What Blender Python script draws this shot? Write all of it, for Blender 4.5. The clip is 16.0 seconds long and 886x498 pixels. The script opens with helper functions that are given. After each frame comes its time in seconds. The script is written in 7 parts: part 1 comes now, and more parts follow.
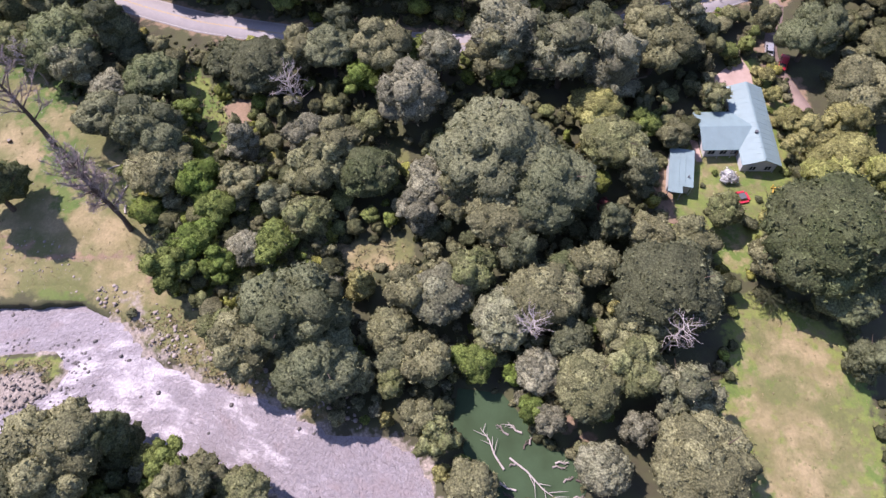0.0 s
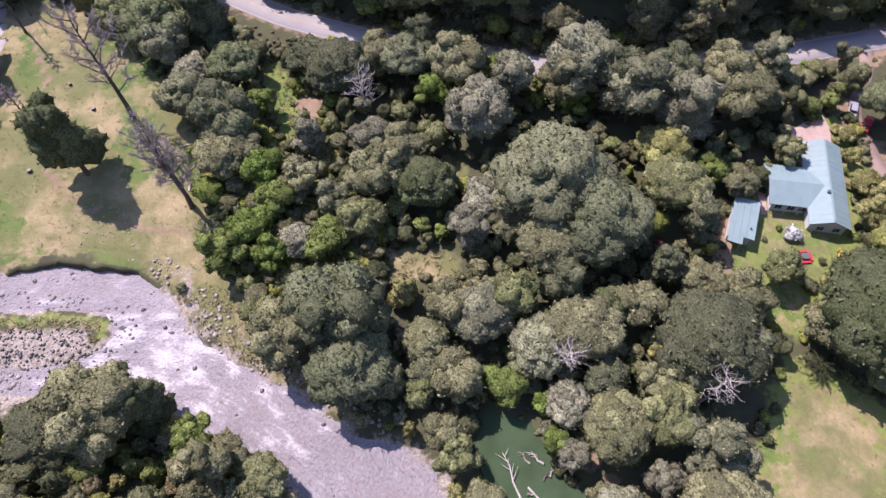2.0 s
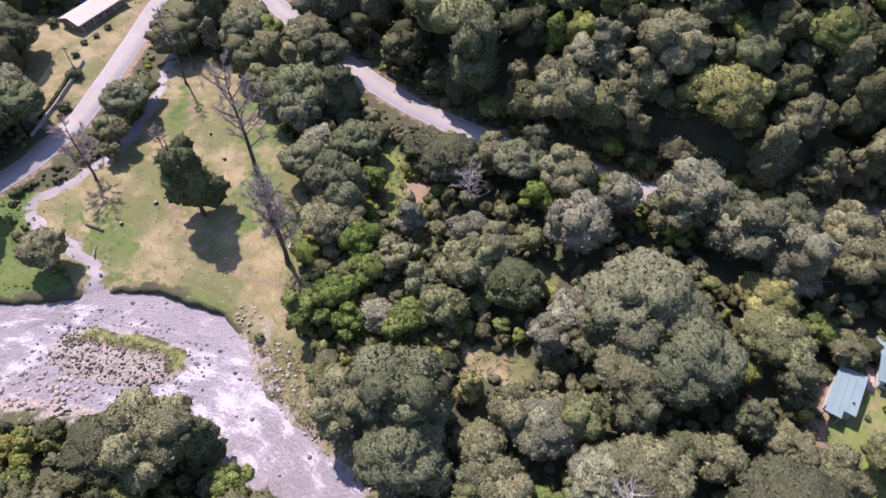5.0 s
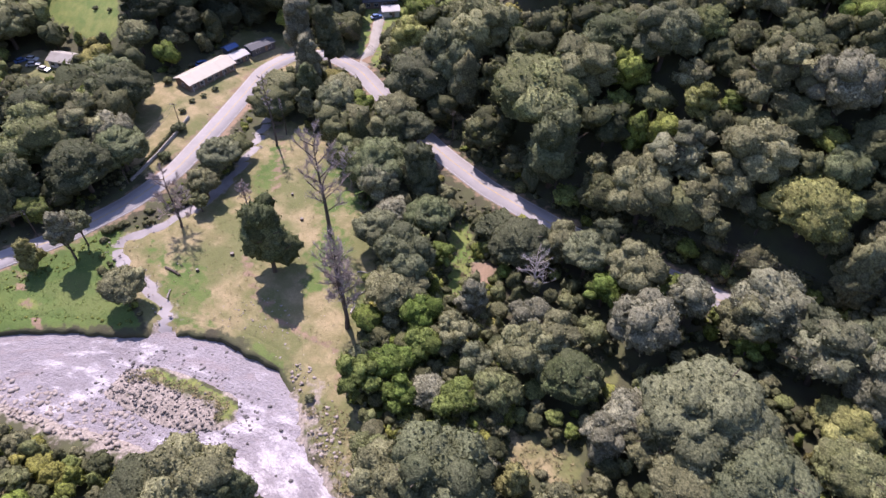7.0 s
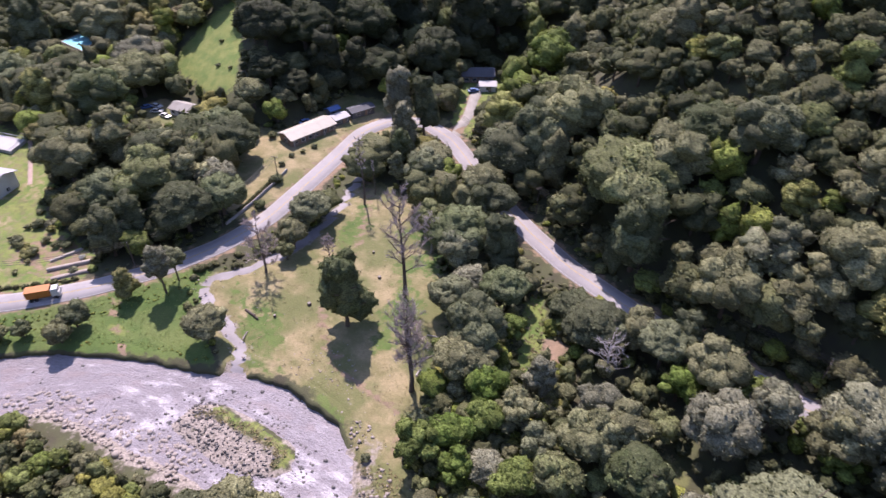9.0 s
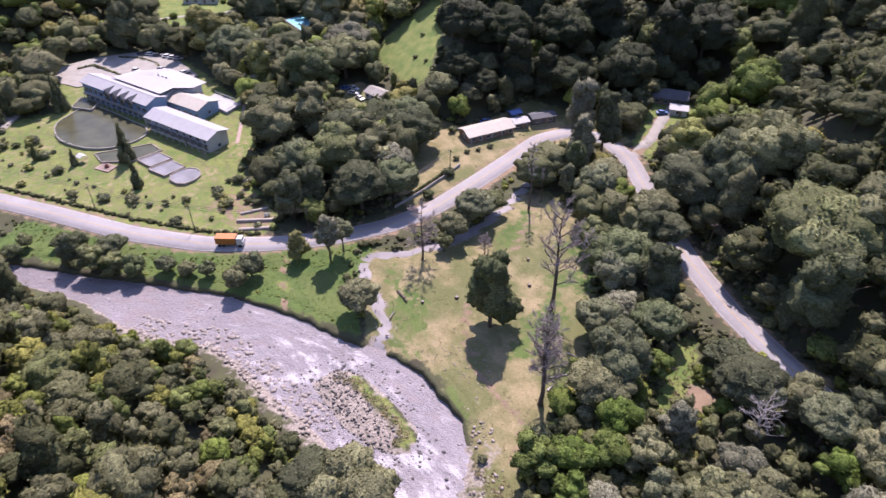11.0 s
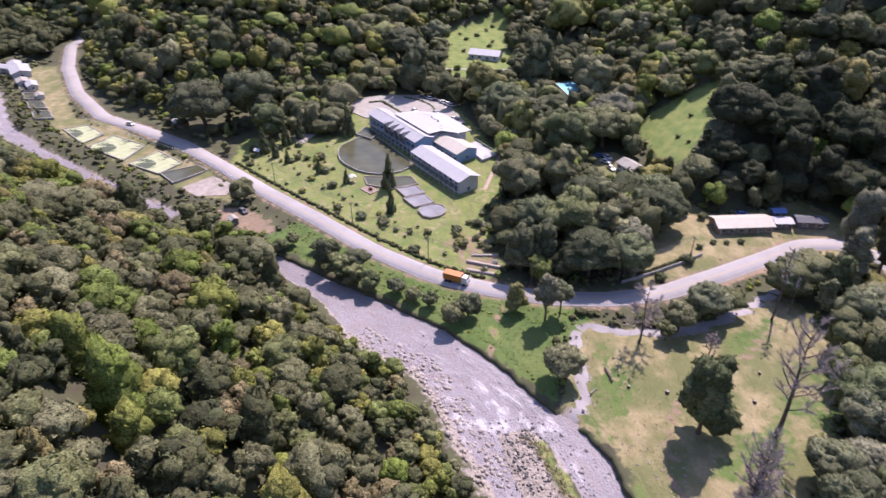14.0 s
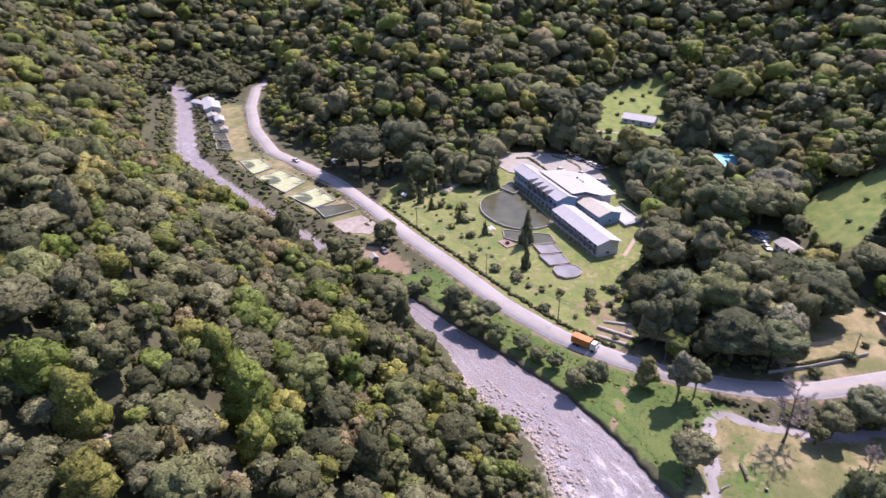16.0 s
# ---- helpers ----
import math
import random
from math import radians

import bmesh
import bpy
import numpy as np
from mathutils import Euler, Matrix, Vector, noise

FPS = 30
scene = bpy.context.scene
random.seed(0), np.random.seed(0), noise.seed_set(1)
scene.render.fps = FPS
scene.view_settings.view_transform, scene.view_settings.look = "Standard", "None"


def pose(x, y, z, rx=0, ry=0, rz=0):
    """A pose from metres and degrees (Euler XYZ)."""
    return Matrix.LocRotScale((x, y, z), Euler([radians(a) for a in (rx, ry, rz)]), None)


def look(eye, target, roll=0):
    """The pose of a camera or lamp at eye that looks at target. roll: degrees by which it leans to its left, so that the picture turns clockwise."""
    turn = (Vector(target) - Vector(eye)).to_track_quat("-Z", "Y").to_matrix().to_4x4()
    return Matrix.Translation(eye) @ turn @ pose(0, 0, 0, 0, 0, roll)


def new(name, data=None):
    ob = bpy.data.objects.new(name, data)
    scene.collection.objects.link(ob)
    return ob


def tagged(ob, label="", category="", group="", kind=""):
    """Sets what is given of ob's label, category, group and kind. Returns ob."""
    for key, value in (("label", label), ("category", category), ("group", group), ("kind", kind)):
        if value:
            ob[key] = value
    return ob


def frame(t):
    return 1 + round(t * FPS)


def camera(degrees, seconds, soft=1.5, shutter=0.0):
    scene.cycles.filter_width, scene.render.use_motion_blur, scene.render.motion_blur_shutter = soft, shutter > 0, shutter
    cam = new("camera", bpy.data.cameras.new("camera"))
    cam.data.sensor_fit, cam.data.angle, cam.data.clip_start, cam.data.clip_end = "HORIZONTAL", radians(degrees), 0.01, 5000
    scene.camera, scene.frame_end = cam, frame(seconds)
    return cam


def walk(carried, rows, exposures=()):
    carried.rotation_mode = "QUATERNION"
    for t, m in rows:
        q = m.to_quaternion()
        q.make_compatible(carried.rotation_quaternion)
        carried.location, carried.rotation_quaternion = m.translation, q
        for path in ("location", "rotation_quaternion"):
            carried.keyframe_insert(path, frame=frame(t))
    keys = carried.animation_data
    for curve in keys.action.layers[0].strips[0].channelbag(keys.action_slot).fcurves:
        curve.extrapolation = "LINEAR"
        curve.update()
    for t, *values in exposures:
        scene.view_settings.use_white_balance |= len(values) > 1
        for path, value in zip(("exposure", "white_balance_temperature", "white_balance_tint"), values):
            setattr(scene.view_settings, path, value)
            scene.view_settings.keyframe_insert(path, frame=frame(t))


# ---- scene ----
cam = camera(68.8, 16.0, soft=1.4, shutter=0.5)
EYE = (0.0, 0.0, 110.0)
# seconds, yaw, pitch, roll of the hovering camera
TURNS = [
    (0, 0.50, -61.41, -0.67), (0.5, 2.66, -61.45, -0.56), (1, 4.81, -61.50, -0.50), (1.5, 6.92, -61.01, -0.38),
    (2, 9.08, -60.02, -0.33), (2.5, 11.23, -58.84, -0.25), (3, 13.36, -57.55, -0.14), (3.5, 15.52, -56.22, 0.00),
    (4, 17.79, -54.75, 0.07), (6.5, 28.65, -46.25, 0.55), (7, 30.71, -44.53, 0.52), (7.5, 32.55, -42.78, 0.50),
    (8, 34.23, -41.09, 0.59), (8.5, 36.34, -39.48, 0.54), (9, 39.72, -38.51, 0.58), (9.5, 44.43, -38.05, 0.53),
    (12, 65.03, -37.63, 0.13), (12.5, 69.09, -36.77, 0.05), (13, 73.18, -35.63, -0.07), (13.5, 77.22, -34.37, -0.26),
    (14, 81.13, -32.76, -0.34), (14.5, 84.69, -31.22, -0.42), (15, 88.02, -29.95, -0.44), (15.5, 91.30, -28.87, -0.32),
    (16, 94.68, -27.90, -0.50),
]


def aim(yaw, pitch, roll):
    a, b = radians(yaw), radians(pitch)
    ahead = Vector((-math.sin(a) * math.cos(b), math.cos(a) * math.cos(b), math.sin(b)))
    return look(EYE, Vector(EYE) + ahead * 10, roll)


walk(cam, [(t, aim(yaw, pitch, roll)) for t, yaw, pitch, roll in TURNS], exposures=[(0, 0.96, 6520, 32), (16, 0.94, 6520, 32)])

# ---- sky and sun ----
SUN_ELEVATION, SUN_AZIMUTH = radians(54), math.atan2(-0.81, 0.59)
world = bpy.data.worlds.new("sky")
scene.world = world
world.use_nodes = True
tree = world.node_tree
sky = tree.nodes.new("ShaderNodeTexSky")
sky.sky_type, sky.sun_disc = "NISHITA", False
sky.sun_elevation, sky.sun_rotation = SUN_ELEVATION, SUN_AZIMUTH
sky.altitude, sky.air_density, sky.dust_density = 1500, 1.0, 1.5
back = tree.nodes["Background"]
back.inputs["Strength"].default_value = 0.15
tree.links.new(sky.outputs[0], back.inputs[0])
sun_data = bpy.data.lights.new("sun", "SUN")
sun_data.energy, sun_data.angle, sun_data.color = 4.0, radians(0.53), (1.0, 0.955, 0.88)
sun = new("sun", sun_data)
toward = Vector((math.sin(SUN_AZIMUTH) * math.cos(SUN_ELEVATION), math.cos(SUN_AZIMUTH) * math.cos(SUN_ELEVATION), math.sin(SUN_ELEVATION)))
sun.matrix_world = look(toward * 400, (0, 0, 0))


# ---- materials ----
class Nodes:
    """Short hand for building a node material."""

    def __init__(self, name, roughness=0.8, metallic=0.0):
        self.material = bpy.data.materials.new(name)
        self.material.use_nodes = True
        self.tree = self.material.node_tree
        self.shader = self.tree.nodes["Principled BSDF"]
        self.shader.inputs["Roughness"].default_value = roughness
        self.shader.inputs["Metallic"].default_value = metallic
        self.where = self.add("ShaderNodeTexCoord").outputs["Object"]

    def add(self, kind, **inputs):
        node = self.tree.nodes.new(kind)
        for key, value in inputs.items():
            self.put(node.inputs[key.replace("_", " ")], value)
        return node

    def put(self, socket, value):
        if isinstance(value, bpy.types.NodeSocket):
            self.tree.links.new(value, socket)
        elif isinstance(value, tuple) and len(value) == 3 and socket.type == "RGBA":
            socket.default_value = (*value, 1)
        else:
            socket.default_value = value

    def noise(self, scale, detail=4.0, rough=0.55, where=None, squash=None):
        place = where or self.where
        if squash:
            place = self.add("ShaderNodeMapping", Vector=place, Scale=squash).outputs[0]
        return self.add("ShaderNodeTexNoise", Vector=place, Scale=scale, Detail=detail, Roughness=rough).outputs["Fac"]

    def cells(self, scale, where=None):
        return self.add("ShaderNodeTexVoronoi", Vector=where or self.where, Scale=scale)

    def ramp(self, value, low, high, start=0.0, end=1.0):
        node = self.add("ShaderNodeMapRange", Value=value)
        for key, v in (("From Min", low), ("From Max", high), ("To Min", start), ("To Max", end)):
            node.inputs[key].default_value = v
        return node.outputs[0]

    def sum(self, a, b, how="ADD"):
        node = self.add("ShaderNodeMath")
        node.operation = how
        self.put(node.inputs[0], a)
        self.put(node.inputs[1], b)
        return node.outputs[0]

    def mix(self, fac, a, b, how="MIX"):
        node = self.tree.nodes.new("ShaderNodeMix")
        node.data_type, node.blend_type = "RGBA", how
        self.put(node.inputs[0], fac)
        self.put(node.inputs[6], a)
        self.put(node.inputs[7], b)
        return node.outputs[2]

    def value(self, name):
        node = self.tree.nodes.new("ShaderNodeAttribute")
        node.attribute_name = name
        return node.outputs["Fac"]

    def colour(self, value):
        self.put(self.shader.inputs["Base Color"], value)
        return self

    def rough(self, value):
        self.put(self.shader.inputs["Roughness"], value)
        return self

    def bump(self, height, depth=0.05, strength=0.6):
        node = self.add("ShaderNodeBump", Height=height, Strength=strength, Distance=depth)
        self.put(self.shader.inputs["Normal"], node.outputs[0])
        return self


def plain(name, base, roughness=0.7, metallic=0.0, grain=3.0, spread=0.25, stain=(0.5, 0.45, 0.4)):
    """A surface with grain and broad stains."""
    n = Nodes(name, roughness, metallic)
    fine, broad = n.noise(grain * 6), n.noise(grain * 0.35, 5)
    dark = tuple(c * s for c, s in zip(base, stain))
    c = n.mix(n.ramp(broad, 0.38, 0.72, 0, spread * 2), base, dark)
    c = n.mix(n.ramp(fine, 0.35, 0.65, 0, spread), c, tuple(v * 0.72 for v in base))
    n.colour(c)
    n.bump(fine, 0.02, 0.3)
    return n.material


def leafy(n, c, pass_through, dark):
    """Finishes a leaf material: rounded heads of twigs and a rough grain of leaves as relief, a little light passing through."""
    place = n.add("ShaderNodeNewGeometry").outputs["Position"]
    gap_grain, fleck = n.noise(1.5, 4, 0.75, place), n.noise(3.4, 2, 0.6, place)
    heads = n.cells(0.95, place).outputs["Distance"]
    # darker patches put the shade of gaps between leaves into the colour
    c = n.mix(n.ramp(gap_grain, 0.47, 0.62, 0, 0.62), c, dark)
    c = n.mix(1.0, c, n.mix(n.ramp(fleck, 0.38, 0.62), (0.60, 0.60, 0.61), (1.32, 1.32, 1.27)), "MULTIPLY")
    n.colour(c)
    height = n.sum(n.sum(heads, -0.22, "MULTIPLY"), n.sum(n.sum(gap_grain, 0.8, "MULTIPLY"), n.sum(fleck, 0.35, "MULTIPLY")))
    n.bump(height, 0.7, 0.9)
    n.put(n.shader.inputs["Specular IOR Level"], 0.12)
    trans = n.add("ShaderNodeBsdfTranslucent", Color=n.mix(0.35, c, (0.10, 0.14, 0.02)))
    both = n.add("ShaderNodeMixShader", Fac=pass_through)
    n.tree.links.new(n.shader.outputs[0], both.inputs[1])
    n.tree.links.new(trans.outputs[0], both.inputs[2])
    n.tree.links.new(both.outputs[0], n.tree.nodes["Material Output"].inputs[0])
    return n.material


def foliage(name, base, other, spread=0.4):
    """Leaves: two greens mixed by tree, by leaf and by broad patches; some light passes through."""
    n = Nodes(name, 0.62)
    whole = n.add("ShaderNodeObjectInfo").outputs["Random"]
    leaf = n.add("ShaderNodeNewGeometry").outputs["Random Per Island"]
    patch = n.noise(1.6, 3)
    c = n.mix(n.ramp(whole, 0, 1, 0, 0.8), base, other)
    hue = n.sum(n.sum(whole, 7.31, "MULTIPLY"), 1.0, "MODULO")
    c = n.mix(n.ramp(hue, 0.55, 1.0, 0, 0.55), c, (base[0] * 0.92, base[1] * 1.18, base[2] * 0.62))
    c = n.mix(n.ramp(patch, 0.35, 0.7, 0, 0.5), c, tuple(v * 1.35 for v in other))
    c = n.mix(1.0, c, n.mix(leaf, (1 - spread,) * 3, (1 + spread,) * 3), "MULTIPLY")
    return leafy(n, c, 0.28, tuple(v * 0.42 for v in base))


def woodland():
    """Leaves of joined woods: the tint differs from tree to tree."""
    n = Nodes("woodland_leaves", 0.62)
    tint = n.value("tint")
    leaf = n.add("ShaderNodeNewGeometry").outputs["Random Per Island"]
    band = n.add("ShaderNodeValToRGB", Fac=tint)
    ramp = band.color_ramp
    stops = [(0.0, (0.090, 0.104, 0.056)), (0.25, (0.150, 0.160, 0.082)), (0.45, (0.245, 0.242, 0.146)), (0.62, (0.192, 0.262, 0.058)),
             (0.82, (0.330, 0.310, 0.090)), (1.0, (0.290, 0.240, 0.138))]
    for k, (at, colour) in enumerate(stops):
        stop = ramp.elements[k] if k < 2 else ramp.elements.new(at)
        stop.position, stop.color = at, (*colour, 1)
    patch = n.noise(0.35, 3)
    c = n.mix(1.0, band.outputs[0], n.mix(leaf, (0.62, 0.62, 0.62), (1.38, 1.38, 1.32)), "MULTIPLY")
    c = n.mix(n.ramp(patch, 0.45, 0.75, 0, 0.35), c, (0.165, 0.150, 0.060))
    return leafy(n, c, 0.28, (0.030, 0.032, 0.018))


def ground_material():
    """Leaf litter, dry and lush grass, gravel and bare earth, by the ground's zones."""
    n = Nodes("ground_cover", 0.95)
    broad, mid, fine = n.noise(0.035, 5), n.noise(0.22, 5), n.noise(2.2, 4)
    pebbles = n.add("ShaderNodeRGBToBW", Color=n.cells(2.6).outputs["Color"]).outputs[0]
    pebbles = n.mix(n.ramp(pebbles, 0.1, 0.9), (0.30, 0.28, 0.26), (0.72, 0.68, 0.64))
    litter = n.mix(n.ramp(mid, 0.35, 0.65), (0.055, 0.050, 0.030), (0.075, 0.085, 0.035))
    dry = n.mix(n.ramp(mid, 0.38, 0.62), (0.345, 0.278, 0.155), (0.205, 0.182, 0.082))
    dry = n.mix(n.ramp(n.noise(0.085, 6, 0.62), 0.43, 0.57, 0, 0.85), dry, (0.122, 0.140, 0.045))
    lush = n.mix(n.ramp(mid, 0.35, 0.65), (0.105, 0.172, 0.033), (0.212, 0.242, 0.064))
    stone = n.mix(n.ramp(fine, 0.3, 0.7), (0.37, 0.332, 0.305), (0.25, 0.222, 0.205))
    stone = n.mix(0.6, stone, pebbles, "OVERLAY")
    earth = n.mix(n.ramp(mid, 0.35, 0.7), (0.30, 0.205, 0.14), (0.20, 0.145, 0.10))
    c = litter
    rank = n.mix(n.ramp(mid, 0.35, 0.65), (0.062, 0.120, 0.022), (0.100, 0.165, 0.034))
    rank = n.mix(n.ramp(n.noise(0.09, 5, 0.6), 0.45, 0.62, 0, 0.6), rank, (0.135, 0.165, 0.048))
    for name, cover in (("lush", lush), ("dry", dry), ("rank", rank), ("earth", earth), ("gravel", stone)):
        edge = n.sum(n.value(name), n.ramp(n.noise(0.5, 4), 0.3, 0.7, -0.28, 0.28))
        c = n.mix(n.ramp(edge, 0.38, 0.62), c, cover)
    c = n.mix(n.ramp(fine, 0.3, 0.75, 0, 0.34), c, (0.07, 0.065, 0.035))
    n.colour(c)
    n.bump(n.sum(fine, n.noise(9.0, 3)), 0.12, 0.7)
    return n.material


def river_material():
    """Shallow fast water over stones: pale runs, white lobes where it falls, broken dark seams between drowned stones."""
    n = Nodes("river_water", 0.3)
    flow = n.add("ShaderNodeAttribute")
    flow.attribute_name = "flow"
    place = flow.outputs["Vector"]
    pool = n.noise(0.07, 4, 0.55, place)
    streak = n.noise(0.30, 5, 0.60, place, (0.55, 1.0, 1.0))
    chop = n.noise(1.9, 6, 0.75, place, (0.7, 1.0, 1.0))
    rapid = n.value("rapid")
    # pale lilac of the reflected sky is put into the base colour
    c = n.mix(n.ramp(pool, 0.35, 0.65), (0.268, 0.244, 0.262), (0.356, 0.328, 0.355))
    c = n.mix(n.ramp(chop, 0.38, 0.62, 0, 0.75), c, (0.182, 0.164, 0.175))
    bed = n.sum(n.noise(0.22, 5, 0.6, place, (0.7, 1.0, 1.0)), n.ramp(rapid, 0, 1, 0.03, -0.10))
    c = n.mix(n.ramp(bed, 0.50, 0.66, 0, 0.55), c, (0.275, 0.220, 0.218))
    foam = n.sum(n.sum(streak, n.ramp(rapid, 0, 1, -0.08, 0.13)), n.ramp(chop, 0.3, 0.7, -0.12, 0.12))
    white = n.ramp(foam, 0.56, 0.72)
    c = n.mix(white, c, (0.53, 0.50, 0.53))
    bent = n.add("ShaderNodeVectorMath", Vector=place)
    shift = n.add("ShaderNodeTexNoise", Vector=place, Scale=0.7, Detail=3.0).outputs["Color"]
    n.put(bent.inputs[1], shift)
    seams = []
    for scale in (0.42, 1.05):
        cell = n.add("ShaderNodeTexVoronoi", Vector=bent.outputs[0], Scale=scale)
        cell.feature = "DISTANCE_TO_EDGE"
        seams.append(cell.outputs["Distance"])
    region = n.ramp(n.noise(0.13, 4, 0.6, place), 0.40, 0.60)
    patchy = n.ramp(n.noise(0.8, 4, 0.65, place), 0.47, 0.62)
    for seam, wide, deep in ((seams[0], 0.035, 0.75), (seams[1], 0.055, 0.45)):
        edge = n.sum(n.sum(n.ramp(seam, 0.0, wide, deep, 0.0), patchy, "MULTIPLY"), n.ramp(region, 0, 1, 0.25, 1.0), "MULTIPLY")
        c = n.mix(edge, c, (0.065, 0.056, 0.058))
    n.colour(c)
    n.rough(n.ramp(white, 0, 1, 0.52, 0.85))
    n.put(n.shader.inputs["IOR"], 1.33)
    stone = n.ramp(seams[1], 0.0, 0.25, 0.0, 0.18)
    n.bump(n.sum(n.sum(streak, chop), stone), 0.38, 0.9)
    return n.material


def still_water(name, base, roughness=0.08):
    n = Nodes(name, roughness)
    n.colour(n.mix(n.ramp(n.noise(0.15, 5), 0.35, 0.7), base, tuple(v * 1.6 for v in base)))
    n.put(n.shader.inputs["IOR"], 1.33)
    n.bump(n.noise(1.2, 3), 0.02, 0.25)
    return n.material


def algae_water():
    """Pond water under a broken skin of pale algae."""
    n = Nodes("pale_algae_water", 0.6)
    skin = n.sum(n.noise(0.085, 5, 0.6), n.ramp(n.noise(0.9, 4), 0.3, 0.7, -0.06, 0.06))
    pale = n.mix(n.ramp(n.noise(0.4, 5), 0.35, 0.65), (0.40, 0.42, 0.26), (0.30, 0.33, 0.17))
    n.colour(n.mix(n.ramp(skin, 0.50, 0.56), pale, (0.060, 0.075, 0.040)))
    n.bump(n.noise(3.0, 3), 0.03, 0.3)
    return n.material


def asphalt():
    n = Nodes("worn_asphalt", 0.9)
    c = n.mix(n.ramp(n.noise(0.12, 5), 0.35, 0.68), (0.335, 0.315, 0.325), (0.27, 0.252, 0.258))
    c = n.mix(n.ramp(n.noise(14, 3), 0.3, 0.7, 0, 0.35), c, (0.2, 0.19, 0.19))
    c = n.mix(n.ramp(n.noise(1.1, 4), 0.5, 0.8, 0, 0.3), c, (0.42, 0.37, 0.32))
    n.colour(c)
    n.bump(n.noise(20, 3), 0.01, 0.4)
    return n.material


def sheet_roof(name, base, rust=0.15):
    """Painted corrugated metal."""
    n = Nodes(name, 0.62, 0.0)
    wash = n.noise(0.5, 6)
    c = n.mix(n.ramp(wash, 0.4, 0.7, 0, 0.5), base, tuple(v * 0.78 for v in base))
    c = n.mix(n.ramp(n.noise(2.5, 5), 0.58, 0.75, 0, rust), c, (0.22, 0.15, 0.11))
    n.colour(c)
    n.bump(n.noise(6, 2), 0.01, 0.2)
    return n.material


M = {}
M["ground"] = ground_material()
M["river"] = river_material()
M["stream"] = still_water("stream_water", (0.215, 0.200, 0.205), 0.8)
# the pools' grey sky reflection is carried by this base colour
M["terrace_water"] = still_water("terrace_pool_water", (0.17, 0.165, 0.175), 0.3)
M["pond"] = still_water("pond_water", (0.062, 0.062, 0.036), 0.22)
M["duckweed"] = plain("duckweed_water", (0.052, 0.086, 0.046), 0.95, 0, 0.6, 0.3)
M["duckweed"].node_tree.nodes["Principled BSDF"].inputs["Specular IOR Level"].default_value = 0.08
M["algae"] = algae_water()
M["asphalt"] = asphalt()
M["yellow_line"] = plain("yellow_road_paint", (0.44, 0.33, 0.16), 0.7, 0, 2)
M["white_line"] = plain("white_road_paint", (0.46, 0.45, 0.43), 0.7, 0, 2)
M["concrete"] = plain("weathered_concrete", (0.33, 0.31, 0.285), 0.9, 0, 1)
M["rock"] = plain("river_rock", (0.36, 0.315, 0.285), 0.9, 0, 1.2, 0.4)
M["bark"] = plain("brown_bark", (0.13, 0.10, 0.075), 0.95, 0, 3, 0.4)
M["dead_wood"] = plain("weathered_dead_wood", (0.30, 0.265, 0.245), 0.95, 0, 3, 0.4)
M["dark_snag"] = plain("dark_dead_bark", (0.115, 0.090, 0.078), 0.95, 0, 3, 0.4)
M["twigs"] = plain("grey_twigs", (0.40, 0.36, 0.35), 0.95, 0, 3, 0.3)
M["red_twigs"] = plain("reddish_twigs", (0.36, 0.30, 0.285), 0.95, 0, 3, 0.3)
M["wet_rock"] = plain("wet_river_rock", (0.10, 0.092, 0.09), 0.45, 0, 1.2, 0.4)
M["red_leaves"] = foliage("dark_red_leaves", (0.16, 0.055, 0.06), (0.20, 0.09, 0.085))
M["pale_wood"] = plain("bleached_wood", (0.46, 0.42, 0.395), 0.9, 0, 3, 0.3)
M["dark_leaves"] = foliage("dark_leaves", (0.128, 0.148, 0.083), (0.19, 0.2, 0.119))
M["olive_leaves"] = foliage("olive_leaves", (0.206, 0.211, 0.115), (0.284, 0.28, 0.158))
M["grey_leaves"] = foliage("grey_leaves", (0.21, 0.212, 0.146), (0.262, 0.258, 0.18))
M["bright_leaves"] = foliage("bright_leaves", (0.122, 0.178, 0.044), (0.196, 0.240, 0.074))
M["yellow_leaves"] = foliage("yellow_leaves", (0.262, 0.26, 0.1), (0.342, 0.325, 0.142))
# hill shade is put into this dark green; the palm wears it too
M["deep_leaves"] = foliage("deep_green_shade_leaves", (0.050, 0.060, 0.036), (0.078, 0.086, 0.050))
M["white_flower"] = foliage("white_blossom", (0.62, 0.62, 0.64), (0.50, 0.52, 0.50))
M["woods"] = woodland()
M["roof_blue"] = sheet_roof("blue_grey_roof", (0.180, 0.262, 0.275))
M["roof_white"] = sheet_roof("white_roof", (0.37, 0.365, 0.385), 0.05)
M["roof_cream"] = sheet_roof("cream_roof", (0.42, 0.385, 0.33), 0.1)
M["wall_white"] = plain("white_wall", (0.50, 0.51, 0.53), 0.85, 0, 1, 0.15)
M["wall_blue"] = plain("pale_blue_wall", (0.22, 0.34, 0.50), 0.85, 0, 1, 0.15)
M["wall_dark"] = plain("dark_wall", (0.10, 0.105, 0.12), 0.85, 0, 1, 0.2)
M["wall_brown"] = plain("brown_wall", (0.24, 0.17, 0.13), 0.85, 0, 1, 0.2)
M["glass"] = plain("dark_window_glass", (0.03, 0.035, 0.045), 0.08, 0, 1, 0.1)
M["red"] = plain("red_paint", (0.55, 0.035, 0.06), 0.35, 0, 1, 0.1)
M["orange"] = plain("orange_paint", (0.44, 0.16, 0.035), 0.5, 0, 1, 0.2)
M["blue"] = plain("blue_paint", (0.06, 0.14, 0.34), 0.45, 0, 1, 0.1)
M["white_paint"] = plain("white_paint", (0.6, 0.6, 0.6), 0.35, 0, 1, 0.08)
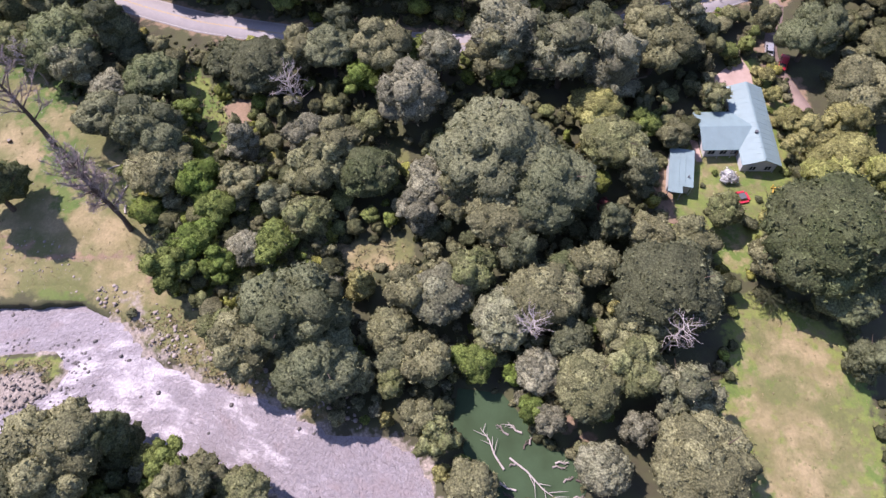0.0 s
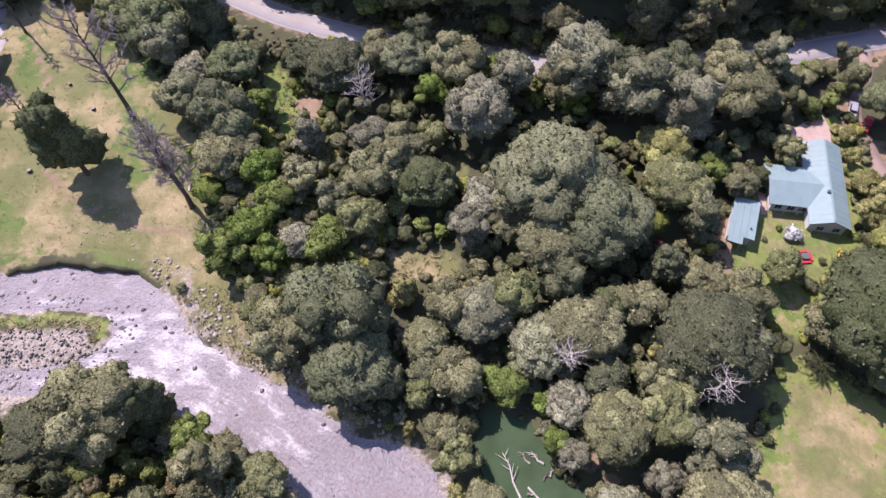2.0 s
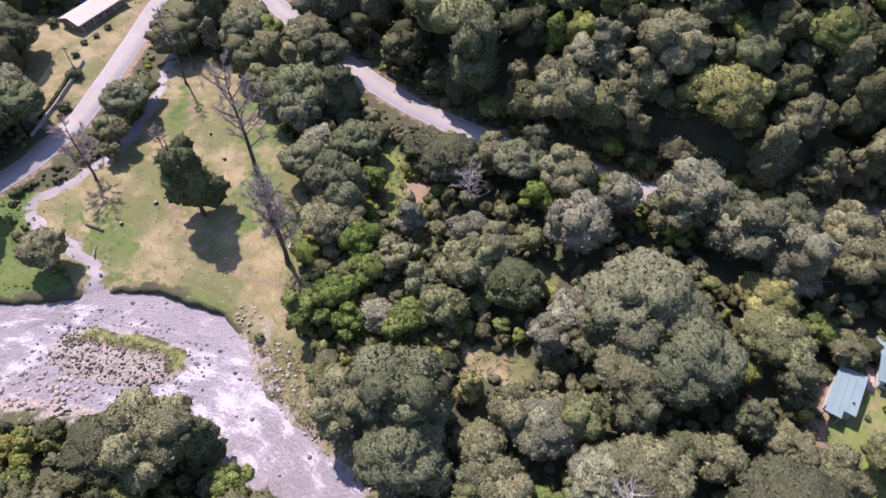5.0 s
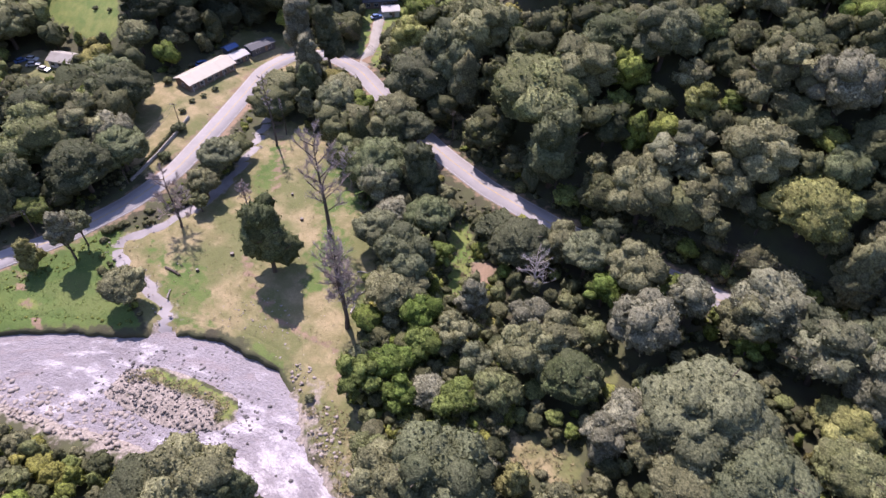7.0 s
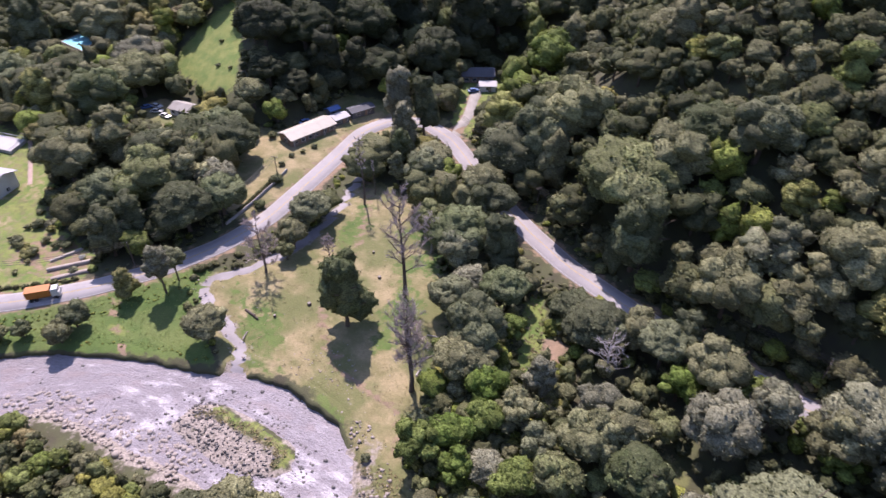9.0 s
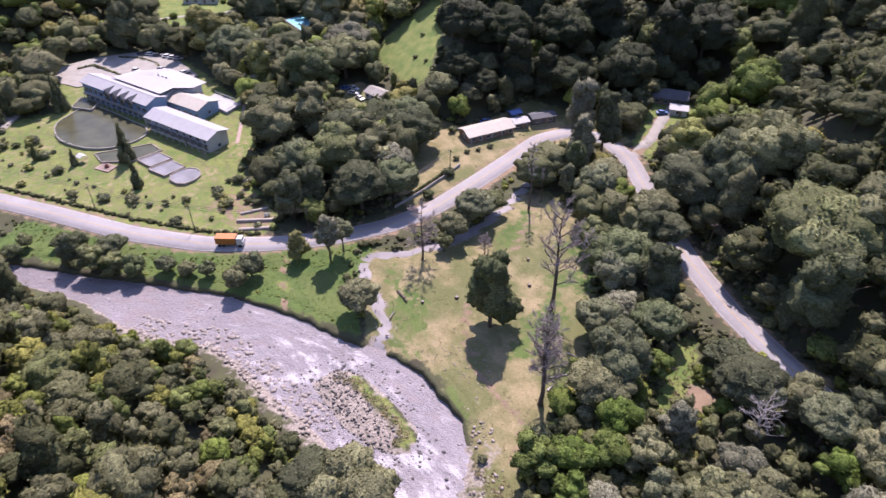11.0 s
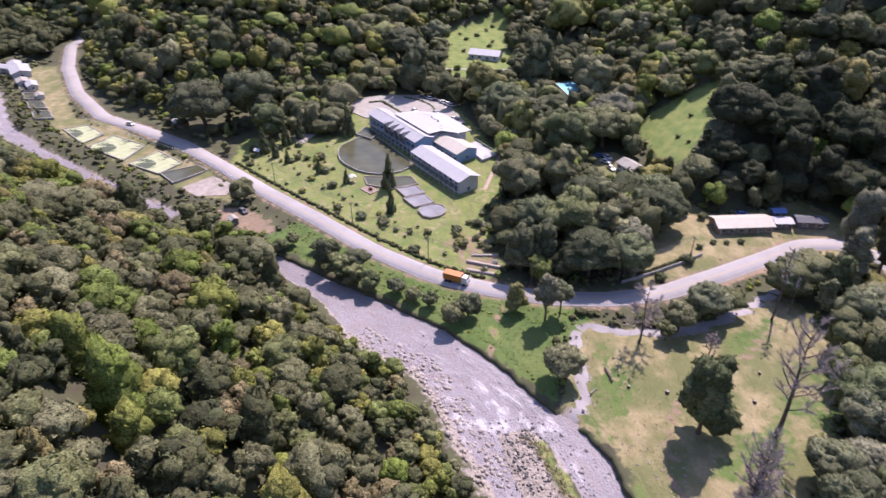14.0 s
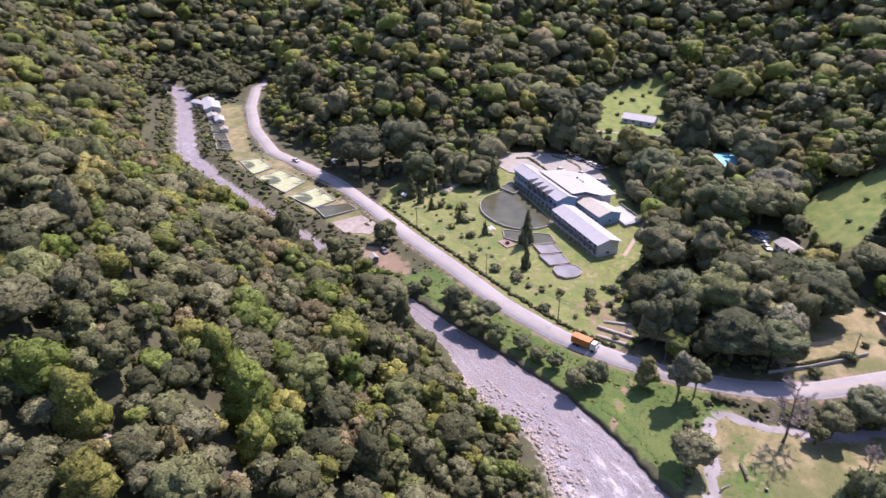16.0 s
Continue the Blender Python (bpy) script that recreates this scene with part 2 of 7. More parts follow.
M["silver"] = plain("silver_paint", (0.5, 0.5, 0.52), 0.35, 0.5, 1, 0.1)
M["rubber"] = plain("black_rubber", (0.03, 0.03, 0.03), 0.8, 0, 2, 0.1)
M["yellow_wood"] = plain("yellow_timber", (0.62, 0.40, 0.07), 0.6, 0, 2, 0.2)
M["pink_paving"] = plain("pink_brick_paving", (0.42, 0.31, 0.275), 0.9, 0, 1.2, 0.25)
M["brick_track"] = plain("pinkish_brown_track", (0.27, 0.20, 0.175), 0.9, 0, 1.0, 0.3)
M["cable"] = plain("black_cable", (0.04, 0.04, 0.04), 0.6)
M["pool"] = still_water("pool_water", (0.20, 0.50, 0.60), 0.1)


# ---- plan ----
# plan of the valley: river banks, road lines and the edge of the valley floor
FAR_BANK = [(90, -62), (40, -18), (14, 2), (-2.8, 14.5), (-4.7, 20.8), (-12, 23.6), (-20, 24.2), (-29, 29), (-41, 32.6), (-53, 37.2),
            (-58.5, 43.2), (-67, 48.2), (-84, 47.4), (-92, 44), (-99.5, 38.6), (-114.6, 31), (-130, 20.4), (-143, 7), (-157, -8),
            (-170, -21), (-180, -32), (-225, -80), (-274, -127.5), (-304, -151), (-374, -184), (-425, -207), (-446, -232)]
NEAR_BANK = [(78, -74), (26, -28), (-8, 3), (-24.5, 14.6), (-36, 17.8), (-43, 21.6), (-50, 24), (-62, 25.8), (-76, 23.4), (-86, 21.5),
             (-95, 18.3), (-105, 16.6), (-116, 12.5), (-123, 4.6), (-134, -4), (-148, -10.5), (-158, -18), (-182, -38),
             (-228, -88), (-276, -135), (-303, -160), (-374, -192), (-418, -214), (-436, -238)]
RIVER = FAR_BANK + NEAR_BANK[::-1]
ROAD = [(-446, -158), (-428, -161), (-381, -148.5), (-337, -131), (-300, -109), (-281, -87.5), (-262, -67.5), (-236, -47.6), (-214, -31.5),
        (-191, -13), (-168, 4.5), (-152, 20.5), (-142.5, 35.5), (-136, 50.5), (-132.6, 66.5), (-133, 82.5), (-138.6, 102),
        (-144.5, 121), (-149.5, 136), (-148, 148), (-138, 155), (-123, 152), (-110, 144.5), (-97.6, 137.3), (-85, 130.6), (-73, 125), (-57, 119),
        (-38, 115), (-30, 113.5), (5, 111), (35, 115), (61.5, 124.2), (72, 128.5), (84, 133), (130, 151), (220, 184)]
ISLAND = [(-92, 33), (-88, 35.2), (-80, 36.8), (-70.5, 37.8), (-68.3, 34.6), (-74.5, 30.4), (-82, 28.6), (-92, 28)]
FLOOR_EDGE = [(96, -95), (24, -32), (-10, -2), (-26, 9), (-50, 18), (-76, 18), (-105, 11), (-133, -9), (-179, -47), (-270, -149), (-298, -176),
              (-370, -208), (-432, -246), (-478, -252), (-486, -215), (-462, -178), (-430, -150), (-381, -139),
              (-340, -121), (-308, -98), (-293, -72), (-300, -25), (-322, 30), (-390, 50), (-420, 95), (-350, 130), (-296, 130),
              (-240, 118), (-188, 104), (-172, 118), (-168, 150), (-158, 178), (-140, 205), (-118, 198), (-112, 156), (-95, 143), (-69, 130),
              (-50, 123), (-30, 119), (5, 117), (35, 121), (60, 131), (85, 140), (130, 159), (240, 198), (420, 240), (460, -150)]


def line_distance(x, y, line, closed=False):
    """Distance to a line of straight pieces, and the length along it to the nearest place."""
    best = np.full(np.shape(x), 1e18)
    along = np.zeros(np.shape(x))
    walked = 0.0
    ends = line[1:] + line[:1] if closed else line[1:]
    for (ax, ay), (bx, by) in zip(line, ends):
        dx, dy = bx - ax, by - ay
        length = math.hypot(dx, dy)
        u = np.clip(((x - ax) * dx + (y - ay) * dy) / (length * length), 0, 1)
        d = (x - ax - u * dx) ** 2 + (y - ay - u * dy) ** 2
        along = np.where(d < best, walked + u * length, along)
        best = np.minimum(best, d)
        walked += length
    return np.sqrt(best), along


def within(x, y, ring):
    """Whether places lie inside a closed ring."""
    hit = np.zeros(np.shape(x), bool)
    for (ax, ay), (bx, by) in zip(ring, ring[1:] + ring[:1]):
        cross = (ay > y) != (by > y)
        hit ^= cross & (x < (bx - ax) * (y - ay) / ((by - ay) if by != ay else 1e-9) + ax)
    return hit


def outside(x, y, ring):
    """Distance outside a ring: nought within it."""
    return np.where(within(x, y, ring), 0.0, line_distance(x, y, ring, True)[0])


def ease(a, b, v):
    u = np.clip((v - a) / (b - a), 0, 1)
    return u * u * (3 - 2 * u)


ROAD_X = [0.0, 355.6, 515.6, 635.6, 835.6, 1025.6, 1375.6]
ROAD_Z = [2.4, 2.2, 2.2, 3.1, 2.9, 3.6, 8.0]


def road_height(along):
    return np.interp(along, ROAD_X, ROAD_Z)


def ground_height(x, y):
    x, y = np.asarray(x, float), np.asarray(y, float)
    shore = outside(x, y, RIVER)
    floor = 1.2 + 0.02 * np.minimum(shore, 170)
    floor = floor + 0.25 * np.sin(x * 0.11 + 1.3) * np.sin(y * 0.13) * ease(4, 20, shore)
    z = -0.9 + (floor + 0.9) * ease(-0.5, 3.0, shore)
    z = np.maximum(z, 0.35 - 0.3 * outside(x, y, ISLAND))
    edge = outside(x, y, FLOOR_EDGE)
    rise = 240 * (1 - np.exp(-0.62 * np.maximum(edge - 1, 0) / 240))
    fold = 1 + 0.16 * np.sin(x * 0.021 + y * 0.013) + 0.10 * np.sin(y * 0.047 - x * 0.035 + 2)
    lump = 1.5 * np.sin(x * 0.16 + 2 * np.sin(y * 0.05)) * np.sin(y * 0.14 + 1) * ease(5, 40, edge)
    z = z + rise * fold + lump
    far, along = line_distance(x, y, ROAD)
    bed = 1 - ease(4.2, 8.5, far)
    return z * (1 - bed) + road_height(along) * bed


# ---- mesh helpers ----
def mesh_of(name, verts, faces, material):
    data = bpy.data.meshes.new(name)
    data.from_pydata(verts, [], faces)
    data.materials.append(material)
    data.update()
    return data


def mesh_np(name, verts, quads, tris, material, values=None):
    """A mesh from arrays of corners, four-sided and three-sided faces, with named values at the corners."""
    data = bpy.data.meshes.new(name)
    verts = np.asarray(verts, np.float32)
    quads, tris = np.asarray(quads, np.int32).reshape(-1, 4), np.asarray(tris, np.int32).reshape(-1, 3)
    data.vertices.add(len(verts))
    data.vertices.foreach_set("co", verts.ravel())
    loops = np.concatenate([quads.ravel(), tris.ravel()])
    data.loops.add(len(loops))
    data.loops.foreach_set("vertex_index", loops)
    starts = np.concatenate([np.arange(len(quads)) * 4, len(quads) * 4 + np.arange(len(tris)) * 3]).astype(np.int32)
    data.polygons.add(len(starts))
    data.polygons.foreach_set("loop_start", starts)
    for key, value in (values or {}).items():
        value = np.asarray(value, np.float32)
        if value.ndim == 1:
            data.attributes.new(key, "FLOAT", "POINT").data.foreach_set("value", value)
        else:
            data.attributes.new(key, "FLOAT_VECTOR", "POINT").data.foreach_set("vector", value.ravel())
    data.materials.append(material)
    data.update(calc_edges=True)
    data.validate()
    return data


class Shape:
    """Gathers boxes, tubes and prisms into one mesh."""

    def __init__(self):
        self.v, self.f = [], []

    def add(self, verts, faces, m=None):
        base = len(self.v)
        self.v += [tuple(m @ Vector(p)) if m else tuple(p) for p in verts]
        self.f += [tuple(base + i for i in face) for face in faces]
        return self

    def box(self, size, at=(0, 0, 0), turn=0.0, taper=1.0, m=None):
        x, y, z = (s / 2 for s in size)
        c, s = math.cos(turn), math.sin(turn)
        corners = []
        for dz, k in ((-z, 1.0), (z, taper)):
            for dx, dy in ((-x, -y), (x, -y), (x, y), (-x, y)):
                dx, dy = dx * k, dy * k
                corners.append((at[0] + c * dx - s * dy, at[1] + s * dx + c * dy, at[2] + dz))
        return self.add(corners, [(3, 2, 1, 0), (4, 5, 6, 7), (0, 1, 5, 4), (1, 2, 6, 5), (2, 3, 7, 6), (3, 0, 4, 7)], m)

    def prism(self, ring, low, high, m=None):
        n = len(ring)
        area = sum(ring[i][0] * ring[(i + 1) % n][1] - ring[(i + 1) % n][0] * ring[i][1] for i in range(n))
        if area < 0:
            ring = ring[::-1]
        verts = [(x, y, low) for x, y in ring] + [(x, y, high) for x, y in ring]
        faces = [tuple(range(n - 1, -1, -1)), tuple(range(n, 2 * n))] + [(i, (i + 1) % n, n + (i + 1) % n, n + i) for i in range(n)]
        return self.add(verts, faces, m)

    def tube(self, points, radii, sides=6):
        base = len(self.v)
        points = [Vector(p) for p in points]
        for k, p in enumerate(points):
            ahead = (points[min(k + 1, len(points) - 1)] - points[max(k - 1, 0)]).normalized()
            side = ahead.cross(Vector((0.31, 0.87, 0.38))).normalized()
            other = ahead.cross(side)
            r = radii[k] if isinstance(radii, (list, tuple)) else radii
            for s in range(sides):
                a = 2 * math.pi * s / sides
                self.v.append(tuple(p + r * (math.cos(a) * side + math.sin(a) * other)))
        for k in range(len(points) - 1):
            for s in range(sides):
                a, b = base + k * sides + s, base + k * sides + (s + 1) % sides
                self.f.append((a, b, b + sides, a + sides))
        last = base + (len(points) - 1) * sides
        self.f.append(tuple(range(last, last + sides)))
        self.f.append(tuple(range(base + sides - 1, base - 1, -1)))
        return self


def part(name, shape, material, parent=None, label="", at=None):
    data = mesh_of(name, shape.v, shape.f, material) if isinstance(shape, Shape) else shape
    ob = new(name, data)
    if parent is not None:
        ob.parent = parent
    if at is not None:
        ob.matrix_basis = at
    if label:
        tagged(ob, label)
    return ob


def thing(name, label, category, at, group=""):
    return_ob = new(name)
    return_ob.empty_display_size = 0.5
    return_ob.matrix_basis = at
    return tagged(return_ob, label, category, group)


def level(x, y):
    return float(ground_height(np.array([x]), np.array([y]))[0])


# ---- ground ----
OPEN = {
    "meadow": [(-66, 49), (-56, 43), (-45, 37), (-36, 35), (-42, 44), (-50, 51), (-56, 57), (-59, 68), (-65, 78), (-72, 88), (-82, 98), (-95, 109), (-112, 116),
               (-124, 116), (-125, 108), (-121, 95), (-118, 82), (-121, 66), (-127, 57), (-118, 48), (-104, 45), (-97, 41), (-84, 50)],
    "bank": [(-99, 41), (-118, 51), (-127, 60), (-134, 52), (-141, 32), (-150, 18), (-167, 0), (-190, -19), (-183, -30), (-158, -6), (-143, 9), (-114, 33)],
    "garden": [(-264, -43), (-258, -12), (-258, 0), (-301, 2), (-303, 20), (-298, 40), (-281, 51), (-232, 58), (-205, 56), (-183, 42), (-155, 44), (-146, 34),
               (-152, 25), (-178, -2), (-219, -36), (-240, -46)],
    "barnyard": [(-138, 76), (-150, 80), (-162, 92), (-180, 113), (-168, 118), (-172, 150), (-150, 160), (-130, 160), (-140, 130), (-138, 92)],
    "lawn": [(51, 48), (56.6, 49.2), (70.7, 41.4), (72, 24), (69, 14), (66, 2), (47, 4), (47, 14), (44, 26.7), (48.7, 35.4)],
    "yard": [(44.8, 63.5), (42, 77), (52, 84), (58, 99), (66, 106), (71, 105), (74, 92), (69, 76), (66, 66), (60, 62), (57, 52), (52, 53)],
    "drive": [(74, 124), (83, 125), (82, 113), (78, 92), (74, 91), (71.5, 105), (73, 112)],
    "field": [(-244, 120.5), (-246, 137), (-246, 150), (-241, 159), (-233, 153), (-213, 135), (-200, 123), (-196, 115.5), (-207.5, 114.5)],
    "upper_field": [(-405, 66), (-434, 104), (-418, 108), (-384, 98), (-345, 94), (-324, 84), (-320, 62), (-330, 50), (-352, 58)],
    "works": [(-383, -182), (-390, -158), (-302, -121), (-293, -104), (-260, -77), (-234, -52), (-222, -48), (-210, -42), (-214, -52), (-230, -70), (-262, -101), (-290, -126)],
    "pond": [(2, 32), (9.6, 31), (15.7, 23), (24, 19), (21.4, 14), (8, 12), (4.5, 18), (1, 25)],
    "spur": [(-118, 156), (-130, 160), (-140, 178), (-148, 190), (-138, 200), (-128, 190), (-122, 165)],
    "dirt": [(-205.8, -47.6), (-204.2, -37.5), (-193.7, -27.0), (-185.3, -25.6), (-186.2, -35.3), (-196.5, -44.3)],
    "flower_bed": [(-175.8, 29.2), (-174.6, 37.5), (-167.0, 44.1), (-152.0, 44.0), (-147, 34), (-150, 27.5), (-157.0, 28.6), (-168.2, 25.6)],
    "farmyard": [(-222, 92), (-222, 104), (-204, 108), (-196, 100), (-200, 92)],
    "clearing": [(-21, 60), (-7, 61), (-5, 55), (-18, 54)],
    "glade": [(-48, 96), (-42, 96), (-40, 88), (-46, 88)],
    "ride": [(-58, 107), (-50, 99), (-43, 81), (-48, 80), (-57, 98)],
    "gap": [(-16, 85), (-8, 82), (-5, 77), (-11, 77)],
    "beach": [(-59, 44), (-41, 33.2), (-29, 29.6), (-20, 25), (-21, 29), (-31, 35), (-40, 42), (-50, 48)],
    "shoulder": [(-133.5, 85), (-141.5, 112), (-146, 128), (-139, 134), (-137, 128), (-137, 113), (-130, 92)],
    "pond_shore": [(18, 27.5), (24.5, 24.5), (24, 22), (19.8, 24.2)],
    "pool": [(-311, 110), (-289, 115), (-279, 105), (-294, 99)],
}
# greener meadow, shade painted in at its top: middle, half length, half width, direction
GREEN_AND_SHADED = [(-102, 55.5, 17, 5.5, -0.37), (-79, 80, 16, 6.5, 2.05), (-62, 72, 7, 5, 1.9), (-112, 98, 14, 5, 2.0), (-85, 96, 9, 7, 0.5), (-94, 104, 8, 6, 0.3), (-72, 49.5, 7, 2.5, -0.2), (-96, 47, 7, 3, 0.4)]
FRESH = [(-64, 84), (-53, 101), (-40, 93), (-31, 72), (-21, 62), (-24, 50), (-36, 47), (-50, 50), (-57, 64)]
BANK_PATH = [(-134, 37), (-128, 33.8), (-121, 31.2), (-114.6, 29.1)]
TRACK = [(-52, 50), (-60, 58), (-72, 57), (-84, 60), (-94, 68), (-100, 78), (-106, 92), (-114, 104), (-126, 114)]
STREAM = [(-93.6, 40.5), (-95.2, 44.2), (-97.2, 47.2), (-104.5, 49.6), (-112, 50.8), (-121, 53), (-124.5, 56.4), (-120, 64.4), (-117.8, 75), (-118, 86), (-121.5, 99), (-127, 111), (-131, 121)]
SPURS = {"driveway": ([(80, 131), (77, 119), (73.0, 110), (72.6, 105), (73.8, 100), (75.2, 95.4), (76.6, 91), (77.5, 84)], 2.8), "side_road": ([(-123, 152), (-127, 166), (-135, 180), (-140, 192)], 3.6),
         "yard_track": ([(44, 80), (42.6, 74), (43, 66), (45, 60)], 2.4)}


def patch(x, y, name, soft):
    inner = within(x, y, OPEN[name])
    d = line_distance(x, y, OPEN[name], True)[0]
    return np.clip(0.5 + np.where(inner, d, -d) / soft, 0, 1)


def ground_zones(x, y):
    """How much of each cover the ground has at places."""
    shore = outside(x, y, RIVER)
    brook = line_distance(x, y, STREAM)[0]
    road = line_distance(x, y, ROAD)[0]
    sward = (1 - ease(0.8, 2.6, line_distance(x, y, ISLAND[1:5])[0])) * (outside(x, y, ISLAND) < 1)
    cover = {
        "dry": np.maximum.reduce([patch(x, y, k, 5) for k in ("meadow", "barnyard", "farmyard", "clearing", "gap", "works", "beach")] + [within(x, y, OPEN["lawn"]) * np.clip(0.30 + line_distance(x, y, OPEN["lawn"], True)[0] / 16, 0, 0.70), 0.45 * patch(x, y, "yard", 4)] + [0.46 * patch(x, y, "garden", 5)] + [0.5 * (1 - ease(0, 4, outside(x, y, ISLAND)))]),
        "lush": np.maximum.reduce([0.75 * within(x, y, FRESH), 0.7 * (1 - ease(0.5, 3, line_distance(x, y, ISLAND[:5])[0]))] + [patch(x, y, k, 5) for k in ("bank", "garden", "yard", "field", "upper_field", "ride", "spur", "lawn")]),
        "earth": np.maximum.reduce([0.8 * (1 - ease(0.4, 1.3, line_distance(x, y, BANK_PATH)[0])), 0.62 * (1 - ease(3.4, 6.5, road)), patch(x, y, "glade", 3), 0.8 * patch(x, y, "dirt", 4), 0.55 * patch(x, y, "flower_bed", 7), patch(x, y, "shoulder", 3), patch(x, y, "pond_shore", 2), 0.66 * (1 - ease(0.6, 2.2, line_distance(x, y, TRACK)[0]))] + [1 - ease(w * 0.4, w * 0.8, line_distance(x, y, line)[0]) for line, w in SPURS.values()]),
        "gravel": np.maximum.reduce([0.72 * (1 - ease(2.0, 7.0, shore)) * (line_distance(x, y, NEAR_BANK)[0] < 9) * (x > -135) * (x < -76) * (y < 27), 0.75 * (1 - ease(0.5, 3.0, shore)), 0.62 * (1 - ease(4, 9, shore)) * patch(x, y, "meadow", 6) * (1 - ease(-52, -72, x) * 0.7),
                                     0.62 * (1 - ease(-1, 3, outside(x, y, ISLAND))), 0.8 * (1 - ease(0.8, 2.0, brook))]),
    }
    spread = 0.30 * np.sin(x * 0.33 + 1.7 * np.sin(y * 0.21)) * np.sin(y * 0.29 + 0.6)
    green_and_shaded = np.zeros(np.shape(x))
    for cx, cy, rx, ry, turn in GREEN_AND_SHADED:
        c, k = math.cos(turn), math.sin(turn)
        u, v = ((x - cx) * c + (y - cy) * k) / rx, (-(x - cx) * k + (y - cy) * c) / ry
        green_and_shaded = np.maximum(green_and_shaded, 1.15 - np.hypot(u, v) + spread)
    cover["rank"] = np.maximum(patch(x, y, "bank", 3), np.clip(green_and_shaded, 0, 0.62)) * ease(0.3, 1.2, line_distance(x, y, BANK_PATH)[0])
    cover["gravel"] = cover["gravel"] * (1 - sward)
    cover["dry"] = cover["dry"] * (1 - 0.25 * sward)
    cover["lush"] = np.maximum(cover["lush"], 0.5 * sward)
    return cover


def build_ground():
    half, reach, near = 170, 3.35, 114.0
    u = np.linspace(-reach, reach, 2 * half + 1)
    gx, gy = np.meshgrid(-85 + near * np.sinh(u), 60 + near * np.sinh(u))
    x, y = gx.ravel(), gy.ravel()
    z = ground_height(x, y)
    brook = line_distance(x, y, STREAM)[0]
    z = z - 0.75 * (1 - ease(0.7, 2.2, brook))
    zones = ground_zones(x, y)
    n = 2 * half + 1
    i = np.arange(n * n).reshape(n, n)
    quads = np.stack([i[:-1, :-1], i[:-1, 1:], i[1:, 1:], i[1:, :-1]], -1).reshape(-1, 4)
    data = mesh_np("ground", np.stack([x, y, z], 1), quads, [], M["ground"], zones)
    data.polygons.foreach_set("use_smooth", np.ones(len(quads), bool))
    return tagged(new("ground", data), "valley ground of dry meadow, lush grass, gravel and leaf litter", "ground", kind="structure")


build_ground()


def resample(line, count):
    line = np.array(line, float)
    s = np.r_[0, np.cumsum(np.hypot(*np.diff(line, axis=0).T))]
    t = np.linspace(0, s[-1], count)
    return np.stack([np.interp(t, s, line[:, k]) for k in range(2)], 1)


def smooth_line(line, count):
    """A rounded line through the given places."""
    line = resample(line, count)
    for _ in range(6):
        line[1:-1] = (line[:-2] + 2 * line[1:-1] + line[2:]) / 4
    return line


def build_river():
    rows, cols = 760, 34
    a, b = resample(NEAR_BANK, rows), resample(FAR_BANK, rows)
    for side in (a, b):
        for _ in range(2):
            side[1:-1] = (side[:-2] + 2 * side[1:-1] + side[2:]) / 4
    middle = (a + b) / 2
    along = np.r_[0, np.cumsum(np.hypot(*np.diff(middle, axis=0).T))]
    across = np.linspace(-0.12, 1.12, cols)
    p = a[:, None] * (1 - across[None, :, None]) + b[:, None] * across[None, :, None]
    x, y = p[..., 0].ravel(), p[..., 1].ravel()
    width = np.hypot(*(b - a).T)
    flow = np.stack([np.repeat(along, cols), (across[None] * width[:, None]).ravel(), np.zeros(rows * cols)], 1)
    rapid = np.exp(-((x + 56) ** 2 + (y - 33) ** 2) / 260) + 0.7 * np.exp(-((x + 100) ** 2 + (y - 30) ** 2) / 500) + 0.5 * np.exp(-((x + 30) ** 2 + (y - 25) ** 2) / 260)
    rapid = np.clip(rapid + 0.4 * np.exp(-((x + 310) ** 2 + (y + 155) ** 2) / 900), 0, 1)
    z = np.array([noise.noise((s * 0.45, t * 0.8, 0)) * 0.16 + noise.noise((s * 1.5, t * 2.0, 5)) * 0.07 for s, t, _ in flow.tolist()])
    z = -0.18 + z * (0.6 + rapid)
    i = np.arange(rows * cols).reshape(rows, cols)
    quads = np.stack([i[:-1, :-1], i[:-1, 1:], i[1:, 1:], i[1:, :-1]], -1).reshape(-1, 4)
    data = mesh_np("river_water", np.stack([x, y, z], 1), quads, [], M["river"], {"flow": flow, "rapid": rapid})
    data.polygons.foreach_set("use_smooth", np.ones(len(quads), bool))
    tagged(new("river_water", data), "pale grey mountain river breaking white over stones", "river", kind="structure")


build_river()


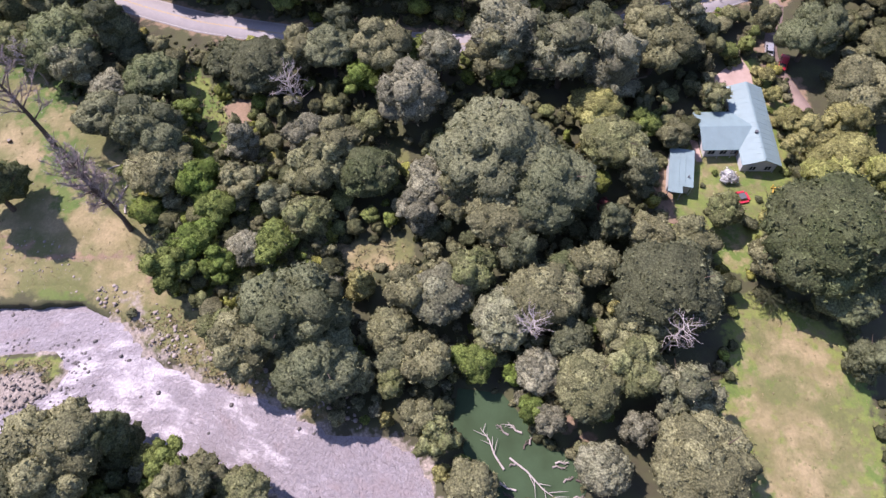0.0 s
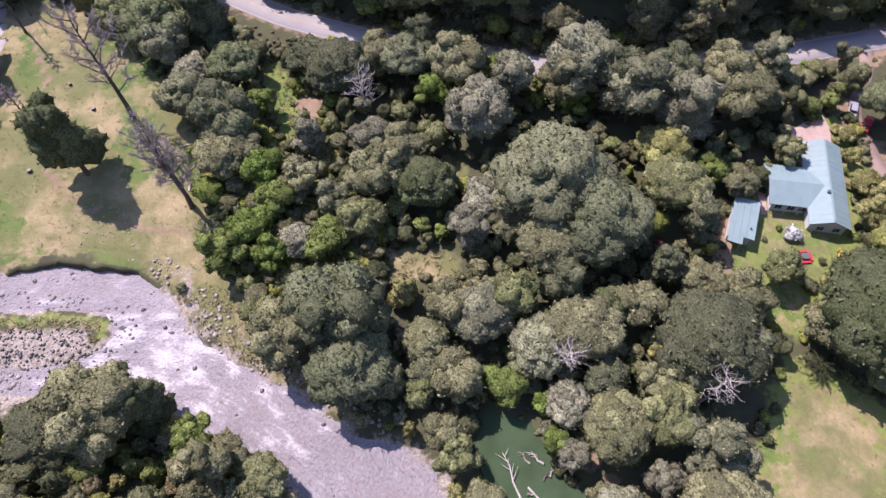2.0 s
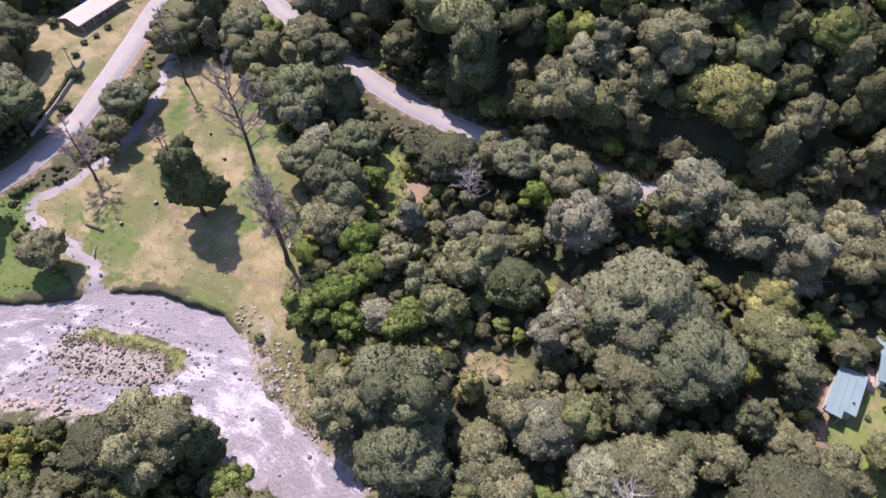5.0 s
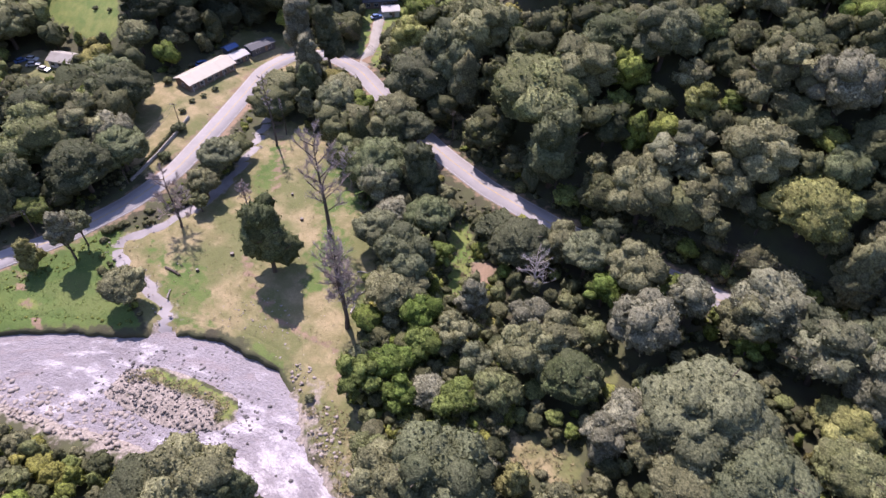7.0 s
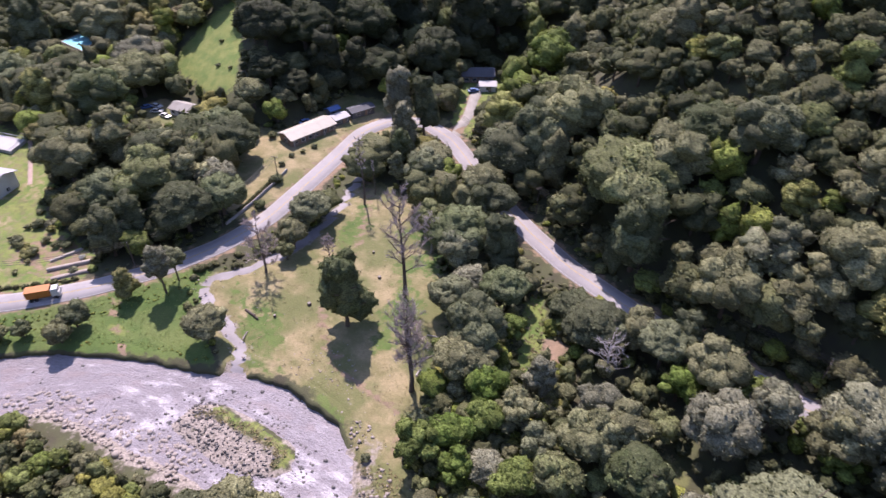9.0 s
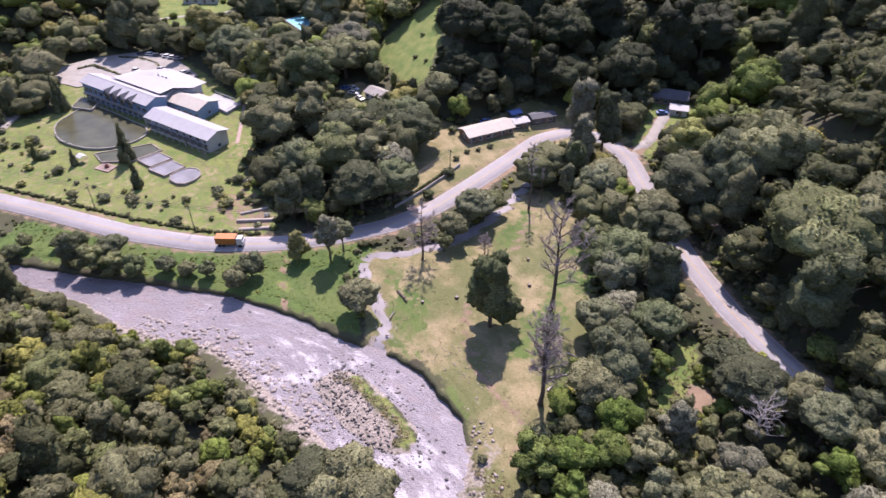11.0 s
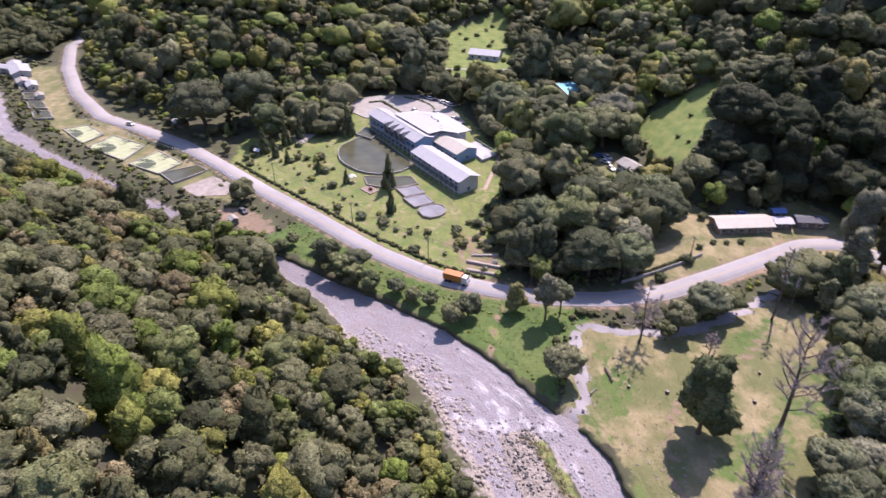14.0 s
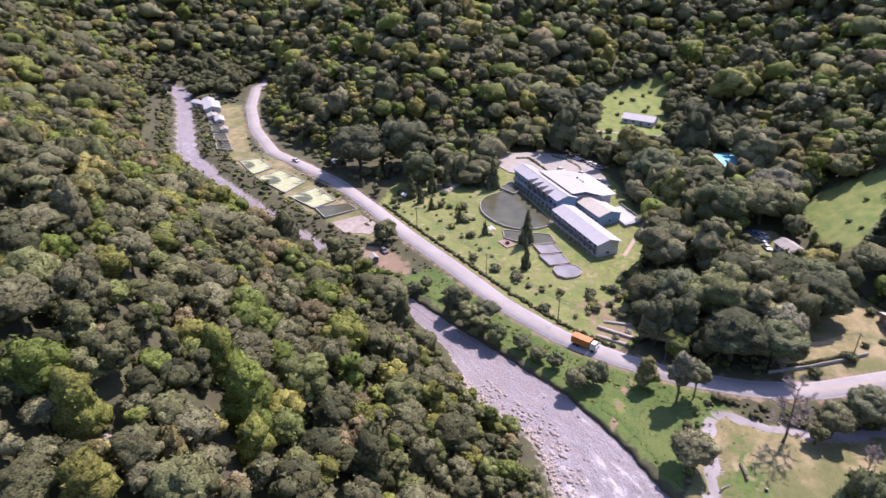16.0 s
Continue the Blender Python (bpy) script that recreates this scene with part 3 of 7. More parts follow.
def build_bank():
    """The undercut earth bank on the outer side of the river, with a grassy lip."""
    line = resample(FAR_BANK[10:21], 420)
    for _ in range(2):
        line[1:-1] = (line[:-2] + 2 * line[1:-1] + line[2:]) / 4
    ahead = np.gradient(line, axis=0)
    ahead /= np.hypot(*ahead.T)[:, None]
    out = np.stack([ahead[:, 1], -ahead[:, 0]], 1)
    offs, ups = [-0.35, 0.05, 0.10, 0.22, 0.9, 2.4, 3.9], [-0.9, 0.0, 0.65, 1.22, 1.34, 1.30, 1.2]
    wobble = np.array([0.55 * noise.noise((p[0] * 0.35, p[1] * 0.35, 2)) + 0.3 * noise.noise((p[0] * 1.1, p[1] * 1.1, 7)) for p in line.tolist()])
    verts = []
    share = np.linspace(0, 1, len(line))
    full = np.minimum(ease(0.0, 0.10, share), ease(1.0, 0.93, share)) * ease(1.6, 4.0, line_distance(line[:, 0], line[:, 1], STREAM)[0])
    full = full * (0.72 + 0.28 * ease(-90, -78, line[:, 0]))
    for p, o, w, k in zip(line, out, wobble, full):
        for d, u in zip(offs, ups):
            d = d + w * (d < 2)
            x, y = p + o * d
            verts.append((x, y, u + (0.02 * d if d > 2 else 0.25 * w * (u > 0.7)), k))
    verts = np.array(verts)
    low = ground_height(verts[:, 0], verts[:, 1]) - 0.12 - 1.0 * (1 - ease(1.2, 3.2, line_distance(verts[:, 0], verts[:, 1], STREAM)[0]))
    verts[:, 2] = low + (verts[:, 2] - low) * verts[:, 3]
    verts = verts[:, :3]
    values = ground_zones(verts[:, 0], verts[:, 1])
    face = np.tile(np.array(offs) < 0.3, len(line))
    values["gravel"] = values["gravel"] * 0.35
    # the steep face takes none of the covers and keeps the dark litter colour
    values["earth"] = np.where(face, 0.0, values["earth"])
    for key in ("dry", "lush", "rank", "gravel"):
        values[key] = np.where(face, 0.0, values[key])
    k = len(offs)
    i = np.arange(len(verts)).reshape(-1, k)
    quads = np.stack([i[:-1, :-1], i[1:, :-1], i[1:, 1:], i[:-1, 1:]], -1).reshape(-1, 4)
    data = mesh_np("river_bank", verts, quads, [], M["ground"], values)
    tagged(new("river_bank", data), "undercut earth river bank with a dark face and a grassy lip", "bank", kind="structure")


build_bank()


def strip(name, line, offsets, lift, material, values=False, count=None):
    """A band laid along a line over the ground: offsets across it, each with its own lift."""
    line = np.asarray(line, float)
    ahead = np.gradient(line, axis=0)
    ahead /= np.hypot(*ahead.T)[:, None]
    side = np.stack([-ahead[:, 1], ahead[:, 0]], 1)
    verts, quads = [], []
    n = len(offsets)
    for k, (p, s) in enumerate(zip(line, side)):
        for off, up in zip(offsets, lift):
            verts.append((p[0] + s[0] * off, p[1] + s[1] * off, up if not callable(up) else 0))
    verts = np.array(verts)
    base = ground_height(np.repeat(line[:, 0], n), np.repeat(line[:, 1], n))
    verts[:, 2] += base
    i = np.arange(len(verts)).reshape(-1, n)
    quads = np.stack([i[:-1, :-1], i[1:, :-1], i[1:, 1:], i[:-1, 1:]], -1).reshape(-1, 4)[:, ::-1]
    return mesh_np(name, verts, quads, [], material)


ROAD_LINE = smooth_line(ROAD, 620)
road = tagged(new("road", strip("road", ROAD_LINE, [-3.45, -3.25, 0, 3.25, 3.45], [-0.5, 0.10, 0.16, 0.10, -0.5], M["asphalt"])),
              "pale worn two-lane asphalt valley road", "road", kind="structure")
for off, key, label in ((-0.12, "yellow_line", ""), (0.12, "yellow_line", ""), (-2.95, "white_line", ""), (2.95, "white_line", "")):
    up = 0.168 - 0.06 * abs(off) / 3.25
    w = 0.06
    part("road_marking", strip("road_marking", ROAD_LINE, [off - w, off + w], [up, up], M[key]), None, road)
for name, (line, w) in SPURS.items():
    if name != "yard_track":
        tagged(new(name, strip(name, smooth_line(line, 40), [-w / 2 - 0.2, -w / 2, 0, w / 2, w / 2 + 0.2], [-0.3, 0.05, 0.08, 0.05, -0.3], M["brick_track" if name == "driveway" else "concrete"])),
               "pinkish brown driveway" if name == "driveway" else "pale concrete side track", "road", kind="structure")
tagged(new("stream_water", strip("stream_water", smooth_line(STREAM, 60), [-1.7, 0, 1.7], [-0.42, -0.40, -0.42], M["stream"])), "narrow pale stream crossing the meadow", "stream", kind="structure")
shape = Shape().prism([(p[0] * 1.0, p[1] * 1.0) for p in OPEN["pond"]], 0.2, 1.62)
part("pond_water", shape, M["duckweed"]).update_tag()
tagged(bpy.data.objects["pond_water"], "still pond covered with dull green duckweed", "pond", kind="structure")


# ---- trees ----
def ico():
    g = (1 + 5 ** 0.5) / 2
    v = np.array([(-1, g, 0), (1, g, 0), (-1, -g, 0), (1, -g, 0), (0, -1, g), (0, 1, g), (0, -1, -g), (0, 1, -g), (g, 0, -1), (g, 0, 1), (-g, 0, -1), (-g, 0, 1)], float)
    f = np.array([(0, 11, 5), (0, 5, 1), (0, 1, 7), (0, 7, 10), (0, 10, 11), (1, 5, 9), (5, 11, 4), (11, 10, 2), (10, 7, 6), (7, 1, 8),
                  (3, 9, 4), (3, 4, 2), (3, 2, 6), (3, 6, 8), (3, 8, 9), (4, 9, 5), (2, 4, 11), (6, 2, 10), (8, 6, 7), (9, 8, 1)])
    return v / np.linalg.norm(v[0]), f


ICO_V, ICO_F = ico()


def ball(level):
    """A round mesh of triangles, finer with each level."""
    v, f = ICO_V, ICO_F
    for _ in range(level):
        ends, pairs = np.unique(np.sort(f[:, [0, 1, 1, 2, 2, 0]].reshape(-1, 2), 1), axis=0, return_inverse=True)
        m = pairs.reshape(-1, 3) + len(v)
        mid = v[ends].mean(1)
        v = np.concatenate([v, mid / np.linalg.norm(mid, axis=1)[:, None]])
        f = np.concatenate([np.stack([f[:, 0], m[:, 0], m[:, 2]], 1), np.stack([f[:, 1], m[:, 1], m[:, 0]], 1), np.stack([f[:, 2], m[:, 2], m[:, 1]], 1), m])
    return v, f


BALLS = [ball(k) for k in range(5)]


def tuft_surface(rng, level, lumps, lump, uneven):
    """A closed clump of foliage: many small rounded heads on a ball, as distances along its directions."""
    d, f = BALLS[level]
    k = np.arange(lumps) + 0.5
    z = 1 - 1.75 * k / lumps
    a = k * 2.39996 + rng.random() * 6.28
    ring = np.sqrt(np.clip(1 - z * z, 0, 1))
    c = np.stack([np.cos(a) * ring, np.sin(a) * ring, z], 1) + rng.normal(size=(lumps, 3)) * 0.35 * lump
    s = lump * (0.6 + 0.8 * rng.random(lumps))
    c = c / np.linalg.norm(c, axis=1)[:, None] * (1.0 - 0.50 * s + 0.16 * rng.normal(size=lumps) * uneven)[:, None]
    b = d @ c.T
    disc = s[None] ** 2 - ((c * c).sum(1)[None] - b * b)
    reach = np.where(disc > 0, b + np.sqrt(np.clip(disc, 0, None)), 0)
    far = np.maximum(reach.max(1), 0.64 + 0.06 * rng.random(len(d)))
    far = far * (1 + (0.16, 0.13, 0.08, 0.06, 0.04)[level] * uneven * rng.normal(size=len(d)))
    return d * far[:, None], f


def clumps_of(rng, form):
    """Where the clumps of a crown of radius 1 lie: middle, radius and flatness."""
    out = []
    if form == "dome":
        out.append((0, 0, 0.02, 0.80, 0.64))
        for k in range(7):
            a = k * 0.9 + rng.uniform(-0.3, 0.3)
            out.append((0.62 * math.cos(a), 0.62 * math.sin(a), rng.uniform(-0.16, 0.10), rng.uniform(0.30, 0.46), 0.72))
        out.append((rng.uniform(-0.3, 0.3), rng.uniform(-0.3, 0.3), 0.30, 0.40, 0.75))
    elif form == "round":
        out.append((0, 0, 0.02, 0.60, 0.95))
        for k in range(9):
            a, up = k * 2.4 + rng.uniform(-0.4, 0.4), -0.30 + 0.95 * ((k + 0.5) / 9)
            ring = 0.58 * math.sqrt(max(0.05, 1 - (up * 1.15) ** 2))
            out.append((ring * math.cos(a), ring * math.sin(a), up * 0.82, rng.uniform(0.28, 0.44), 0.85))
    elif form == "loose":
        for k in range(17):
            a, up = k * 2.4 + rng.uniform(-0.5, 0.5), rng.uniform(-0.5, 0.75)
            ring = rng.uniform(0.15, 0.80) * math.sqrt(max(0.05, 1 - (up * 1.05) ** 2))
            out.append((ring * math.cos(a), ring * math.sin(a), up, rng.uniform(0.19, 0.33), 0.78))
        out.append((0, 0, -0.05, 0.42, 1.0))
    elif form == "tall":
        for k in range(12):
            up = -0.7 + 1.75 * (k + 0.5) / 12
            a, ring = k * 2.4 + rng.uniform(-0.4, 0.4), rng.uniform(0.18, 0.40) * (1 - 0.35 * up)
            out.append((ring * math.cos(a), ring * math.sin(a), up, rng.uniform(0.28, 0.42) * (1 - 0.22 * up), 0.95))
        out.append((0, 0, 0.1, 0.40, 2.0))
    else:
        for k in range(7):
            a, ring = k * 2.4 + rng.uniform(-0.4, 0.4), rng.uniform(0.2, 0.62)
            out.append((ring * math.cos(a), ring * math.sin(a), rng.uniform(-0.2, 0.25), rng.uniform(0.30, 0.46), 0.8))
        out.append((0, 0, 0.05, 0.5, 0.85))
    return out


def crown_arrays(seed, form, detail, leaves, size, few=99):
    """Corners and faces of a crown of radius 1 about its middle: lumpy clumps under a coat of small leaves."""
    rng, draw = np.random.default_rng(seed), random.Random(seed)
    clumps = clumps_of(draw, form)
    if len(clumps) > few:
        clumps = sorted(clumps, key=lambda c: -c[3])[:few]
        clumps = [(x, y, z, r * 1.22, q) for x, y, z, r, q in clumps]
    verts, tris, places, aims, base = [], [], [], [], 0
    for x, y, z, r, flat in clumps:
        level = min(max(detail + (1 if r > 0.58 else 0) - (1 if r < 0.30 else 0), 0), 4)
        lumps = (7, 12, 26, 54, 90)[level]
        p, f = tuft_surface(rng, level, lumps, (0.62, 0.52, 0.40, 0.30, 0.24)[level], 1.0 if form in ("loose", "tall") else 0.7)
        out = p / np.linalg.norm(p, axis=1)[:, None] * np.array([1, 1, 1 / flat])
        p = p * np.array([r, r, r * flat]) + np.array([x, y, z])
        inner = np.zeros(len(p), bool)
        for ox, oy, oz, o_r, o_flat in clumps:
            if (ox, oy, oz) != (x, y, z):
                inner |= (((p - np.array([ox, oy, oz])) / np.array([o_r, o_r, o_r * o_flat])) ** 2).sum(1) < 0.52
        keep = f[~inner[f].all(1)]
        used, again = np.unique(keep, return_inverse=True)
        if not len(used):
            continue
        verts.append(p[used])
        tris.append(again.reshape(-1, 3) + base)
        base += len(used)
        show = ~inner & (out[:, 2] > -0.5)
        places.append(p[show])
        aims.append(out[show])
    p, aim = np.concatenate(places), np.concatenate(aims)
    pick = rng.integers(0, len(p), leaves)
    p, aim = p[pick] + rng.normal(size=(leaves, 3)) * size * 0.7, aim[pick]
    aim = aim / np.linalg.norm(aim, axis=1)[:, None]
    p = p + aim * size * (0.5 * rng.random((leaves, 1)))
    normal = aim + rng.normal(size=p.shape) * 0.62
    normal /= np.linalg.norm(normal, axis=1)[:, None]
    side = np.cross(normal, rng.normal(size=p.shape))
    side /= np.linalg.norm(side, axis=1)[:, None]
    up = np.cross(normal, side)
    s = size * (0.5 + 0.9 * rng.random((leaves, 1)) + 0.9 * (rng.random((leaves, 1)) > 0.88))
    leaf = np.stack([p - side * s * 0.8, p + side * s * 0.8 - up * s * 0.2, p + up * s * 1.3 + normal * s * 0.3], 1)
    extra = base + np.arange(leaves * 3).reshape(-1, 3)
    return np.concatenate(verts + [leaf.reshape(-1, 3)]), np.zeros((0, 4), int), np.concatenate(tris + [extra])


def crown_mesh(name, seed, form, detail, leaves, size, material):
    v, q, t = crown_arrays(seed, form, detail, leaves, size)
    data = mesh_np(name, v, q, t, material)
    data.polygons.foreach_set("use_smooth", np.ones(len(data.polygons), bool))
    return data


def trunk_shape(rng, height, reach, thick):
    """A tapered trunk with limbs that spread into the crown; crown radius 1, ground at -height."""
    s = Shape()
    lean = Vector((rng.uniform(-0.12, 0.12), rng.uniform(-0.12, 0.12), 0))
    s.tube([(0, 0, -height - 0.05), lean * 0.4 + Vector((0, 0, -height * 0.6)), lean + Vector((0, 0, -0.2)), lean * 1.2 + Vector((0, 0, 0.25))], [thick * 1.35, thick, thick * 0.75, thick * 0.4], 7)
    for k in range(6):
        a = k * 1.05 + rng.uniform(-0.3, 0.3)
        out = Vector((math.cos(a), math.sin(a), 0))
        low = -0.55 + 0.12 * k
        s.tube([lean * 0.8 + Vector((0, 0, low - 0.1)), lean + out * 0.3 * reach + Vector((0, 0, low + 0.2)), lean + out * 0.72 * reach + Vector((0, 0, low + 0.45))], [thick * 0.5, thick * 0.32, thick * 0.1], 5)
    return s


KINDS = {  # leaves, forms, label
    "dark": ("dark_leaves", ("dome", "dome", "round", "tall"), "dark green broadleaf tree with a dense domed crown"),
    "olive": ("olive_leaves", ("round", "dome", "loose", "round"), "olive green broadleaf tree with a lumpy rounded crown"),
    "grey": ("grey_leaves", ("round", "loose", "dome", "tall"), "grey-green tree with a pale feathery crown"),
    "bright": ("bright_leaves", ("round", "bush", "loose", "bush"), "bright green leafy tree among darker ones"),
    "deep": ("deep_leaves", ("round", "tall", "dome", "tall"), "very dark green tree with the shade of the hill put into its leaves"),
    "yellow": ("yellow_leaves", ("round", "dome", "loose", "tall"), "yellow-olive tree with a sunlit broad crown"),
}
MODELS = {}


def tree_models():
    rng = random.Random(5)
    for k, (kind, (leaf, forms, label)) in enumerate(KINDS.items()):
        for j, form in enumerate(forms):
            trunk = trunk_shape(rng, 1.0, 1.0, 0.06)
            trunk = mesh_of("trunk", trunk.v, trunk.f, M["bark"])
            MODELS[kind, j, False] = (crown_mesh("crown", 11 * k + j + 1, form, 2, 2300, 0.038, M[leaf]), trunk)
            MODELS[kind, j, "young"] = (crown_mesh("crown", 11 * k + j + 201, form, 1, 600, 0.060, M[leaf]), trunk)
            if kind != "bright":
                MODELS[kind, j, True] = (crown_mesh("crown", 11 * k + j + 101, form, 2, 4600, 0.026, M[leaf]), trunk)


tree_models()


def plant(kind, x, y, radius, rng, stem=1.0, label="", young=False, form=None, stretch=1.0):
    """One tree whose crown has the given radius; its middle is about one radius and a metre above the ground."""
    pick = rng.randrange(4)
    crown, trunk = MODELS[kind, pick if form is None else form, "young" if young else radius > 5.2 and kind != "bright"]
    ob = thing("tree", label or KINDS[kind][2], "tree", pose(x, y, level(x, y), 0, 0, rng.uniform(0, 360)) @ Matrix.Scale(radius, 4), "valley trees")
    lift = (0.95 * radius * stretch + stem) / radius
    c = part("crown", crown, None, ob, at=Matrix.Translation((0, 0, lift)) @ Matrix.Diagonal((1, 1, stretch, 1)))
    t = part("trunk", trunk, None, ob, at=Matrix.Translation((0, 0, lift)) @ Matrix.Diagonal((1, 1, lift, 1)))
    c.rotation_euler = (rng.uniform(-0.08, 0.08), rng.uniform(-0.08, 0.08), 0)
    return ob


DARK_A = [
    (-8.5, 35.4, 3.3), (-21.1, 34.3, 7.1), (21.1, 38.9, 3.9), (-24.7, 42.3, 9.1), (21.2, 51.6, 4.1), (13.3, 54.6, 5.1),
    (-53.2, 22.6, 5.7), (37.4, 46.0, 8.8), (-65.1, 16.0, 6.4), (30.2, 60.5, 4.8), (18.3, 67.7, 9.0), (-14.9, 72.1, 5.7),
    (8.6, 73.6, 10.6), (-32.1, 67.0, 4.0), (69.6, 34.5, 4.5), (36.9, 71.5, 4.8), (68.6, 46.1, 5.7),
    (66.4, 55.1, 11.2), (-58.0, 81.4, 7.7), (-38.2, 98.8, 6.6), (-10.7, 109.7, 5.5), (-22.3, 108.2, 5.5), (-69.7, 87.2, 5.5),
    (-46.1, 102.4, 4.7), (-61.5, 97.6, 5.6), (-71.1, 107.9, 6.9), (78.0, 105.3, 7.2), (-43.3, 125.9, 10.0), (-81.8, 106.2, 8.0),
]
DARK_B = [
    (17.6, 140.2, 6.5), (-85.2, 118.2, 5.7), (-121.2, 89.1, 5.7), (-150.4, 46.3, 6.5), (-144.9, 65.1, 8.5),
    (-30.1, 157.3, 9.2), (-151.4, 53.2, 6.6), (-143.4, 75.2, 7.6), (-42.8, 158.3, 8.7), (-92.2, 143.4, 10.2),
    (-87.0, 150.7, 10.3),  (-168.6, 56.1, 7.5),
    (-173.7, 75.4, 9.3), (-166.0, 94.8, 8.6), (-183.4, 79.8, 8.9), (-176.6, 99.5, 7.1), 
    (-188.6, 98.9, 8.2), (-222.7, 81.8, 10.3), 
]
DARK_C = [
    (-246.6, 73.4, 9.1), (-261.4, -32.0, 8.4), (-261.9, 68.0, 10.0), (-281.1, -40.5, 13.0), (-277.9, -60.3, 13.0),
    (-305.0, 34.3, 10.1), (-294.7, 92.3, 11.3), (-343.5, 31.5, 11.2), (-378.1, 55.4, 8.9),
]
OLIVE_A = [
    (-117.4, 79.1, 4.2), (-119.8, 83.5, 3.0), (-114.8, 74.5, 2.4),
    (3.8, 15.5, 3.9), (-1.8, 22.3, 3.9), (-4.4, 26.0, 3.4), (-9.2, 31.7, 2.7), (-31.3, 14.9, 3.9), (-3.5, 35.0, 4.8),
    (-15.9, 33.3, 3.9), (22.7, 30.2, 5.5), (6.8, 39.3, 3.5), (37.8, 17.7, 7.6), (-9.6, 40.7, 4.1), (-39.1, 15.3, 5.8),
    (30.8, 33.4, 5.4), (28.9, 38.5, 4.7), (-6.8, 47.8, 4.6), (16.6, 46.4, 6.1), (-33.8, 37.6, 6.0), (4.6, 51.4, 4.8),
    (-38.6, 40.8, 4.1), (26.2, 52.4, 4.7), (-58.8, 19.9, 8.2), (10.5, 62.4, 6.7), (-25.6, 62.8, 4.8), (3.4, 68.2, 6.4),
    (37.2, 58.2, 4.5), (44.4, 56.6, 4.9), (-24.6, 72.6, 6.1), (57.8, 53.2, 4.5), (-38.6, 69.5, 5.1), (51.7, 63.7, 3.7),
]
OLIVE_B = [
    (-20.9, 79.8, 5.1), (32.6, 78.5, 6.0), (-15.8, 85.2, 3.5), (-54.7, 73.6, 6.2), (45.4, 81.8, 3.4), (55.2, 91.7, 3.6),
    (-30.2, 105.0, 5.2), (44.7, 102.2, 7.5), (21.3, 112.8, 7.3), (83.9, 89.0, 7.5), (-19.4, 123.3, 8.5), (-4.1, 128.5, 8.2),
    (-0.4, 135.8, 8.4), (-53.1, 138.3, 12.7), (-2.6, 152.2, 9.2), (-45.2, 147.2, 9.1),
    (-155.7, 73.4, 9.0), (-160.5, 64.2, 9.7), (-80.1, 157.9, 10.3), (-163.8, 78.2, 9.4), (-190.9, 55.8, 8.9),
    (-189.4, 69.4, 10.2), (-143.1, 153.6, 10.1), (-227.6, 100.3, 9.8), 
]
OLIVE_C = [
    (-280.0, 115.0, 11.1),
]
GREY_A = [
    (24.3, 17.9, 4.0), (16.6, 25.8, 2.9), (15.5, 33.6, 3.8), (30.5, 23.5, 3.3), (9.7, 42.3, 5.1), (-0.9, 46.9, 5.4),
    (38.2, 29.5, 6.1), (-4.9, 64.5, 4.4), (-37.0, 57.0, 3.5), (-2.0, 71.2, 4.9), (-27.9, 81.6, 4.7), (-40.3, 80.1, 4.3),
    (-6.5, 89.7, 7.9), (34.1, 94.1, 8.0), (24.6, 98.6, 9.2), (-15.2, 103.8, 4.9), (13.4, 104.6, 8.8), (-70.4, 94.6, 4.1),
    (-78.2, 100.4, 6.0), (-14.9, 133.1, 7.8), (11.0, 152.9, 8.9), (-149.3, 60.8, 3.7), (-109.6, 122.5, 6.7), (-148.9, 78.3, 7.2),
    (-238.2, 107.4, 10.2),
]
BRIGHT_A = [
    (13.8, 27.4, 2.5), (4.3, 34.8, 3.8), (-44.2, 19.5, 3.6), (-30.7, 57.7, 4.5), (-40.6, 53.5, 3.6), (-49.5, 52.5, 4.6),
    (-46.6, 58.8, 4.5), (-43.0, 64.9, 4.1), (-47.4, 71.2, 4.7), (40.4, 84.6, 3.4), (-17.5, 96.5, 4.5), (12.3, 98.3, 3.7),
    (-3.9, 101.4, 5.6), (-53.6, 89.1, 3.3),
]
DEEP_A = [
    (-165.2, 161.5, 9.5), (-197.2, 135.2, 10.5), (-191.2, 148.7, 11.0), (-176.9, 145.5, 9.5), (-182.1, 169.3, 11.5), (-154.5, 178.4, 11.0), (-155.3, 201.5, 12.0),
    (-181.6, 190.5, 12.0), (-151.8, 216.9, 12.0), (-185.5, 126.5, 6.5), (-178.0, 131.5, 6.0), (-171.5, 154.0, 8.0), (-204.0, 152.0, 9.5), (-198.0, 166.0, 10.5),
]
YELLOW_A = [
    (-15.0, 49.4, 3.4), (31.0, 87.4, 5.4), (71.0, 79.0, 5.0), (76.5, 74.0, 6.2), (71.5, 69.0, 5.6), (78.5, 81.5, 6.0), (80.0, 68.0, 6.5), (70.3, 86.1, 2.9), (69.0, 93.5, 1.8), (68.8, 98.9, 1.8),
    (13.8, 130.6, 8.6), (-16.3, 146.4, 5.3), (-108.5, 160.5, 7.5), (-237.0, 69.6, 7.9), (-274.9, 62.0, 10.4),
    (-286.8, 60.8, 8.1), (-365.0, 131.0, 13.0),
]


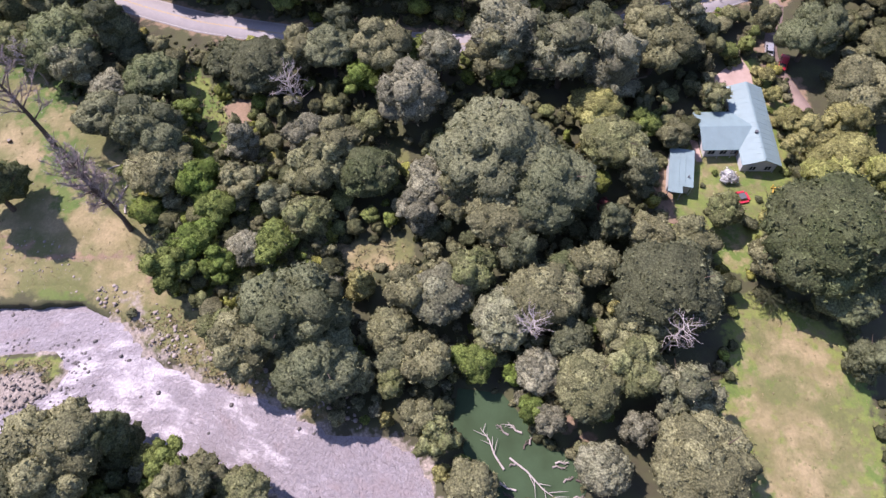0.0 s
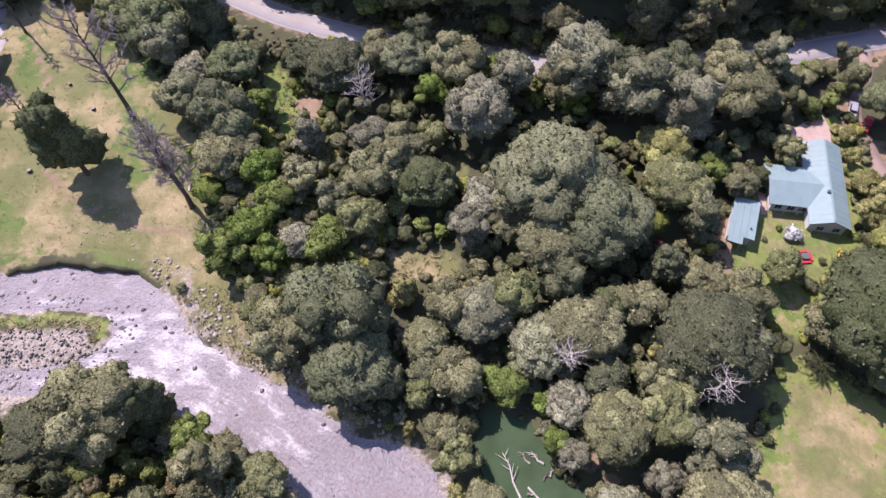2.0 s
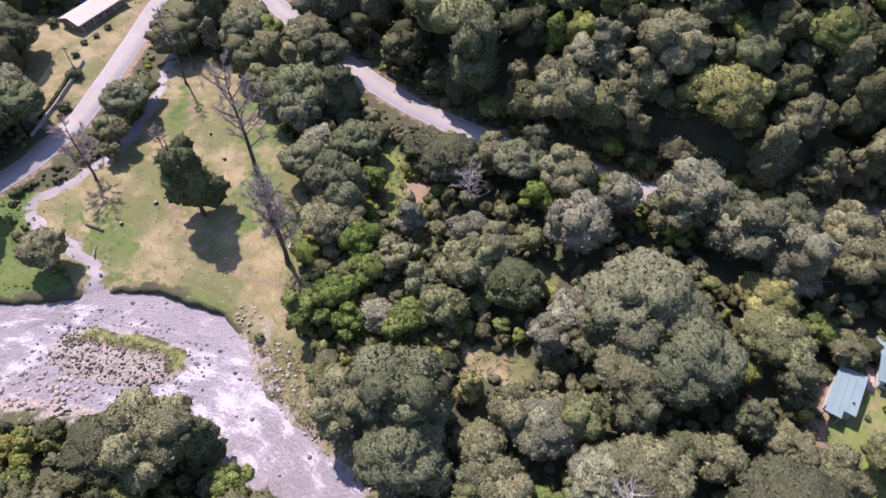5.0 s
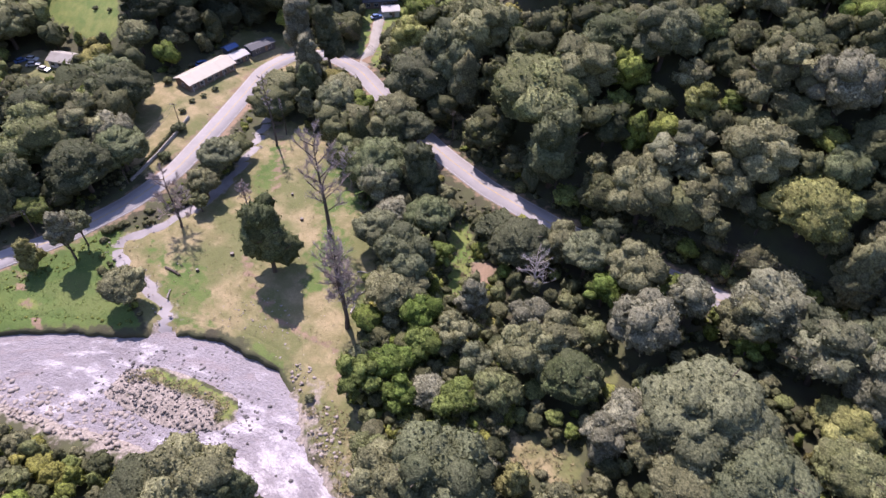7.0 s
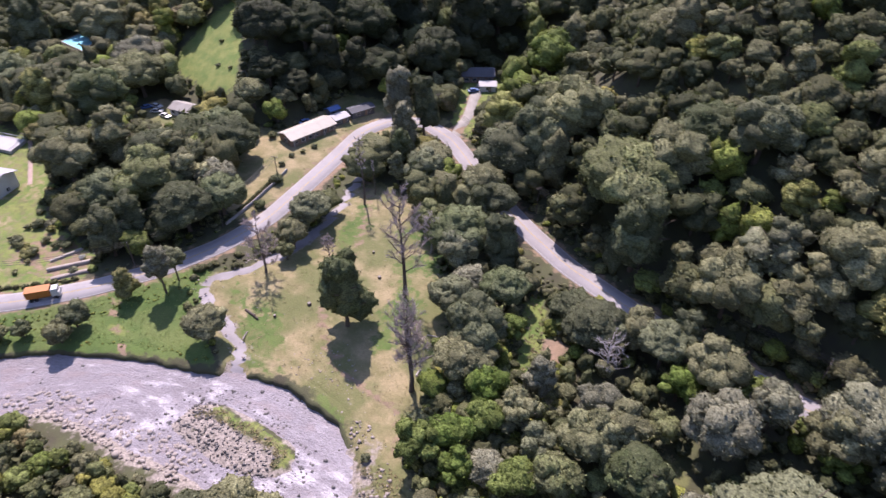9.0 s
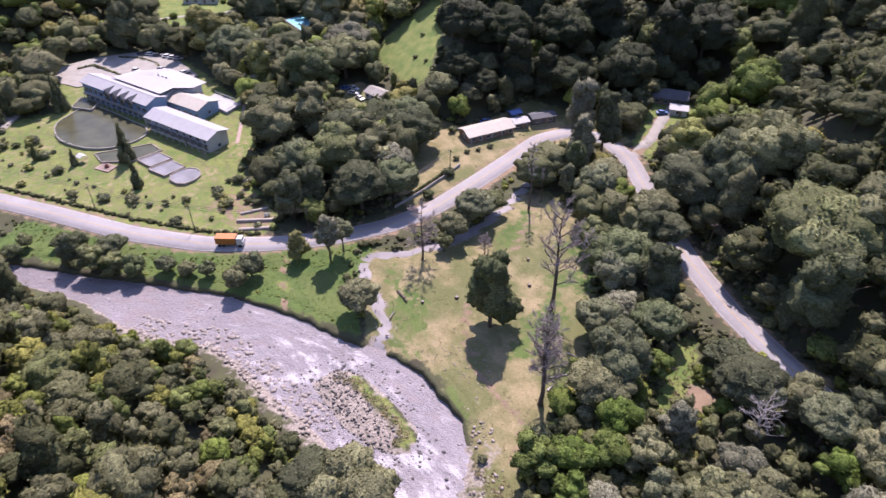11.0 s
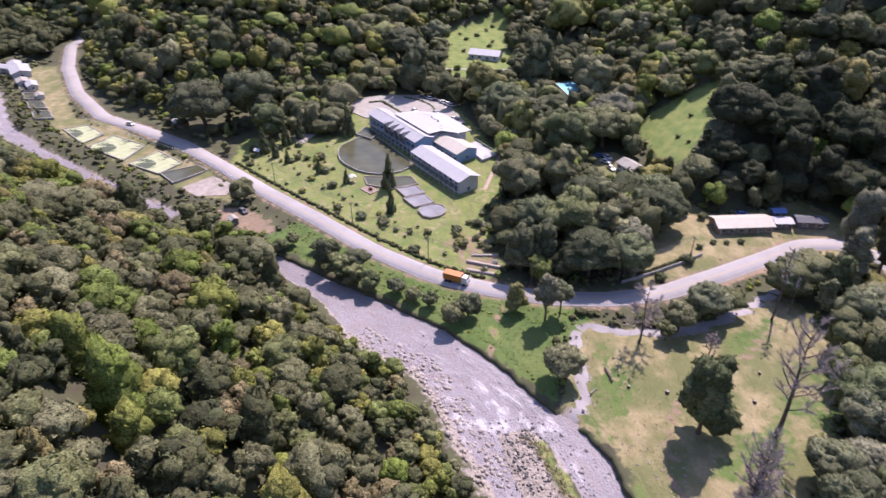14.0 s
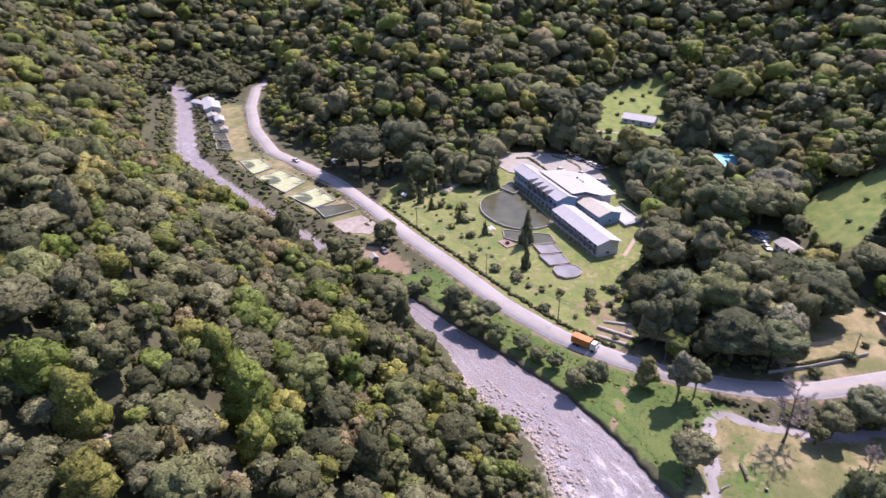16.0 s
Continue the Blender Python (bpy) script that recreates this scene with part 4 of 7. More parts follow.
GROWN = []
BRIGHT_HILL = (-115.0, 199.0, 9.5)
rng = random.Random(21)
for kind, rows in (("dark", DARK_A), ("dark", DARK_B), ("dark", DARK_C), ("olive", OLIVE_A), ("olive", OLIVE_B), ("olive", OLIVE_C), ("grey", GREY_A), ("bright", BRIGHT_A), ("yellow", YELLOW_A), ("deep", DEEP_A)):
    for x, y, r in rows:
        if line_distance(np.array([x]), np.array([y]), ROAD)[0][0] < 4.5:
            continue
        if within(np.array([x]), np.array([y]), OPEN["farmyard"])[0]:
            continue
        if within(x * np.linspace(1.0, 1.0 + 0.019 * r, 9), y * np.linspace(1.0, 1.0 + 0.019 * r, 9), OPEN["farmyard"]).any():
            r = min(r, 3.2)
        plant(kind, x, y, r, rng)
        GROWN.append((x, y, r * 0.82))

for kind, x, y, r, stem, stretch in (("grey", -137.0, 141.0, 6.6, 6.0, 1.25), ("dark", -131.0, 147.0, 6.4, 5.0, 1.2), ("grey", -127.0, 133.0, 5.4, 4.0, 1.25), ("dark", -121.0, 124.5, 4.6, 3.0, 1.2), ("grey", -117.0, 119.0, 3.4, 2.0, 1.2)):
    plant(kind, x, y, r, rng, stem, "tall grey-green tree with a high crown at the road fork", False, 3, stretch)
    GROWN.append((x, y, r * 0.8))
plant("bright", *BRIGHT_HILL, rng, 5.0, "tall bright yellow-green tree at the foot of the hill")
GROWN.append(BRIGHT_HILL)
RIVERSIDE = [(-163.5, -10.1, 4.2), (-157.4, -5.6, 4.4), (-160.0, -1.0, 4.0), (-153.5, -1.5, 3.6), (-149.5, 2.7, 3.4), (-146.6, 9.6, 2.6), (-142.2, 13.8, 2.4), (-138.9, 18.0, 2.3), (-130.9, 22.8, 3.4), (-133.0, 27.4, 3.6), (-174.6, -23.6, 2.6),
             (-177.1, -19.9, 2.2), (-168.5, -8.0, 3.0), (-208.9, -37.9, 4.4), (-172.0, -12.5, 2.0)]
for k, (x, y, r) in enumerate(RIVERSIDE):
    plant(("dark", "olive", "dark", "olive", "dark")[k % 5], x, y, r, rng, 0.2)
    GROWN.append((x, y, r * 0.82))
ROADSIDE = [(-24, 102.5, 5.6), (-13, 101, 6.2), (-1, 100.5, 5.4), (10, 101, 6.0), (21, 102.5, 5.8), (32, 105, 6.4), (43, 108.5, 5.6), (52, 112.5, 5.0), (-91, 127.5, 5.6), (-82.5, 123, 5.2)]
for k, (x, y, r) in enumerate(ROADSIDE):
    plant(("dark", "olive", "grey", "olive", "dark")[k % 5], x, y, r, rng, 3.5)
    GROWN.append((x, y, r * 0.82))


# ---- woods between, on the hillsides and far away ----
def wood_places():
    """Scattered places for more trees, none in the open ground or in a tree that stands there."""
    draw = np.random.default_rng(77)
    n = 150000
    far = draw.random(n) ** 0.72 * 760 + 12
    turn = np.radians(-46 + draw.random(n) * 184)
    x, y = -np.sin(turn) * far, np.cos(turn) * far
    z = ground_height(x, y)
    ok = outside(x, y, RIVER) > 2.5
    ok &= line_distance(x, y, ROAD)[0] > 6.0
    # no trees higher than the top edge of what the camera sees
    view_top = -11 + 8 * ease(12, 58, np.degrees(turn))
    ok &= np.degrees(np.arctan2(z + 6 - 110, far)) < view_top
    for name, ring in OPEN.items():
        ok &= outside(x, y, ring) > 1.2
    for line, w in SPURS.values():
        ok &= line_distance(x, y, line)[0] > w * 0.5 + 1.5
    x, y, z, far = x[ok], y[ok], z[ok], far[ok]
    u = draw.random(len(x))
    edge = outside(x, y, FLOOR_EDGE)
    south = (x + 1.6 * y < -12) | ((y < 0) & (x < 0) & (y < 0.62 * x + 40))
    radius = np.where(edge < 1.5, np.where((x > -36) & (y < 100), 0.9 + 1.2 * u, 1.4 + 1.7 * u), np.where(south, 2.5 + 3.4 * u ** 1.6, 3.5 + 3.8 * u ** 1.3)) * (1 + 0.3 * np.clip((far - 180) / 260, 0, 1))
    radius = np.where((edge < 14) & south, np.where(x > -165, 1.5 + 1.4 * u, 2.2 + 1.8 * u), radius)
    radius = np.where((edge < 1.5) & (far > 150), 3.0 + 3.0 * u, radius)
    radius = np.where(south & (edge > 0.5) & (edge < 24) & (x < -196) & (x > -292), 4.4 + 2.0 * u, radius)
    radius = np.where((edge < 1.5) & (x < -195) & (x > -405) & (y < -25), 1.1 + 1.2 * u ** 2, radius)
    seen = np.zeros(x.shape, bool)
    for share in (1.015, 1.03, 1.045, 1.06, 1.075, 1.09):
        for name in ("upper_field", "field", "pool", "works", "spur", "garden", "farmyard"):
            if name != "works" or share < 1.05:
                seen |= within(x * share, y * share, OPEN[name])
    radius = np.where(seen & (x < -120), 1.0 + 1.0 * u, radius)
    sparse = (radius < 2.3) & (far > 150) & (draw.random(len(x)) > 0.25)
    verge_and_view = ~sparse & (line_distance(x, y, ROAD)[0] > np.where(edge > 0.5, radius * 0.5 + 3.4, radius + 3.4))
    # trees that would hide the road from the camera are left out
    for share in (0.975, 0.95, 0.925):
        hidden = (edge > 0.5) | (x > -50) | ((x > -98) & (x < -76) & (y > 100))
        verge_and_view &= hidden | (share * line_distance(x / share, y / share, ROAD)[0] > radius * 0.9 + 1.5)
    ok = verge_and_view & ~((edge < 1.5) & (x < -185) & (y < 0.75 * x + 130) & (u > 0.25))
    ok &= (x > -55) | (x < -165) | (y > 40) | (line_distance(x, y, NEAR_BANK)[0] > 7.0)
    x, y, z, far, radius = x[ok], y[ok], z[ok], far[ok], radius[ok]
    cells, kept = {}, []
    for gx, gy, gr in GROWN:
        kept.append((gx, gy, gr, True))
    for k, (gx, gy, gr, _) in enumerate(kept):
        cells.setdefault((int(gx // 12), int(gy // 12)), []).append(k)
    out = []
    for px, py, pz, pr, pf in zip(x.tolist(), y.tolist(), z.tolist(), radius.tolist(), far.tolist()):
        cx, cy = int(px // 12), int(py // 12)
        clear = True
        for i in range(cx - 1, cx + 2):
            for j in range(cy - 1, cy + 2):
                for k in cells.get((i, j), ()):
                    qx, qy, qr, _ = kept[k]
                    if (px - qx) ** 2 + (py - qy) ** 2 < ((0.63 if pr > 3.2 or pf > 140 or (px < -20 and py < 26) else 0.8) * (pr + qr)) ** 2:
                        clear = False
                        break
        if clear:
            cells.setdefault((cx, cy), []).append(len(kept))
            kept.append((px, py, pr, False))
            out.append((px, py, pz, pr, pf))
    return out


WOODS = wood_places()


def joined_woods(name, label, places, detail, leaves, size, few, seed, tone=0.34, spread=0.29):
    """Many trees as one sheet of woods, every one turned, sized and tinted on its own."""
    draw = np.random.default_rng(seed)
    models = [crown_arrays(seed * 10 + k, form, detail, leaves, size, few) for k, form in enumerate(("round", "dome", "loose", "round", "tall", "dome", "round", "dome"))]
    verts, quads, tris, tint, base = [], [], [], [], 0
    for x, y, z, r, _ in places:
        v, q, t = models[draw.integers(len(models))]
        a = draw.random() * 6.283
        c, s = math.cos(a), math.sin(a)
        w = v * np.array([r, r, r * (0.9 + 0.5 * draw.random())])
        w = np.stack([c * w[:, 0] - s * w[:, 1] + x, s * w[:, 0] + c * w[:, 1] + y, w[:, 2] + z + 1.0 * r + 0.8], 1)
        verts.append(w)
        quads.append(q + base)
        tris.append(t + base)
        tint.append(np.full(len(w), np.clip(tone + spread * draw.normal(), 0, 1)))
        base += len(w)
    data = mesh_np(name, np.concatenate(verts), np.concatenate(quads), np.concatenate(tris), M["woods"], {"tint": np.concatenate(tint)})
    data.polygons.foreach_set("use_smooth", np.ones(len(data.polygons), bool))
    ob = tagged(new(name, data), label, "woods", kind="stuff")
    stems = Shape()
    for x, y, z, r, far in places:
        if far < 260:
            stems.tube([(x, y, z - 0.3), (x, y, z + r * 0.9)], [0.05 * r + 0.08, 0.04 * r + 0.04], 5)
    if stems.v:
        tagged(part("trunks", stems, M["bark"], ob), kind="stuff")


def side(p):
    x, y = p[0], p[1]
    if float(outside(np.array([x]), np.array([y]), FLOOR_EDGE)[0]) < 1.5:
        return "floor"
    if x + 1.6 * y < -12 or (y < 0 and x < 0 and y < 0.62 * x + 40):
        return "south"
    return "north" if x > -150 else "west"


SIDES = {}
for p in WOODS:
    SIDES.setdefault(side(p), []).append(p)
floor_trees = sorted(SIDES.get("floor", []), key=lambda p: p[4])
for x, y, z, r, far in floor_trees[:100]:
    fresh = -68 < x < -22 and 40 < y < 112
    plant(rng.choice(("bright", "bright", "yellow", "grey", "olive") if fresh else ("dark", "olive", "yellow", "grey", "olive", "bright")), x, y, r, rng, 0.4, "young leafy tree filling a gap in the woods", True)
far_of = lambda p: p[4] > 320
for name, label, places in (("valley_thicket", "olive green thicket of crowded young trees", floor_trees[100:]),
                            ("south_hillside_woods", "dense mixed green woods on the steep hillside above the river", SIDES.get("south", [])),
                            ("north_hillside_woods", "dense woods on the hillside above the road, shade put into their dark tint", SIDES.get("north", [])),
                            ("west_hillside_woods", "dense woods on the hills behind the long white building, shade put into their tint", SIDES.get("west", []))):
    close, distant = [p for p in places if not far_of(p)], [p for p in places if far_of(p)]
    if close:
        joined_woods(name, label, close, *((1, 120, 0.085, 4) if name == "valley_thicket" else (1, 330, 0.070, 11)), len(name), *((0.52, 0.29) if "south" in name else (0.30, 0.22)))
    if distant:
        # far woods off the south slope: hillside shade is put into their dark tint
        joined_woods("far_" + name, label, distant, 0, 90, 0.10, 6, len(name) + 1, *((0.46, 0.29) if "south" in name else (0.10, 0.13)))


# ---- buildings ----
def gable_roof(length, width, eave, ridge, over=0.5, thick=0.16):
    """Two roof slabs that meet on a ridge along x."""
    s = Shape()
    rise = (ridge - eave) / (width / 2)
    x, y = length / 2 + over, width / 2 + over
    low = eave - over * rise
    for k in (-1, 1):
        ring = [(-x, k * y, low), (x, k * y, low), (x, 0, ridge), (-x, 0, ridge)]
        up = [(a, b, c + thick) for a, b, c in ring]
        s.add(ring + up, [(0, 1, 2, 3), (7, 6, 5, 4), (0, 4, 5, 1), (1, 5, 6, 2), (2, 6, 7, 3), (3, 7, 4, 0)])
    return s


def roof_ribs(parent, length, width, eave, ridge, material, over=0.5, step=0.9, m=None):
    """Standing seams on both slopes, each a piece of its own."""
    rise = (ridge - eave) / (width / 2)
    x, y = length / 2 + over, width / 2 + over
    low = eave - over * rise + 0.16
    high = ridge + 0.16
    data = [mesh_of("seam", [(-0.02, k * y, low), (0.02, k * y, low), (0.02, 0, high), (-0.02, 0, high), (-0.02, k * y, low + 0.022), (0.02, k * y, low + 0.022), (0.02, 0, high + 0.022), (-0.02, 0, high + 0.022)],
                    [(4, 5, 6, 7), (0, 1, 5, 4), (1, 2, 6, 5), (3, 0, 4, 7)], material) for k in (-1, 1)]
    for i in range(int(2 * x / step)):
        for d in data:
            part("seam", d, None, parent, at=(m or Matrix()) @ Matrix.Translation((-x + step / 2 + i * step, 0, 0)))


def gable_walls(length, width, eave, ridge):
    s = Shape()
    x, y = length / 2, width / 2
    verts = [(-x, -y, -0.6), (x, -y, -0.6), (x, y, -0.6), (-x, y, -0.6), (-x, -y, eave), (x, -y, eave), (x, y, eave), (-x, y, eave), (-x, 0, ridge - 0.03), (x, 0, ridge - 0.03)]
    s.add(verts, [(0, 1, 5, 4), (2, 3, 7, 6), (1, 2, 6, 9, 5), (3, 0, 4, 8, 7), (3, 2, 1, 0), (4, 5, 9, 8), (6, 7, 8, 9)])
    return s


def window(parent, x, y, z, w, h, facing, frame="wall_white", name="window"):
    """A framed pane that stands out a little from the wall; facing: degrees about z, 0 looks to -y."""
    m = pose(x, y, z, 0, 0, facing)
    s = Shape()
    for dx, dz, sx, sz in ((0, h / 2, w + 0.16, 0.1), (0, -h / 2, w + 0.16, 0.1), (-w / 2, 0, 0.1, h), (w / 2, 0, 0.1, h), (0, 0, 0.06, h)):
        s.box((sx, 0.14, sz), (dx, 0, dz))
    ob = part(name, s, M[frame], parent, at=m)
    part("pane", Shape().box((w, 0.06, h)), M["glass"], ob)
    return ob


def gable_building(name, label, category, x, y, turn, length, width, eave, ridge, wall, roof, rows=((1.5, 5),), over=0.5, ends=True, z=None):
    ob = thing(name, label, category, pose(x, y, level(x, y) if z is None else z, 0, 0, turn))
    part("wall", gable_walls(length, width, eave, ridge), M[wall], ob)
    part("roof", gable_roof(length, width, eave, ridge, over), M[roof], ob)
    for height, count in rows:
        for i in range(count):
            at = -length / 2 + (i + 0.5) * length / count
            window(ob, at, -width / 2 - 0.04, height, min(1.5, length / count * 0.6), 1.2, 0)
            window(ob, at, width / 2 + 0.04, height, min(1.5, length / count * 0.6), 1.2, 180)
    if ends:
        window(ob, length / 2 + 0.04, 0, rows[0][0], 1.2, 1.2, 90)
        window(ob, -length / 2 - 0.04, 0, rows[0][0], 1.2, 1.2, -90)
    part("door", Shape().box((0.95, 0.12, 2.05), (length * 0.12, -width / 2 - 0.05, 0.95)), M["wall_brown"], ob)
    return ob


def house():
    g = level(60, 84)
    ob = thing("house", "single-storey house with an L-shaped blue-grey metal roof on the green yard", "house", pose(62.8, 85.5, g))
    part("wall", gable_walls(19.2, 6.6, 2.9, 4.3), M["wall_white"], ob, at=pose(0, 0, 0, 0, 0, 88))
    part("roof", gable_roof(19.2, 6.6, 2.9, 4.4, 0.6), M["roof_blue"], ob, at=pose(0, 0, 0, 0, 0, 88))
    roof_ribs(ob, 19.2, 6.6, 2.9, 4.4, M["roof_blue"], 0.6, 1.3, pose(0, 0, 0, 0, 0, 88))
    part("wing_wall", gable_walls(8.4, 8.6, 2.85, 4.0), M["wall_white"], ob, at=pose(-6.2, -1.4, 0, 0, 0, 1))
    part("wing_roof", gable_roof(9.2, 8.6, 2.85, 4.05, 0.6), M["roof_blue"], ob, at=pose(-6.2, -1.4, 0, 0, 0, 1))
    roof_ribs(ob, 9.2, 8.6, 2.85, 4.05, M["roof_blue"], 0.6, 1.3, pose(-6.2, -1.4, 0, 0, 0, 1))
    for x in (-9.0, -6.6, -4.4):
        window(ob, x, -5.75, 1.4, 1.4, 1.3, 0)
    for x in (-1.6, 1.4):
        window(ob, x, -9.75, 1.4, 1.3, 1.2, 0)
    for y in (-7.5, -4.0, 0.5, 4.5, 7.5):
        window(ob, 3.4, y, 1.5, 1.2, 1.1, 90)
    for y in (4.6, 7.4):
        window(ob, -3.5, y, 1.5, 1.2, 1.1, -90)
    part("door", Shape().box((1.0, 0.12, 2.05), (-3.4, -5.8, 0.98)), M["wall_brown"], ob)
    vent = part("vent_pipe", Shape().tube([(0, 0, 0), (0, 0, 0.75)], 0.22, 10), M["wall_dark"], ob, "dark roof vent", at=pose(-0.6, -3.2, 4.05))
    part("vent_cap", Shape().tube([(0, 0, 0.72), (0, 0, 0.82)], 0.34, 10), M["wall_dark"], vent)
    for x, y in ((-10.4, -6.2), (-7.6, -6.2), (-5.0, -6.2), (-2.8, -10.0), (2.6, -10.0)):
        part("post", Shape().tube([(x, y, -0.3), (x, y, 2.75)], 0.08, 6), M["wall_white"], ob)
    part("ridge_cap", Shape().box((19.8, 0.35, 0.07), (0, 0, 4.6)), M["roof_blue"], ob, at=pose(0, 0, 0, 0, 0, 88))
    return ob


house()


def shed():
    g = level(46, 74)
    ob = thing("shed", "small shed with a notched blue-grey sheet roof beside the house", "shed", pose(46.1, 74.1, g, 0, 0, -11))
    s = Shape()
    ring = [(-2.2, -5.0), (0.6, -5.0), (0.6, -3.4), (2.6, -3.4), (2.6, 5.2), (-2.2, 5.2)]
    tops = [2.5 + 0.08 * (y + 5) for _, y in ring]
    n = len(ring)
    s.add([(x, y, h) for (x, y), h in zip(ring, tops)] + [(x, y, h + 0.12) for (x, y), h in zip(ring, tops)],
          [tuple(range(n - 1, -1, -1)), tuple(range(n, 2 * n))] + [(i, (i + 1) % n, n + (i + 1) % n, n + i) for i in range(n)])
    part("roof", s, M["roof_blue"], ob)
    part("rib", Shape().box((0.06, 9.9, 0.05), (-1.4, 0.1, 0)).box((0.06, 9.9, 0.05), (-0.2, 0.1, 0)).box((0.06, 8.3, 0.05), (1.0, 0.9, 0.02)), M["roof_blue"], ob, at=pose(0, 0, 3.06, 4.6, 0, 0))
    part("wall", Shape().prism([(-1.9, -3.0), (2.2, -3.0), (2.2, 4.9), (-1.9, 4.9)], -0.5, 2.5), M["wall_white"], ob)
    for x, y in ((-2.0, -4.8), (0.4, -4.8), (2.4, -3.3)):
        part("post", Shape().tube([(x, y, -0.3), (x, y, 2.5)], 0.07, 6), M["wall_white"], ob)
    part("vent_pipe", Shape().tube([(1.6, -1.2, 2.7), (1.6, -1.2, 3.4)], 0.16, 8), M["wall_dark"], ob, "dark roof vent")
    window(ob, 2.24, 1.0, 1.4, 1.2, 1.0, 90)


shed()


def long_barn():
    x, y = -160.6, 121.2
    ob = gable_building("long_barn", "long low barn with a cream metal roof beside the road", "barn", x, y, 84, 17.5, 7.2, 2.5, 3.7, "wall_brown", "roof_cream", ((1.3, 6),))
    roof_ribs(ob, 17.5, 7.2, 2.5, 3.7, M["roof_cream"], 0.5, 1.0)
    for k in range(5):
        part("strut", Shape().box((0.14, 0.14, 2.5), (-8 + 4 * k, -3.9, 1.2)), M["wall_white"], ob)


long_barn()
for x, y, turn, l, w, roof, label in ((-159.5, 134.5, 80, 5.5, 4.2, "roof_white", "small lean-to with a bright white sheet roof"), (-158.2, 143.5, 76, 9.0, 4.4, "wall_dark", "open shelter under a dark sheet roof"),
                                      (-165.5, 137.0, 84, 4.0, 3.0, "blue", "low store with a blue tarpaulin roof")):
    gable_building("lean_to", label, "shed", x, y, turn, l, w, 2.1, 2.7, "wall_dark", roof, ((1.2, 2),), 0.4, False)


def hotel():
    """The long white-roofed lodge with its wing and low annexes."""
    gz = 2.75
    turn = 25.2
    ob = thing("lodge", "long white-roofed lodge with four dormers over a pond", "building", pose(-250.6, 21.4, gz, 0, 0, turn))
    length, width, eave, ridge = 37.0, 8.2, 6.6, 8.0
    part("wall", gable_walls(length, width, eave, ridge), M["wall_blue"], ob)
    part("roof", gable_roof(length, width, eave, ridge, 0.6), M["roof_white"], ob)
    roof_ribs(ob, length, width, eave, ridge, M["roof_white"], 0.6, 1.6)
    part("ridge_cap", Shape().box((length + 1.0, 0.4, 0.08), (0, 0, ridge + 0.18)), M["roof_white"], ob)
    y = -width / 2
    for k in range(4):
        x = -2.2 + 4.3 * k
        dormer = part("dormer", Shape().add([(-1.45, y - 1.1, 3.2), (1.45, y - 1.1, 3.2), (1.45, y - 1.1, 5.7), (0, y - 1.1, 7.7), (-1.45, y - 1.1, 5.7), (-1.45, y + 2.2, 3.2), (1.45, y + 2.2, 3.2), (1.45, y + 2.2, 5.7), (0, y + 3.0, 7.7), (-1.45, y + 2.2, 5.7)],
                                            [(0, 1, 2, 3, 4), (1, 6, 7, 2), (5, 0, 4, 9), (2, 7, 8, 3), (4, 3, 8, 9), (6, 5, 9, 8, 7)]), M["wall_blue"], ob, "pale blue gabled dormer with tall glass", at=pose(x, 0, 0))
        for dx in (-0.68, 0.68):
            part("pane", Shape().add([(dx - 0.6, y - 1.14, 3.4), (dx + 0.6, y - 1.14, 3.4), (dx + 0.6, y - 1.14, 7.2 - 1.3 * abs(dx + 0.6)), (dx - 0.6, y - 1.14, 7.2 - 1.3 * abs(dx - 0.6))], [(0, 1, 2, 3)]), M["glass"], dormer)
        for k2 in (-1, 1):
            part("slope", Shape().add([(0, y - 1.4, 7.78), (k2 * 1.75, y - 1.4, 5.45), (k2 * 1.75, y + 1.4, 5.45), (0, y + 2.8, 7.78), (0, y - 1.4, 7.88), (k2 * 1.75, y - 1.4, 5.55), (k2 * 1.75, y + 1.4, 5.55), (0, y + 2.8, 7.88)],
                                      [(0, 1, 2, 3), (7, 6, 5, 4), (0, 4, 5, 1), (1, 5, 6, 2), (2, 6, 7, 3), (3, 7, 4, 0)]), M["wall_dark"], dormer, "dark dormer roof slope")
    for row in (1.4, 4.2):
        for k in range(12):
            window(ob, -16.8 + 3.05 * k, y - 0.05, row, 2.0, 1.6, 0)
    part("balcony", Shape().box((35, 1.3, 0.2), (0, y - 0.7, 2.7)), M["concrete"], ob)
    for k in range(12):
        part("post", Shape().box((0.18, 0.18, 2.8), (-17.2 + 3.12 * k, y - 1.25, 1.3)), M["wall_white"], ob)
    part("rail", Shape().box((35, 0.08, 0.1), (0, y - 1.35, 3.7)).box((35, 0.06, 0.06), (0, y - 1.35, 3.3)), M["wall_white"], ob)
    # the broad low roof that runs on from the back slope of the long one
    hall = thing("dining_hall", "broad dining hall under a low white sheet roof behind the lodge", "building", pose(-250.6, 21.4, gz, 0, 0, turn))
    ring = [(-9.5, 3.0), (-8.6, 13.4), (-1.6, 22.2), (9.4, 22.2), (21.0, 20.9), (21.6, 14.2), (16.4, 9.6), (17.5, 3.0)]
    tops = [7.9 - 0.085 * yy for _, yy in ring]
    n = len(ring)
    slab_roof = Shape().add([(a, b, h) for (a, b), h in zip(ring, tops)] + [(a, b, h + 0.22) for (a, b), h in zip(ring, tops)],
                            [tuple(range(n - 1, -1, -1)), tuple(range(n, 2 * n))] + [(i, (i + 1) % n, n + (i + 1) % n, n + i) for i in range(n)])
    part("roof", slab_roof, M["roof_white"], hall)
